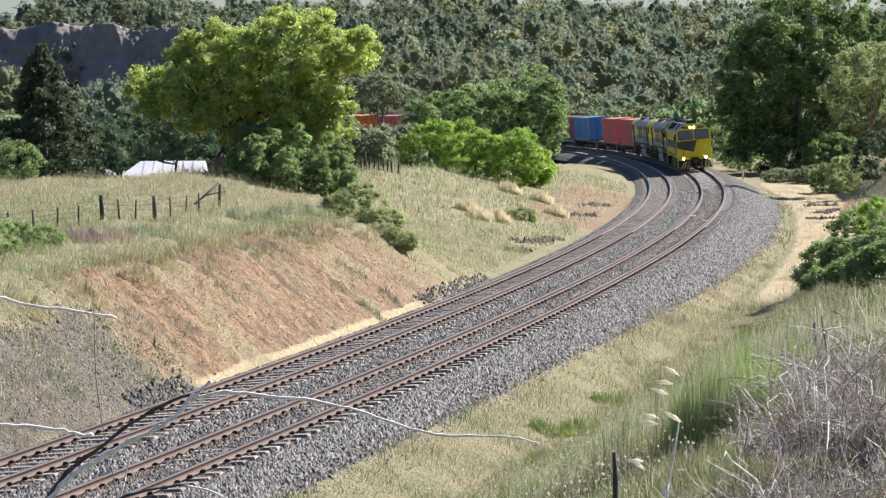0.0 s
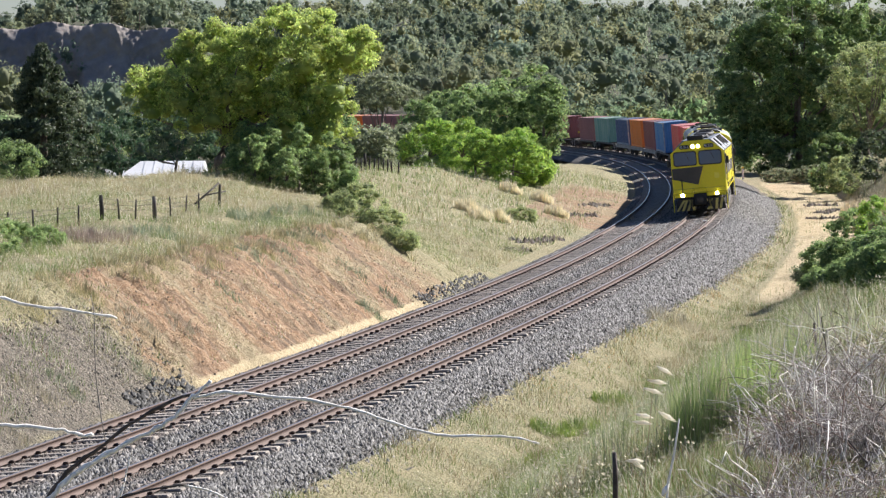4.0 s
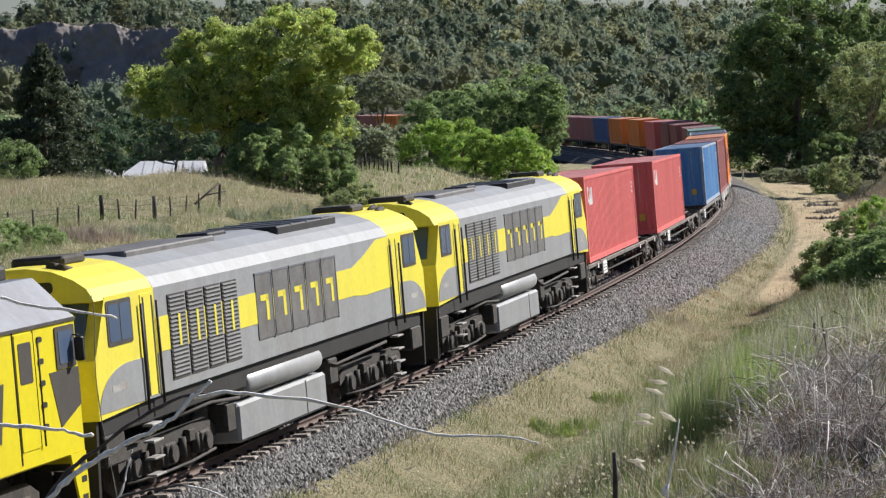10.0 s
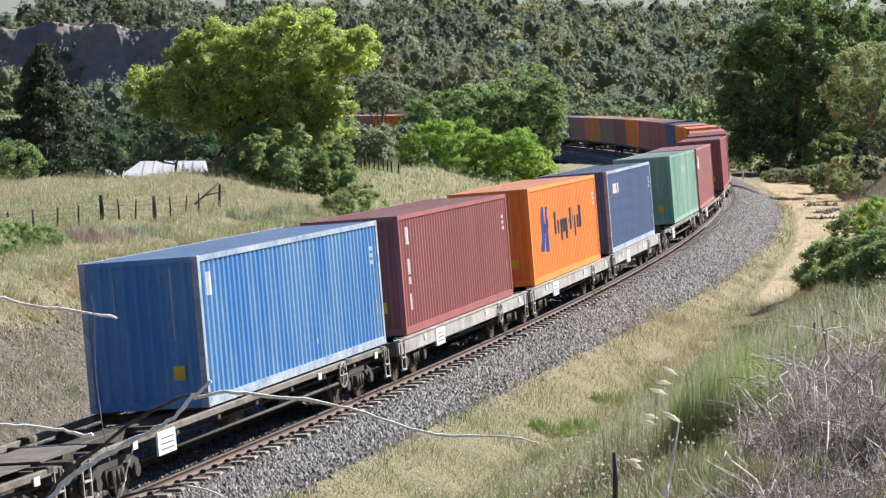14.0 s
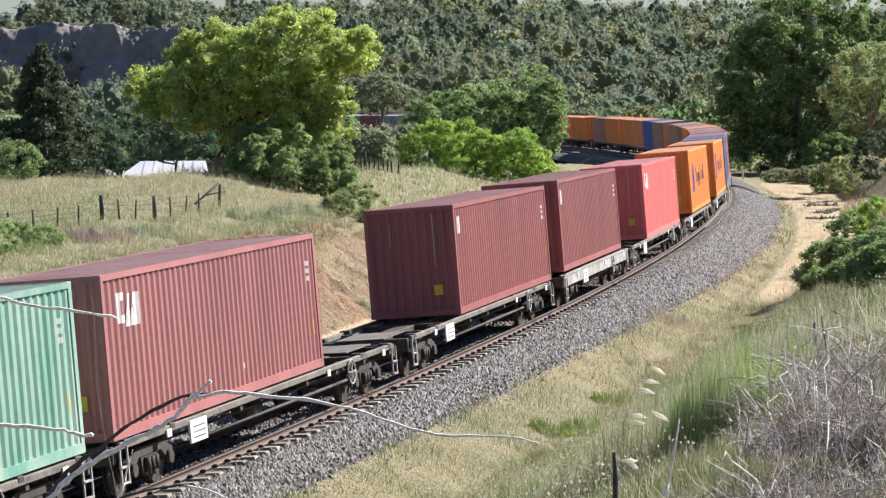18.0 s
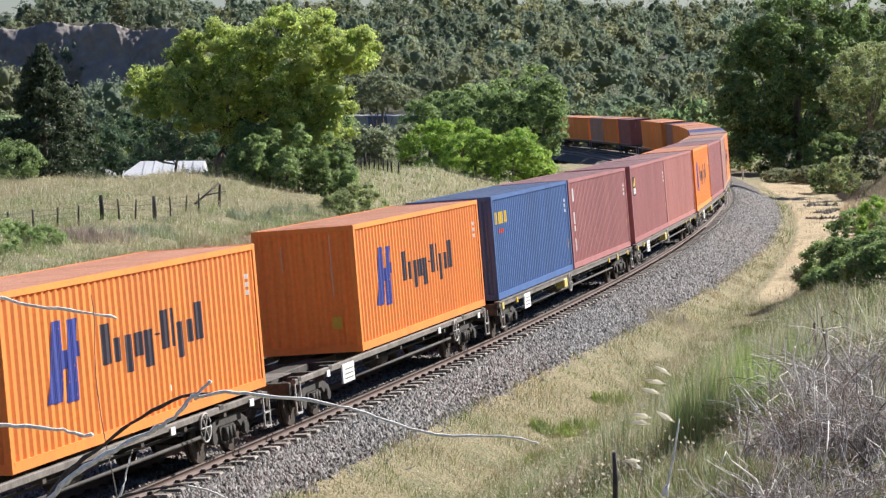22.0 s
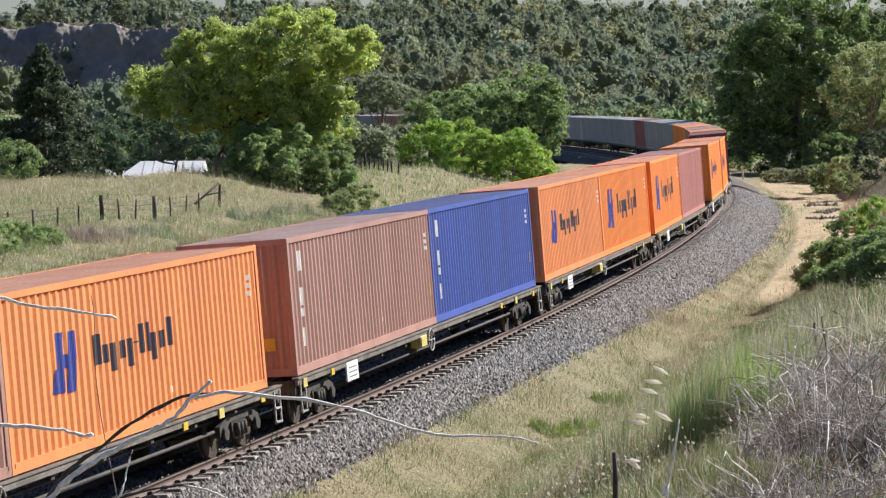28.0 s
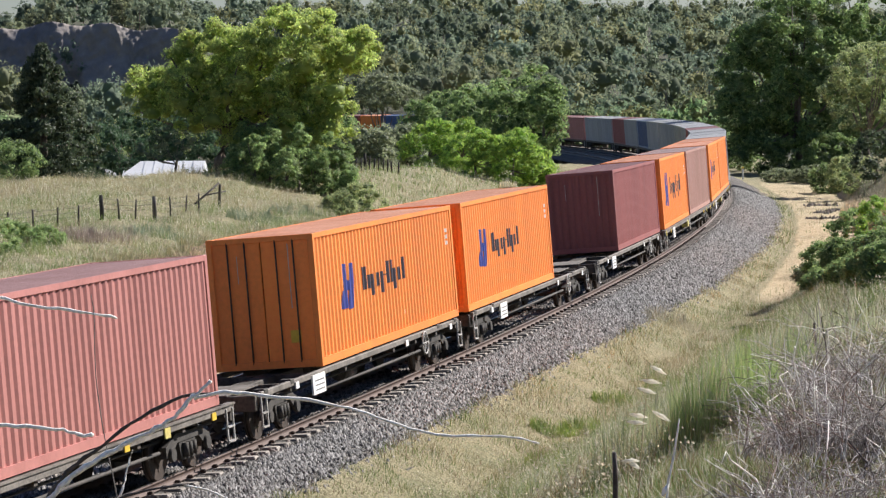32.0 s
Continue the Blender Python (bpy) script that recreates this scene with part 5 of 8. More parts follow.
        part("draft_box", Shape().box(min(e * (X - 0.1), e * (X + 0.12)), max(e * (X - 0.1), e * (X + 0.12)), -0.36, 0.36, 0.55, 1.18, 0.04), M["black"], ob, "black coupler pocket")
        part("front_seam", Shape().box(min(e * X, e * (X + 0.006)), max(e * X, e * (X + 0.006)), -1.42, 1.42, 1.46, 1.475).box(min(e * X, e * (X + 0.006)), max(e * X, e * (X + 0.006)), -1.42, 1.42, 1.24, 1.25), M["charcoal"], ob)
        for yy in (-0.69, 0.69):
            part("wiper", Shape().tube([(e * (X + 0.05), yy, 3.50), (e * (X + 0.06), yy + 0.22, 3.05)], 0.012, 5), M["black"], ob)
        for ya, yb in ((-1.38, -0.98), (-0.92, -0.46), (0.46, 0.92), (0.98, 1.38)):
            part("pilot_plate", Shape().prism([(ya, 0.25), (yb, 0.25), (yb * 0.92, 0.88), (ya * 0.92, 0.88)], "x", min(e * (X - 0.05), e * (X + 0.10)), max(e * (X - 0.05), e * (X + 0.10))), M["black"], ob, "dark pilot plate")
        for ya, yb in ((-1.30, -0.98), (-1.00, -0.82), (-0.72, -0.52), (-0.36, -0.62), (0.40, 0.66), (0.58, 0.44), (0.84, 1.02), (1.06, 1.34)):
            part("pilot_stripe", Shape().prism([(ya - 0.07, 0.27), (ya + 0.07, 0.27), (yb * 0.9 + 0.07, 0.86), (yb * 0.9 - 0.07, 0.86)], "x", min(e * (X + 0.10), e * (X + 0.108)), max(e * (X + 0.10), e * (X + 0.108))), M["faded_yellow"], ob, "dirty yellow warning stripe")
        hoses = Shape()
        for yy in (-0.5, -0.4, 0.42, 0.55):
            hoses.tube([(e * (X + 0.05), yy, 1.0), (e * (X + 0.22), yy * 1.05, 0.75), (e * (X + 0.16), yy * 1.1, 0.45)], 0.03, 6)
        part("brake_hoses", hoses, M["black"], ob, "black hanging air hoses")
        part("uncoupling_arch", Shape().tube([(e * (X + 0.06), -0.38, 1.2), (e * (X + 0.08), -0.3, 1.45), (e * (X + 0.08), 0.3, 1.45), (e * (X + 0.06), 0.38, 1.2)], 0.035, 6), M["yellow"], ob)
        coupler(ob, e * X, e)
        big_bogie(ob, e * 6.05)
        for h in (1, -1):
            st = Shape().prism([(e * (X - 0.02), 1.22), (e * (X - 0.62), 1.22), (e * (X - 0.34), 0.22), (e * (X - 0.02), 0.22)], "y", h * Y - 0.03, h * Y + 0.012)
            sp = part("step_plate", st, M["yellow"], ob, "yellow step plate at the corner")
            for zz in (0.42, 0.72, 1.0):
                part("step_hole", Shape().box(min(e * (X - 0.28), e * (X - 0.08)), max(e * (X - 0.28), e * (X - 0.08)), h * Y + (0.012 if h > 0 else -0.018), h * Y + (0.018 if h > 0 else -0.012), zz, zz + 0.10), M["black"], sp)
        # cab side: window, door, charcoal patch
        for h in (1, -1):
            yo = lambda t: (h * Y, h * (Y + t))
            def plate(name, x0, x1, z0, z1, m, t=0.012, lab="", parent=None, r=0.04):
                a, b = sorted(yo(t))
                return part(name, Shape().prism(rounded(min(x0, x1), max(x0, x1), z0, z1, r), "y", a, b), m, parent or ob, lab)
            wf = plate("cab_window_frame", e * 9.66, e * 8.9, 2.64, 3.33, M["charcoal"], 0.02)
            plate("cab_window", e * 9.56, e * 9.0, 2.72, 3.25, M["glass"], 0.028, "dark side glass", wf)
            dr = plate("cab_door", e * 8.05, e * 7.38, 1.5, 3.34, M["yellow"], 0.018, "yellow cab door")
            plate("door_window", e * 7.95, e * 7.48, 2.55, 3.2, M["charcoal"], 0.026, "dark door window", dr)
            plate("door_seam", e * 7.36, e * 7.32, 1.3, 3.40, M["charcoal"], 0.010)
            plate("door_seam", e * 8.10, e * 8.06, 1.5, 3.36, M["charcoal"], 0.010)
            a, b = sorted(yo(0.009))
            part("cab_patch", Shape().prism([(e * 9.74, 2.62), (e * 8.6, 2.62), (e * 8.9, 1.7), (e * 9.74, 2.0)], "y", a, b), M["charcoal"], ob, "charcoal painted patch")
            mr = part("mirror", Shape().box(min(e * 9.62, e * 9.50), max(e * 9.62, e * 9.50), *sorted((h * (Y + 0.06), h * (Y + 0.22))), 2.72, 3.12, 0.03), M["black"], ob, "dark cab mirror")
            part("mirror_arm", Shape().tube([(e * 9.56, h * Y, 3.16), (e * 9.56, h * (Y + 0.14), 3.14)], 0.015, 5), M["black"], mr)
            for zz in (1.75, 2.1, 2.45, 2.8, 3.15):
                plate("grab_iron", e * 8.38, e * 8.22, zz, zz + 0.09, M["black"], 0.03)
            part("hand_rail", Shape().tube([(e * 8.15, h * (Y + 0.05), 1.5), (e * 8.15, h * (Y + 0.05), 3.2)], 0.018, 6), M["grime_light"], ob)
    for h in (1, -1):
        a, b = sorted((h * Y, h * (Y + 0.008)))
        part("side_band", Shape().prism([(6.95, 2.64), (-6.9, 2.64), (-6.66, 1.72), (-5.9, 2.02), (7.05, 2.02)], "y", a, b), M["charcoal"], ob, "charcoal band along the side")
        for xx in (6.3, 5.2, 2.9, -1.9, -4.9):
            part("band_vent", Shape().prism(rounded(xx - 0.28, xx + 0.28, 2.15, 2.55, 0.12), "y", *sorted((h * Y, h * (Y + 0.012)))), M["tank_grey"], ob, "grey oval vent")
        for xx in (0.95, 4.6, -3.3):
            part("panel_seam", Shape().box(xx - 0.02, xx + 0.02, *sorted((h * Y, h * (Y + 0.011))), 1.3, 3.35), M["charcoal"], ob)
        for xx in np.arange(-6.6, 6.6, 0.42):
            if abs(xx % 3.4) > 0.5:
                part("sill_slot", Shape().box(xx, xx + 0.16, *sorted((h * Y, h * (Y + 0.006))), 1.32, 1.52), M["black"], ob)
        part("fuel_tank", Shape().box(-2.4, 2.4, min(h * 0.4, h * 1.35), max(h * 0.4, h * 1.35), 0.22, 1.08, 0.06), M["tank_grey"], ob, "grey fuel tank")
        part("tank_gauge", Shape().disc((1.1, h * 1.36, 0.7), 0.09, "y", 0.03, 12).box(0.0, 0.25, min(h * 1.35, h * 1.38), max(h * 1.35, h * 1.38), 0.72, 0.92), M["black"], ob)
        a = (h * e0[0], e0[1] - 0.02)
        b = (h * e1[0], e1[1])
        for x0, x1, t0, t1 in ((4.9, 6.9, 0.30, 0.95), (-1.6, 1.2, 0.30, 0.95), (-7.0, -2.6, 0.18, 0.95)):
            g = part("roof_grille", slope_panel(x0, x1, a, b, t0, t1, 0.025), M["grille"], ob, "black intake grille in the roof")
            for q in np.arange(x0 + 0.35, x1, 0.7):
                part("grille_bar", slope_panel(q, q + 0.04, a, b, t0, t1, 0.034), M["grille"], g)
        part("roof_rib", slope_panel(7.2, 7.26, a, b, 0.0, 1.0, 0.02), M["grime_light"], ob)
        part("roof_rib", slope_panel(1.75, 1.81, a, b, 0.0, 1.0, 0.02), M["grime_light"], ob)
        part("roof_rib", slope_panel(-2.2, -2.14, a, b, 0.0, 1.0, 0.02), M["grime_light"], ob)
    lettering("G 511", 0.62, M["white"], ob, Matrix.Translation((0.0, Y + 0.012, 2.3)) @ Matrix.Rotation(math.pi, 4, "Z") @ Matrix.Rotation(math.pi / 2, 4, "X"), "white painted number on the band")
    for xx in (-6.6, -5.2, -3.8, -2.4):
        part("roof_fan", Shape().disc((xx, 0, 4.2), 0.55, "z", 0.2, 20), M["black"], ob, "round black radiator fan")
    part("exhaust", Shape().box(0.4, 2.6, -0.4, 0.4, 4.1, 4.27, 0.04), M["black"], ob, "sooty exhaust stack")
    part("roof_walk", Shape().box(3.2, 6.4, -0.55, 0.55, 4.12, 4.22, 0.03), M["black"], ob)
    part("air_horn", Shape().box(8.7, 9.45, -0.42, 0.36, 4.1, 4.32, 0.06), M["black"], ob, "black horn and cooler box")
    part("aerial_rail", Shape().tube([(7.9, 0.3, 4.2), (6.3, 0.35, 4.28), (2.0, 0.3, 4.2)], 0.03, 6), M["black"], ob)
    return ob


ARC = [(1.475, 3.62), (1.36, 3.82), (1.12, 3.99), (0.75, 4.15), (0.3, 4.23)]


def grey_loco():
    ob = thing("locomotive", "grey and yellow diesel locomotive with louvred sides", "locomotive", group="locomotives of the train")
    X, Y = 10.55, 1.475
    sect = [(-Y, 1.72), (Y, 1.72)] + ARC + [(-a, b) for a, b in ARC[::-1]]
    part("body", Shape().prism(sect, "x", -7.6, 7.6), M["loco_grey"], ob, "grey body with a rounded roof")
    part("underframe", Shape().box(-X + 0.3, X - 0.3, -1.38, 1.38, 1.28, 1.74, 0.03), M["black"], ob)
    low = [(a, b + 0.0) for a, b in ARC]
    for e in (1, -1):
        # cab: sides, a nose with a slanting windscreen, a hooded roof
        cab = Shape()
        prof = [(e * 7.6, 1.72), (e * 7.6, 3.64), (e * 9.9, 3.64), (e * 10.45, 2.72), (e * X, 2.62), (e * X, 1.6)]
        cab.prism(prof if e > 0 else prof[::-1], "y", -Y, Y)
        part("cab", cab, M["pale_yellow"], ob, "yellow cab")
        roof = Shape().prism([(Y, 3.60)] + ARC[1:] + [(-a, b) for a, b in ARC[:0:-1]] + [(-Y, 3.60)], "x", min(e * 7.58, e * 10.35), max(e * 7.58, e * 10.35))
        part("cab_roof", roof, M["pale_yellow"], ob, "curved yellow cab roof")
        for y0, y1 in ((-1.22, -0.06), (0.06, 1.22)):
            q = Shape()
            for d in (0.012,):
                q.add([(e * (9.98 + d), y0, 3.56), (e * (9.98 + d), y1, 3.56), (e * (10.44 + d), y1, 2.80), (e * (10.44 + d), y0, 2.80), (e * 9.9, y0, 3.5), (e * 9.9, y1, 3.5), (e * 10.38, y1, 2.76), (e * 10.38, y0, 2.76)], [(0, 1, 2, 3), (4, 7, 6, 5), (0, 4, 5, 1), (1, 5, 6, 2), (2, 6, 7, 3), (3, 7, 4, 0)])
            part("windscreen", q, M["glass"], ob, "slanting dark windscreen")
        for y0, y1 in ((-0.75, -0.2), (0.2, 0.75)):
            part("number_board", Shape().prism(rounded(y0, y1, 3.78, 3.98, 0.08), "x", min(e * 10.3, e * 10.37), max(e * 10.3, e * 10.37)), M["black"], ob)
        part("headlight", Shape().disc((e * 10.37, 0, 3.9), 0.11, "x", 0.06, 14), M["glass"], ob)
        part("nose_handrail", Shape().tube([(e * (X + 0.05), -1.1, 2.5), (e * (X + 0.06), -1.1, 1.7)], 0.02, 6).tube([(e * (X + 0.05), 1.1, 2.5), (e * (X + 0.06), 1.1, 1.7)], 0.02, 6), M["grime_light"], ob)
        part("pilot", Shape().prism([(-1.35, 0.3), (1.35, 0.3), (1.4, 1.6), (-1.4, 1.6)], "x", min(e * (X - 0.1), e * X), max(e * (X - 0.1), e * X)), M["black"], ob)
        coupler(ob, e * X, e)
        big_bogie(ob, e * 6.6, True)
        part("roof_cooler", Shape().box(min(e * 8.2, e * 9.2), max(e * 8.2, e * 9.2), -0.5, 0.5, 4.18, 4.36, 0.05), M["grime_light"], ob, "cab air-conditioner box")
        part("air_horns", Shape().tube([(e * 9.4, 0.55, 4.2), (e * 9.9, 0.55, 4.22)], [0.03, 0.09], 8).tube([(e * 9.4, 0.72, 4.15), (e * 9.9, 0.72, 4.17)], [0.03, 0.09], 8), M["grime"], ob)
        for h in (1, -1):
            a, b = sorted((h * Y, h * (Y + 0.012)))
            arch = [(e * X, 1.7)] + [(e * (10.5 - 1.5 * (1 - math.cos(w))), 1.72 + 0.73 * math.sin(w)) for w in np.linspace(0.0, 1.57, 10)] + [(e * 7.62, 2.45), (e * 7.62, 1.7)]
            part("cab_skirt", Shape().prism(arch, "y", a, b), M["loco_grey"], ob, "grey curve painted on the cab side")
            wf = part("cab_window_frame", Shape().prism(rounded(min(e * 9.9, e * 8.75), max(e * 9.9, e * 8.75), 2.78, 3.56, 0.06), "y", *sorted((h * Y, h * (Y + 0.014)))), M["grime_light"], ob)
            for xa, xb in ((9.82, 9.36), (9.30, 8.83)):
                part("cab_window", Shape().prism(rounded(min(e * xa, e * xb), max(e * xa, e * xb), 2.85, 3.49, 0.05), "y", *sorted((h * Y, h * (Y + 0.02)))), M["glass"], wf, "dark sliding cab window")
            dr = part("cab_door", Shape().box(min(e * 8.3, e * 7.7), max(e * 8.3, e * 7.7), *sorted((h * Y, h * (Y + 0.015))), 1.75, 3.55), M["pale_yellow"], ob, "narrow cab door")
            for xx in (8.38, 7.62):
                part("door_rail", Shape().tube([(e * xx, h * (Y + 0.05), 1.5), (e * xx, h * (Y + 0.05), 3.4)], 0.028, 6), M["black"], dr)
            for xx in (8.22, 7.80):
                part("door_gap", Shape().box(min(e * xx, e * (xx - 0.07)), max(e * xx, e * (xx - 0.07)), *sorted((h * Y, h * (Y + 0.019))), 1.75, 3.5), M["black"], dr)
            for zz in (0.32, 0.62, 0.92, 1.22):
                part("cab_step", Shape().box(min(e * 8.25, e * 7.75), max(e * 8.25, e * 7.75), min(h * 1.3, h * 1.5), max(h * 1.3, h * 1.5), zz, zz + 0.04, 0.008), M["white_sill"], ob, "pale cab step")
            part("sand_box", Shape().box(min(e * 10.2, e * 9.3), max(e * 10.2, e * 9.3), min(h * 1.0, h * 1.4), max(h * 1.0, h * 1.4), 0.75, 1.3, 0.04), M["grime_light"], ob)
            part("cab_number", Shape().box(min(e * 9.9, e * 9.2), max(e * 9.9, e * 9.2), *sorted((h * (Y + 0.012), h * (Y + 0.016))), 2.0, 2.12), M["white_sill"], ob, "pale bar of lettering")
    for h in (1, -1):
        a, b = sorted((h * Y, h * (Y + 0.009)))
        part("side_band", Shape().prism([(7.6, 3.08), (-4.6, 3.08), (-5.6, 3.30), (-6.6, 3.58), (-7.6, 3.6), (-7.6, 2.42), (-5.4, 2.40), (-4.6, 2.46), (7.6, 2.46)], "y", a, b), M["pale_yellow"], ob, "yellow band that sweeps up at the end")
        for i in range(4):
            x0 = 3.2 + 0.97 * i
            lf = part("louvre_panel", Shape().box(x0, x0 + 0.86, *sorted((h * Y, h * (Y + 0.022))), 1.9, 3.44), M["charcoal"], ob, "louvred panel")
            sl = Shape()
            for zz in np.arange(1.95, 3.4, 0.075):
                sl.box(x0 + 0.03, x0 + 0.83, *sorted((h * (Y + 0.02), h * (Y + 0.045))), zz, zz + 0.03)
            part("louvre_slats", sl, M["loco_grey"], lf)
            part("louvre_paint", Shape().box(x0 + 0.36, x0 + 0.47, *sorted((h * (Y + 0.02), h * (Y + 0.049))), 2.48, 3.06), M["pale_yellow"], lf)
        for i in range(5):
            x0 = -3.3 + 1.1 * i
            gp = part("grille_panel", Shape().box(x0, x0 + 0.98, *sorted((h * Y, h * (Y + 0.02))), 2.13, 3.42), M["tank_grey"], ob, "grey mesh panel with painted yellow lettering")
            part("panel_frame", Shape().box(x0 - 0.03, x0 + 0.01, *sorted((h * Y, h * (Y + 0.03))), 2.1, 3.45).box(x0, x0 + 1.0, *sorted((h * Y, h * (Y + 0.03))), 3.42, 3.46), M["silver"], gp)
            part("lettering_bar", Shape().box(x0 + 0.25, x0 + 0.42, *sorted((h * Y, h * (Y + 0.026))), 2.48, 3.0).box(x0 + 0.25, x0 + 0.75, *sorted((h * Y, h * (Y + 0.026))), 2.88, 3.0), M["pale_yellow"], gp, "yellow lettering bar")
        part("fuel_tank", Shape().box(-2.35, 3.35, min(h * 0.4, h * 1.38), max(h * 0.4, h * 1.38), 0.25, 1.02, 0.06), M["loco_grey"], ob, "grey fuel tank")
        part("air_reservoir", Shape().tube([(-2.1, h * 1.18, 1.34), (-2.0, h * 1.18, 1.34), (2.7, h * 1.18, 1.34), (2.8, h * 1.18, 1.34)], [0.2, 0.27, 0.27, 0.2], 14), M["loco_grey"], ob, "long grey air reservoir")
        part("tank_seam", Shape().box(-0.95, -0.9, *sorted((h * 1.38, h * 1.388)), 0.3, 1.0), M["grime"], ob)
        part("pipe_run", Shape().tube([(-7, h * 1.42, 1.2), (-3, h * 1.42, 1.1), (-2.4, h * 1.42, 1.2)], 0.035, 6).tube([(3.4, h * 1.42, 1.15), (5, h * 1.42, 1.25), (7, h * 1.42, 1.2)], 0.035, 6), M["grime_light"], ob)
        for x0, x1, z0, z1 in ((-3.2, -2.6, 0.7, 1.25), (3.6, 4.1, 0.55, 1.1)):
            part("equipment_box", Shape().box(x0, x1, min(h * 1.0, h * 1.4), max(h * 1.0, h * 1.4), z0, z1, 0.03), M["grime_light"], ob)
    part("radiator_hatch", Shape().box(-5.4, -1.2, -0.95, 0.95, 4.05, 4.24, 0.03), M["black"], ob, "black roof radiator")
    for xx in (-4.4, -3.3, -2.2):
        part("hatch_bar", Shape().box(xx - 0.06, xx + 0.06, -0.95, 0.95, 4.235, 4.26), M["silver"], ob)
    part("roof_hatch", Shape().box(2.0, 6.8, -0.7, 0.7, 4.1, 4.27, 0.03), M["tank_grey"], ob)
    part("exhaust", Shape().box(0.3, 1.4, -0.35, 0.35, 4.1, 4.3, 0.03), M["black"], ob, "sooty exhaust")
    return ob


MOVERS.append((yellow_loco(), -144.46, 6.05, 0.0, 0.0))
_q = grey_loco()
MOVERS.append((_q, -123.5, 6.6, 0.0, 0.0))
MOVERS.append((copy_thing(_q, Matrix()), -101.2, 6.6, 0.0, 0.0))


# ---- plants ----
def gz(x, y):
    return float(ground_z(np.array([x]), np.array([y]))[0])


def leaf_cloud(rng, clumps, per, size, up=0.35, droop=0.0, jitter=0.4):
    """Leaves on the shells of many clumps (x, y, z, rx, ry, rz): diamonds of about that size, turned outwards. Returns corners, faces, tones."""
    clumps = np.asarray(clumps, float)
    n = len(clumps) * per
    c = np.repeat(clumps, per, 0)
    v = rng.normal(size=(n, 3))
    v[:, 2] += up
    v /= np.linalg.norm(v, axis=1)[:, None]
    rad = rng.uniform(0.5, 1.1, n) ** 0.5
    p = c[:, :3] + v * c[:, 3:] * rad[:, None]
    nor = v + rng.normal(size=(n, 3)) * jitter
    nor[:, 2] += 0.15
    nor /= np.linalg.norm(nor, axis=1)[:, None]
    a = np.cross(nor, rng.normal(size=(n, 3)))
    a[:, 2] -= droop
    a /= np.linalg.norm(a, axis=1)[:, None]
    b = np.cross(nor, a)
    ln = (rng.uniform(0.6, 1.3, n) * size)[:, None]
    w = ln * rng.uniform(0.35, 0.6, n)[:, None]
    q = np.stack([p - a * ln * 0.5, p + b * w * 0.5, p + a * ln * 0.5, p - b * w * 0.5], 1)
    f = np.arange(4 * n).reshape(n, 4)
    tone = np.repeat(rng.uniform(0.75, 1.25, len(clumps)), per) * rng.uniform(0.8, 1.2, n)
    return q.reshape(-1, 3), f, np.repeat(tone, 4)


def unit_blob(level):
    """The corners and faces of a small round lump."""
    bm = bmesh.new()
    bmesh.ops.create_icosphere(bm, subdivisions=level, radius=1.0)
    v = np.array([tuple(p.co) for p in bm.verts])
    f = np.array([[p.index for p in q.verts] for q in bm.faces])
    bm.free()
    return v, f


BLOBS = {1: unit_blob(1), 2: unit_blob(2)}


def cores(rng, clumps, fill, jitter=0.16, level=2):
    """An uneven lump added inside each clump of leaves, to block light."""
    c = np.asarray(clumps, float)
    bv, bf = BLOBS[level]
    n, k = len(c), len(bv)
    r = fill * rng.normal(1.0, jitter, (n, k, 1))
    v = c[:, None, :3] + bv[None] * c[:, None, 3:] * r
    f = bf[None] + k * np.arange(n)[:, None, None]
    return v.reshape(-1, 3), f.reshape(-1, 3)


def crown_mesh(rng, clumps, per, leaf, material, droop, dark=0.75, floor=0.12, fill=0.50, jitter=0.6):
    """Leaves round dense lumps, as one crown; the lumps' dark tone paints inner shade."""
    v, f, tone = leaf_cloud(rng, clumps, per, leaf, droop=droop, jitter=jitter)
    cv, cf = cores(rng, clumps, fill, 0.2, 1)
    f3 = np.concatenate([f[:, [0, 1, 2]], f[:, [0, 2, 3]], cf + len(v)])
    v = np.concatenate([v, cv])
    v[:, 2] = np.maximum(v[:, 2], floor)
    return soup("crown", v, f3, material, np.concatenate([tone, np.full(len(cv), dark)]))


def crown_clumps(rng, lobes, count, size, low=False):
    """Clumps spread over the outer parts of a few lobes (x, y, z, rx, ry, rz)."""
    out = []
    weight = np.array([l[3] * l[5] + l[3] * l[4] for l in lobes])
    pick = rng.choice(len(lobes), count, p=weight / weight.sum())
    for k in pick:
        x, y, z, rx, ry, rz = lobes[k]
        for attempt in range(7):
            v = rng.normal(size=3)
            v /= np.linalg.norm(v)
            if v[2] < -0.45 and not low:
                v[2] *= -0.6
            r = rng.uniform(0.5, 1.0) ** 0.35
            s = size * rng.uniform(0.65, 1.3)
            c = (x + v[0] * rx * r, y + v[1] * ry * r, z + v[2] * rz * r, s, s, s * 0.7)
            if not out or min((c[0] - o[0]) ** 2 + (c[1] - o[1]) ** 2 + 1.6 * (c[2] - o[2]) ** 2 for o in out) > (0.95 * size) ** 2:
                break
        out.append(c)
    return out


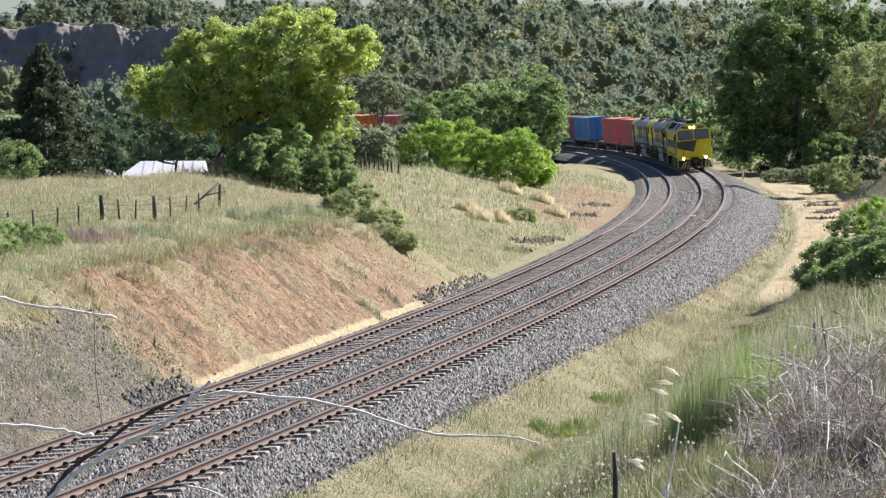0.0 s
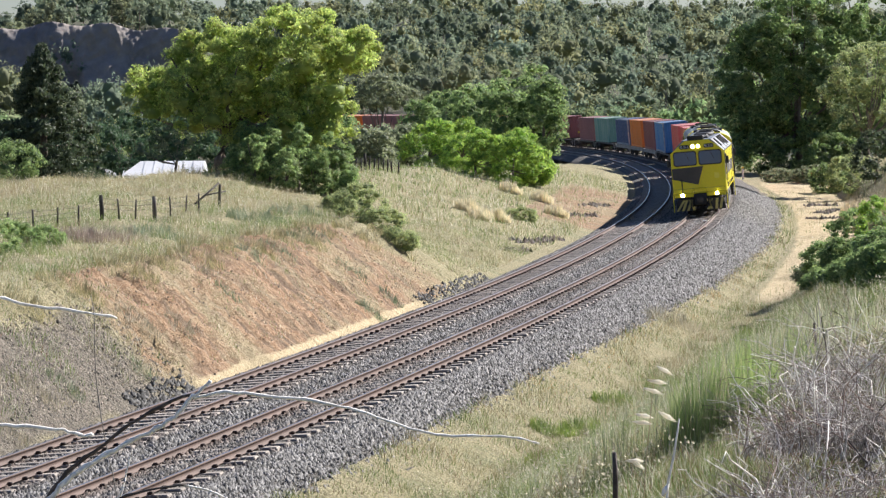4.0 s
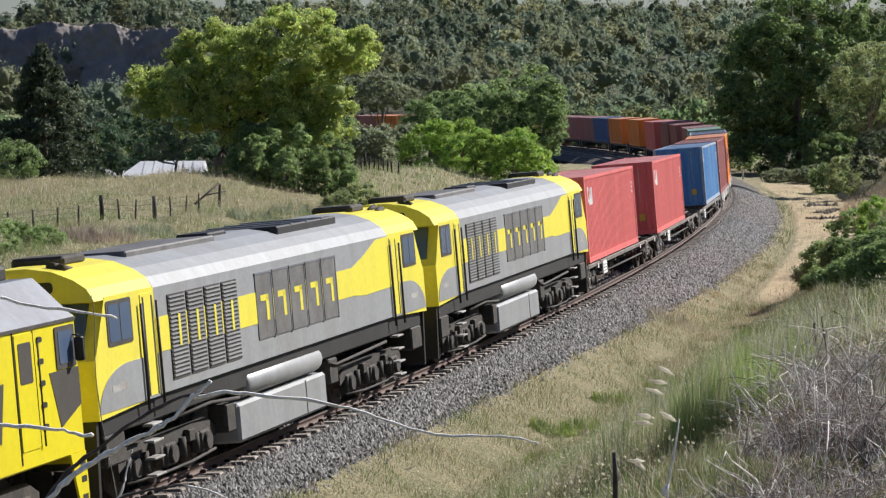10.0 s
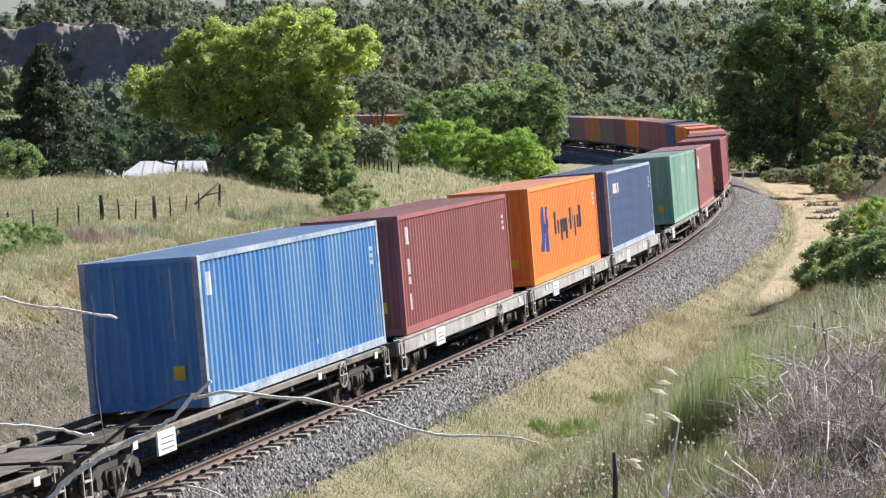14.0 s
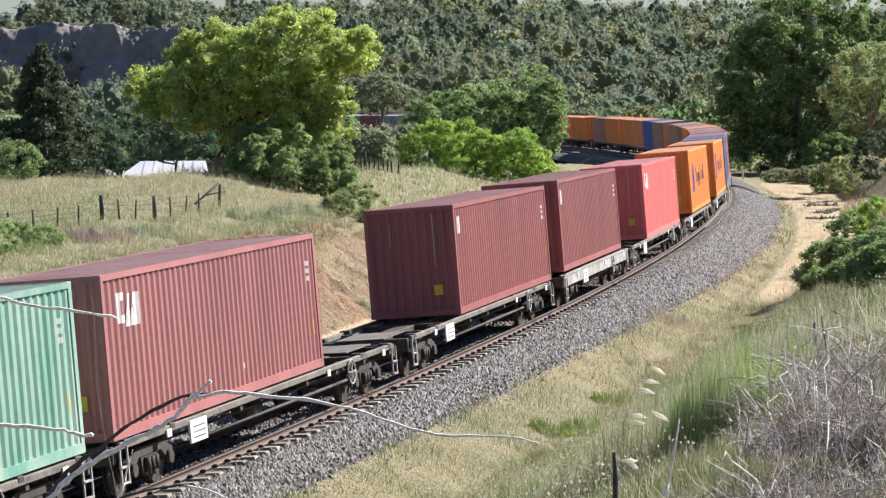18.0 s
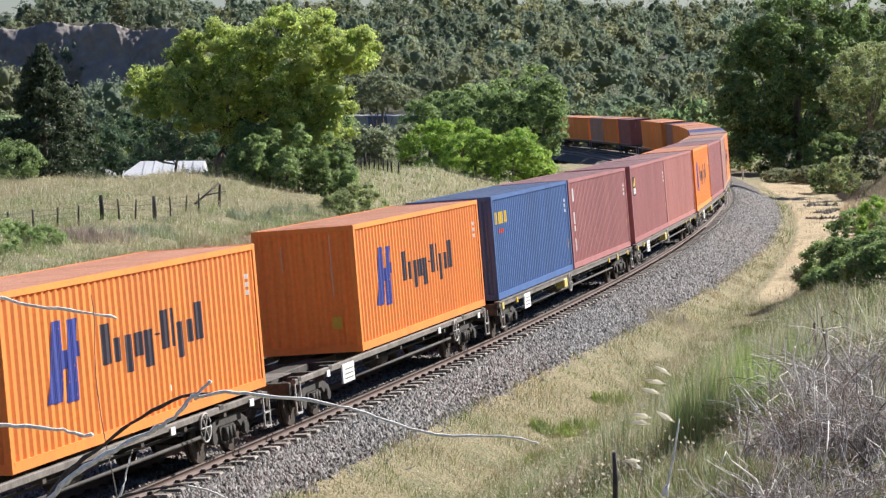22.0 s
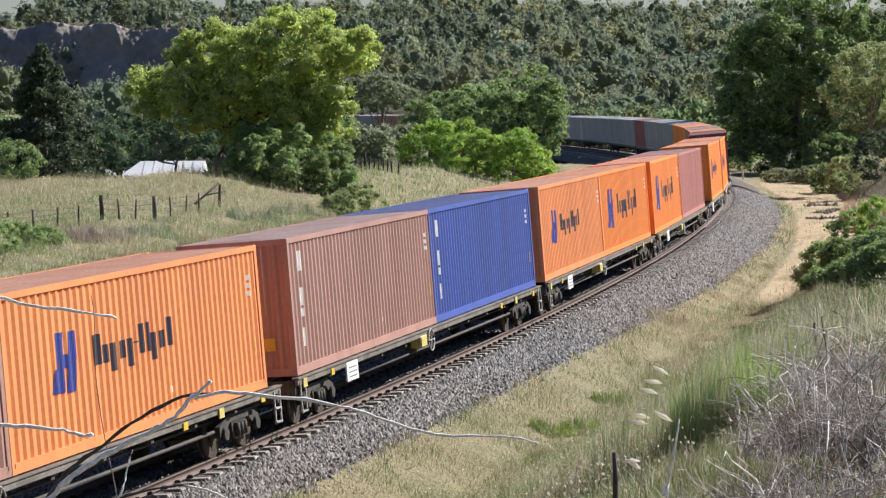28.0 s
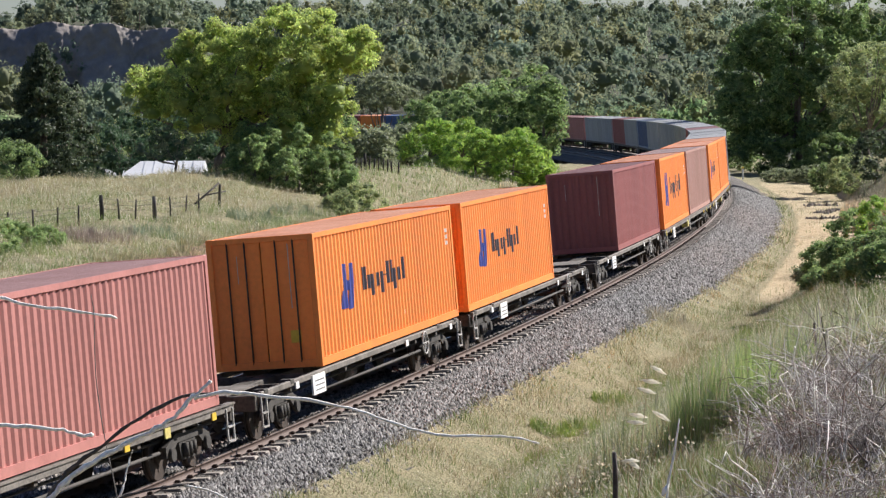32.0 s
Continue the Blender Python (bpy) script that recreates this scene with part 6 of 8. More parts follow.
def tree(name, label, category, x, y, lobes, clumps, clump_size, per, leaf, material, seed, trunk=0.2, fork=0.4, group="", droop=0.0, sink=0.15, limbs=7, low=True):
    """A tree or shrub: a tapered trunk, limbs out to the clumps, a crown of single leaves. Lobes stand over the foot."""
    rng = np.random.default_rng(seed)
    z = gz(x, y) - sink
    ob = thing(name, label, category, Matrix.Translation((x, y, z)), group)
    cl = crown_clumps(rng, lobes, clumps, clump_size, low)
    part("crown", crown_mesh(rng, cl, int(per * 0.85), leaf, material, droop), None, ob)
    top = max(l[2] for l in lobes)
    if trunk:
        fk = Vector((rng.uniform(-0.2, 0.2), 0, top * fork))
        part("trunk", Shape().tube([(0, 0, -0.3), (0.03, 0, top * fork * 0.5), fk, fk + Vector((0.1, 0.0, top * 0.3))], [trunk * 1.25, trunk, trunk * 0.85, trunk * 0.5], 9), M["bark"], ob)
        for i in range(limbs):
            e = Vector(cl[i * 3 % len(cl)][:3])
            mid = (fk + e) / 2 + Vector((0, 0, -0.08 * (e - fk).length))
            part("limb", Shape().tube([fk, mid, e], [trunk * 0.5, trunk * 0.3, trunk * 0.1], 6), M["bark"], ob)
    return ob


def at_px(px, dist):
    """Sideways place of something seen at that bearing, dist metres ahead."""
    return (px - 784) / 4717.7 * dist


# the large gum tree by the field, and the young growth under it
def billows(rng, lobes, count, size, buds, bud):
    """Rounded masses of foliage over the lobes, each with smaller buds on its upper side."""
    out = []
    for x, y, z, r, _, _ in crown_clumps(rng, lobes, count, size, True):
        out.append((x, y, z, r * 0.84, r * 0.84, r * 0.66))
        for k in range(buds):
            v = rng.normal(size=3)
            v[2] = abs(v[2]) * 0.8 - 0.15
            v /= np.linalg.norm(v)
            q = bud * rng.uniform(0.7, 1.3)
            out.append((x + v[0] * r * 0.8, y + v[1] * r * 0.8, z + v[2] * r * 0.62, q, q, q * 0.85))
    return out


def big_gum(x, y, lobes, seed):
    """A spreading gum: a stout leaning trunk, forked limbs, billows of hanging leaves."""
    rng = np.random.default_rng(seed)
    z = gz(x, y) - 0.2
    ob = thing("gum_tree", "large spreading gum tree with yellow-green sunlit crown", "tree", Matrix.Translation((x, y, z)))
    cl = billows(rng, lobes, 116, 0.92, 6, 0.40)
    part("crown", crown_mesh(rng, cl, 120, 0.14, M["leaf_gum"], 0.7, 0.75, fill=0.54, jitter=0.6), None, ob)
    part("trunk", Shape().tube([(0, 0, -0.4), (0.05, 0, 0.8), (0.25, 0, 1.7), (0.7, 0, 2.7)], [0.42, 0.33, 0.30, 0.24], 10), M["bark"], ob)
    for i in range(16):
        e = Vector(cl[(i * 6 * 5) % len(cl)][:3])
        f = Vector((0.25 + 0.15 * (i % 4), 0, 1.7 + 0.3 * (i % 4)))
        mid = f.lerp(e, 0.5) + Vector((0.3 * math.sin(i), 0.2 * math.cos(i), -0.1 * (e - f).length))
        part("limb", Shape().tube([f, f.lerp(mid, 0.5) + Vector((0.1, 0, 0.08)), mid, e], [0.17, 0.13, 0.09, 0.03], 6), M["bark"], ob)


big_gum(at_px(390, 133), 133, [(3.9, 0, 6.3, 2.7, 2.6, 2.0), (6.2, 0, 6.1, 1.4, 1.8, 1.5), (0.9, 0.2, 5.5, 2.6, 2.6, 1.7), (-2.2, 0, 4.7, 1.8, 2.2, 1.4), (-3.2, -0.4, 3.9, 1.0, 1.4, 1.0), (5.0, -1.0, 4.1, 1.9, 1.8, 1.5), (1.8, -1.2, 4.3, 2.4, 1.8, 1.4), (-1.6, -0.6, 3.2, 2.0, 1.8, 1.1), (3.4, -1.2, 3.2, 2.4, 1.6, 1.3), (5.6, -0.8, 2.7, 1.0, 1.2, 0.9), (0.6, -1.0, 2.9, 2.4, 1.6, 0.9), (2.4, -2.0, 2.4, 1.9, 1.2, 1.2), (4.5, -1.8, 2.2, 1.6, 1.2, 1.1), (-0.6, 0.2, 5.9, 1.6, 1.6, 1.0), (3.0, -1.6, 5.2, 2.4, 1.4, 1.6)], 11)
for i, (px, d, w, h) in enumerate(((418, 127, 0.6, 1.7), (446, 126.5, 0.7, 2.6), (478, 127.5, 0.75, 3.0), (505, 126, 0.7, 2.2), (528, 128, 0.8, 3.3), (560, 127, 0.7, 2.5), (585, 128, 0.8, 3.2), (606, 128.5, 0.7, 2.9), (540, 131, 0.9, 4.0), (470, 130, 0.8, 3.4), (618, 127, 0.5, 1.9), (434, 130, 0.7, 2.9))):
    tree("sucker_shrub", "upright leafy green sucker under the gum tree", "shrub", at_px(px, d), d, [(0, 0, h * 0.40, w, w * 0.9, h * 0.36), (0.1, 0, h * 0.74, w * 0.6, w * 0.6, h * 0.26)], 46, 0.24, 130, 0.11, M["leaf_valley"], 30 + i, trunk=0.07, group="suckers under the gum tree", limbs=6)
tree("sapling", "thin grey-green sapling in front of the white roof", "tree", at_px(310, 128), 128, [(0, 0, 1.9, 1.0, 0.7, 0.8), (-1.1, 0, 1.6, 0.7, 0.5, 0.6)], 26, 0.26, 70, 0.11, M["leaf_grey"], 37, trunk=0.07, limbs=8)


def conifer(x, y, h, w, seed):
    """A dark conifer: whorls of drooping boughs on a straight stem."""
    rng = np.random.default_rng(seed)
    ob = thing("conifer", "tall dark green conifer with ragged boughs", "tree", Matrix.Translation((x, y, gz(x, y) - 0.2)))
    part("trunk", Shape().tube([(0, 0, -0.3), (0.05, 0, h * 0.5), (0, 0, h)], [0.22, 0.13, 0.02], 8), M["bark"], ob)
    cl = []
    for i in range(560):
        t = rng.random() ** 0.9
        r = w * (1 - t) ** 0.8 * rng.uniform(0.35, 1.0) * (1 + 0.22 * math.sin(t * 31 + rng.uniform(0, 1)))
        a = rng.uniform(0, 6.283)
        cl.append((r * math.cos(a), r * math.sin(a), 0.3 + t * (h - 0.4) - 0.12 * r, 0.22 + 0.20 * (1 - t), 0.22 + 0.20 * (1 - t), 0.20))
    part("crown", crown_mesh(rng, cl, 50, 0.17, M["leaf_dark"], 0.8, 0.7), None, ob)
    for i in range(8):
        e = Vector(cl[i * 7][:3])
        part("limb", Shape().tube([(0, 0, max(0.4, e.z)), e], [0.05, 0.015], 5), M["bark"], ob)


conifer(at_px(78, 124), 124, 6.5, 3.2, 12)
for i, (px, d, w, h) in enumerate(((20, 119, 1.5, 1.9), (150, 127, 0.9, 1.3), (-30, 122, 1.6, 2.4))):
    tree("shrub", "dense green shrub beside the conifer", "shrub", at_px(px, d), d, [(0, 0, h * 0.5, w, w * 0.8, h * 0.5)], 60, 0.28, 100, 0.10, M["leaf_mid"], 50 + i, trunk=0.05, group="shrubs by the conifer", limbs=4)

# bright bushes on the mound, trees that hide the line behind them
for i, (px, d, w, h, s) in enumerate(((762, 172, 1.9, 3.2, 1), (842, 170, 2.0, 3.0, 2), (908, 169, 1.9, 3.6, 3), (945, 172, 1.3, 2.4, 4), (815, 175, 1.6, 3.3, 5))):
    tree("bush", "bright green leafy bush on the grassy mound", "bush", at_px(px, d), d, [(0, 0, h * 0.5, w, w * 0.8, h * 0.5), (0.3 * w, 0, h * 0.75, w * 0.5, w * 0.5, h * 0.3)], 70, 0.40, 160, 0.15, M["leaf_bush"], 60 + i, trunk=0.08, group="bright bushes on the mound", limbs=5)
# the leaf_shade trees at the left carry painted shade in their leaves
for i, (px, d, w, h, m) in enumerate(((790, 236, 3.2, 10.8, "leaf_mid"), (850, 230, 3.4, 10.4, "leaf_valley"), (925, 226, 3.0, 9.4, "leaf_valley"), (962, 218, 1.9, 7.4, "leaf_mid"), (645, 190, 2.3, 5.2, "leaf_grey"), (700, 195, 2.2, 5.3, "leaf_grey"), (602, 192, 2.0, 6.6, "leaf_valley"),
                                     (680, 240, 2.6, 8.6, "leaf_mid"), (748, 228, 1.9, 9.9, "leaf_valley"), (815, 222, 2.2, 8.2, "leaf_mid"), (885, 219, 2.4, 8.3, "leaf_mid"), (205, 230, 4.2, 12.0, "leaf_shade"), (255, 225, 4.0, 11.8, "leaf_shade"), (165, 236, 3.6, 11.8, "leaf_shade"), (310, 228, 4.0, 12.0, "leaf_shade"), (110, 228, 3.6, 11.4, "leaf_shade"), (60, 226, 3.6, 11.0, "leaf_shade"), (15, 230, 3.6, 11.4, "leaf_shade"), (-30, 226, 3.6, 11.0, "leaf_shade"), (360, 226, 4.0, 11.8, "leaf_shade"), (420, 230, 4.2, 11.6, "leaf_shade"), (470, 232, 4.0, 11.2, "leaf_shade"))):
    tree("tree", "rounded tree in the valley, mid-green or darkened by painted shade" if m != "leaf_grey" else "dull grey-green tree in the valley", "tree", at_px(px, d), d, [(0, 0, h * 0.55, w, w * 0.9, h * 0.42), (w * 0.3, 0, h * 0.72, w * 0.6, w * 0.6, h * 0.26)], 70, 0.68, 150, 0.23, M[m], 80 + i, trunk=0.18, group="trees in the valley", limbs=6)

# olive gum in the gap, lit tips
tree("gum_tree", "thin olive gum tree with sunlit tips in the valley", "tree", at_px(680, 262), 262, [(0, 0, 13.0, 2.6, 2.2, 1.7), (2.0, 0, 12.4, 1.6, 1.6, 1.0)], 70, 0.7, 80, 0.22, M["leaf_grey"], 99, trunk=0.2, fork=0.6, limbs=6)

# the tall dark trees past the path
for i, (px, d, lobes, n) in enumerate((
        (1415, 258, [(-1.0, 0, 9.5, 6.6, 5, 5.6), (1.0, 0, 14.6, 5.6, 4.6, 3.8), (-4.4, 0, 8.2, 4.0, 3.6, 4.6), (-3.6, -1, 4.6, 3.4, 3, 2.8), (3.0, -1, 6.0, 5.4, 3.6, 4.6), (-3.0, 0, 12.6, 3.4, 3, 2.6), (-1.5, -1, 2.6, 5.5, 3, 2.4)], 330),
        (1556, 264, [(0, 0, 9.0, 5.5, 5, 6.0), (-1.0, 0, 15.5, 5.0, 4.4, 4.6), (1, 0, 4.5, 5, 4, 3.6)], 190))):
    tree("tall_tree", "tall broad dark green leafy tree beyond the path", "tree", at_px(px, d), d, lobes, n, 0.95, 200, 0.34, M["leaf_mid"], 110 + i, trunk=0.34, fork=0.3, group="tall trees beyond the path", limbs=18)
tree("gum_tree", "olive gum tree with a thin crown by the path", "tree", at_px(1536, 200), 200, [(0.2, 0, 7.4, 3.0, 2.4, 1.9), (-1.9, 0, 5.9, 1.9, 1.8, 1.5), (1.6, 0, 5.2, 2.0, 1.8, 1.6), (-1.0, -0.5, 4.2, 1.8, 1.5, 1.2)], 110, 0.55, 120, 0.19, M["leaf_olive"], 120, trunk=0.2, fork=0.3, limbs=14)
for i, (px, d, w, h, m) in enumerate(((1310, 268, 1.8, 3.2, "leaf_mid"), (1350, 265, 2.4, 4.2, "leaf_mid"), (1395, 254, 2.4, 3.6, "leaf_mid"), (1440, 262, 2.4, 4.0, "leaf_mid"), (1480, 250, 2.4, 4.2, "leaf_mid"), (1285, 300, 2.6, 4.6, "leaf_mid"), (1330, 310, 3.0, 6.0, "leaf_mid"), (1470, 205, 1.6, 2.4, "leaf_mid"), (1510, 190, 1.8, 3.0, "leaf_olive"), (1440, 228, 1.6, 1.6, "leaf_grey"), (1385, 232, 1.8, 1.3, "leaf_grey"), (1556, 178, 1.9, 3.4, "leaf_dark"))):
    tree("bush", "low dark bush at the foot of the trees", "bush", at_px(px, d), d, [(0, 0, h * 0.5, w, w * 0.8, h * 0.5)], 60, 0.4, 90, 0.17, M[m], 130 + i, trunk=0.05, group="bushes by the path", limbs=4)

# bushes on the near slope and on the bank
for i, (px, d, w, h, m) in enumerate(((1470, 96, 1.05, 1.3, "leaf_valley"), (1530, 92, 1.3, 1.9, "leaf_valley"), (1500, 90, 0.9, 1.2, "leaf_mid"), (1575, 86, 1.1, 2.1, "leaf_bush"), (1440, 98, 0.7, 0.8, "leaf_grey"), (1545, 66, 0.7, 1.0, "leaf_mid"), (1580, 58, 0.7, 1.1, "leaf_mid"), (1505, 77, 0.7, 0.9, "leaf_mid"), (1562, 74, 0.8, 1.2, "leaf_mid"), (1455, 86, 0.6, 0.7, "leaf_mid"))):
    tree("bush", "green bush on the slope above the path", "bush", at_px(px, d), d, [(0, 0, h * 0.5, w, w * 0.8, h * 0.52)], 70, 0.22, 130, 0.085, M[m], 140 + i, trunk=0.04, group="bushes on the slope", limbs=4)
for i, (px, d, w, h, m) in enumerate(((640, 104, 1.15, 1.6, "leaf_grey"), (675, 103, 0.9, 1.1, "leaf_mid"), (705, 101, 0.75, 0.95, "leaf_mid"), (925, 140, 0.8, 0.9, "leaf_mid"), (600, 108, 0.7, 0.9, "leaf_grey"))):
    tree("bush", "grey-green bush at the end of the bank", "bush", at_px(px, d), d, [(0, 0, h * 0.5, w, w * 0.8, h * 0.5)], 55, 0.22, 110, 0.08, M["leaf_olive"], 150 + i, trunk=0.04, group="bushes on the bank", limbs=4)
for i, (px, d, w, h) in enumerate(((20, 79, 0.9, 1.1), (75, 81, 0.7, 0.7), (-30, 77, 1.0, 1.3))):
    tree("bush", "dense green bush at the top of the bank", "bush", at_px(px, d), d, [(0, 0, h * 0.5, w, w * 0.8, h * 0.5)], 50, 0.18, 120, 0.065, M["leaf_valley"], 160 + i, trunk=0.03, group="bushes on the bank", limbs=4)


# ---- woods on the hills ----
def woods():
    rng = np.random.default_rng(21)
    vs, fs, ts, n0 = [], [], [], 0
    tv, tf = [], []
    spots = []
    for count, lo, hi in ((190, 345, 470), (300, 470, 680), (520, 680, 1000), (460, 1000, 1500)):
        a = rng.uniform(-0.174, 0.174, count)
        d = np.sqrt(rng.uniform(lo * lo, hi * hi, count))
        spots += list(zip(a, d))
    xs = np.array([d * math.sin(a) for a, d in spots])
    ys = np.array([d * math.cos(a) for a, d in spots])
    zs = ground_z(xs, ys)
    ss, ds = line_coords(xs, ys)
    shapes = []
    for k in range(9):
        lob = [(0, 0, 0.62, 0.40, 0.40, 0.30), (rng.uniform(-0.2, 0.2), 0, 0.84, 0.26, 0.26, 0.12), (rng.uniform(-0.3, 0.3), rng.uniform(-0.2, 0.2), 0.5, 0.30, 0.30, 0.18)]
        shapes.append([(a, b, c, p * q, p * q, r * q) for (a, b, c, p, _, r), q in zip(crown_clumps(rng, lob, 8, 0.23, True), rng.uniform(0.6, 1.3, 8))])
    for x, y, z, s, d in zip(xs, ys, zs, ss, ds):
        if abs(d) < 11 and s < 690:
            continue
        dist = math.hypot(x, y)
        if -0.02 < math.atan2(x, y) < 0.045 and d < 0 and dist < 420:
            continue
        if -0.138 < math.atan2(x, y) < -0.108 and 560 < dist < 890:
            continue
        h = rng.uniform(9.0, 17.0) if dist > 480 else rng.uniform(5.5, 9.0)
        w = h * rng.uniform(0.50, 0.80)
        if dist < 480:
            w = h * rng.uniform(0.9, 1.3)
        if math.atan2(x, y) < -0.148 and dist > 880:
            h, w = h * 0.6, w * 0.8
        if -0.042 < math.atan2(x, y) < -0.008 and dist < 600:
            h, w = h * 0.35, w * 0.6
        cl = np.array(shapes[rng.integers(9)]) * np.array([w, w, h, w * 1.1, w * 1.1, h * 1.15])
        cl[:, :3] += (x, y, z - 0.5)
        far = dist > 700
        v, f, t = leaf_cloud(rng, cl, 34 if far else 50, 1.3 if far else 0.75, up=0.35, droop=0.5, jitter=0.5)
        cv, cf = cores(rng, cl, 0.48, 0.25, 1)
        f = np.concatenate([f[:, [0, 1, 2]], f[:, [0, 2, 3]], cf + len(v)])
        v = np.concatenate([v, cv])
        # core lumps toned darker: shade inside the crowns put into colour
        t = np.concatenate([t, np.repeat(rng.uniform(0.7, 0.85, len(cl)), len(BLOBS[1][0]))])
        vs.append(v)
        fs.append(f + n0)
        n0 += len(v)
        # leaf tones drawn together, painting the low contrast of haze
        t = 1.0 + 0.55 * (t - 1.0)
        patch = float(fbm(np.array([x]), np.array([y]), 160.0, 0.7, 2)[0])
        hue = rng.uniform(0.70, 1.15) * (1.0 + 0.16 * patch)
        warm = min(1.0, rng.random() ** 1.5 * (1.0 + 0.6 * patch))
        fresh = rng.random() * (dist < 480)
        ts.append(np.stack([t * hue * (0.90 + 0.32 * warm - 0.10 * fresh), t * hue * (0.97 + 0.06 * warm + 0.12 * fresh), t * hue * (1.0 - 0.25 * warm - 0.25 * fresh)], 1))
        if rng.random() < 0.5:
            q = Shape().tube([(x, y, z - 0.5), (x + rng.uniform(-0.5, 0.5), y, z + h * 0.7)], [0.25, 0.12], 4, False)
            m = len(tv)
            tv += q.v
            tf += [tuple(i + m for i in r) for r in q.f]
    me = soup("woods", np.concatenate(vs), np.concatenate(fs), M["leaf_hill_haze"], np.concatenate(ts))
    tagged(new("woods", me), "gum woods over the hills, distant haze put into their grey-green", "woods", kind="stuff")
    tagged(new("wood_stems", soup("wood_stems", tv, tf, M["bark"])), "pale stems of the hillside woods", "woods", kind="stuff")


woods()


def cliff():
    """A quarried rock face below the wooded hill."""
    n, m = 150, 44
    i, j = np.meshgrid(np.arange(n), np.arange(m), indexing="ij")
    a, t = -0.175 + 0.077 * i / (n - 1), j / (m - 1)
    u, w = a * 884, t * 33.0
    block = np.round(1.6 * np.sin(u * 0.31 + 0.6 * np.sin(w * 0.21)) + 1.3 * np.sin(w * 0.37 + 0.9 * np.sin(u * 0.13)))
    d = 884 + 2.4 * np.sin(u * 0.115) * (1 - 0.3 * t) + 14 * t + 0.55 * block + 0.7 * fbm(u, w, 9.0, 1.0, 4) + 4.5 * sstep(0.30, 0.75, np.sin(u * 0.20 + 1.2)) * sstep(0.62, 0.45, t)
    z = -16 + t * (33 + 1.2 * np.sin(u * 0.09) + 0.8 * np.sin(u * 0.33))
    v = [tuple(q) for q in np.stack([d * np.sin(a), d * np.cos(a), z], -1).reshape(-1, 3)]
    f = [(i * m + j, (i + 1) * m + j, (i + 1) * m + j + 1, i * m + j + 1) for i in range(n - 1) for j in range(m - 1)]
    k = len(v)
    v += [(p[0] * 1.05, p[1] * 1.05, p[2]) for p in v[m - 1::m]]
    f += [(i * m + m - 1, (i + 1) * m + m - 1, k + i + 1, k + i) for i in range(n - 1)]
    tagged(new("cliff", soup("cliff", v, f, M["rock"])), "shaded grey rock cliff under the wooded hill", "cliff", kind="structure")


cliff()


# ---- grasses ----
def blades(name, p, h, w, tone, label, seed, lean=0.35, category="grass", parent=None, material=None, simple=False):
    """Upright tapering blades at the places p: h high, w wide; tone: colour of each."""
    rng = np.random.default_rng(seed)
    n = len(p)
    a = rng.uniform(0, 6.283, n)
    side = np.stack([np.cos(a), np.sin(a), np.zeros(n)], -1)
    b = rng.uniform(0, 6.283, n)
    tip = np.stack([np.cos(b) * lean * h * rng.random(n), np.sin(b) * lean * h * rng.random(n), h], -1)
    w = w[:, None]
    base = p - np.array([0, 0, 0.05])
    v = np.stack([base - side * w * 0.5, base + side * w * 0.5, base + tip * np.array([0.4, 0.4, 0.62]) + side * w * 0.4, base + tip, base + tip * np.array([0.4, 0.4, 0.62]) - side * w * 0.4], 1)
    f = (np.array([[0, 1, 2, 4]])[None] + 5 * np.arange(n)[:, None, None]).reshape(-1, 4)
    g = (np.array([[4, 2, 3, 3]])[None] + 5 * np.arange(n)[:, None, None]).reshape(-1, 4)
    if simple:
        me = soup(name, v[:, [0, 1, 3]].reshape(-1, 3), np.arange(3 * n).reshape(n, 3), M["grass"], np.repeat(tone, 3, 0))
    else:
        tris = np.concatenate([f[:, [0, 1, 2]], f[:, [0, 2, 3]], g[:, :3]])
        me = soup(name, v.reshape(-1, 3), tris, material or M["grass"], np.repeat(tone, 5, 0))
    if parent is not None:
        return part(name, me, None, parent)
    return tagged(new(name, me), label, category, kind="stuff")


def turf_points(rng, count, d0, d1, a0=-0.172, a1=0.172, power=1.0):
    a = rng.uniform(a0, a1, count)
    d = (rng.uniform(d0 ** power, d1 ** power, count)) ** (1 / power)
    x, y = d * np.sin(a), d * np.cos(a)
    s, t = line_coords(x, y)
    keep = (t > stone_edge(s) + 0.15 + 0.3 * fbm(x, y, 3.0, 4.0)) | (t < -6.2)
    path = (t > 5.0) & (t < 9.0 + 0.012 * (s - 60)) & (s > 46) & (s < 190)
    keep &= ~path | (rng.random(count) < 0.06)
    z = ground_z(x, y)
    face = (t < -5.6) & (s < 50) & (t > -10.3)
    gravel = s < 17 + 0.6 * (t + 8)
    keep &= ~face | (rng.random(count) < np.where(gravel, 0.85, 0.5) * np.clip(0.35 + 1.1 * fbm(x, y, 3.0, 9.0) + 0.5 * (t < -9.0), 0, 1.3))
    bare = (t < -5) & (t > -10) & (s > 92) & (s < 140)
    keep &= ~bare | (rng.random(count) < 0.25)
    return np.stack([x, y, z], -1)[keep], s[keep], t[keep]


STRAW, GREEN, RUSSET, PALE = np.array((0.46, 0.40, 0.235)), np.array((0.17, 0.245, 0.07)), np.array((0.27, 0.17, 0.10)), np.array((0.82, 0.78, 0.61))


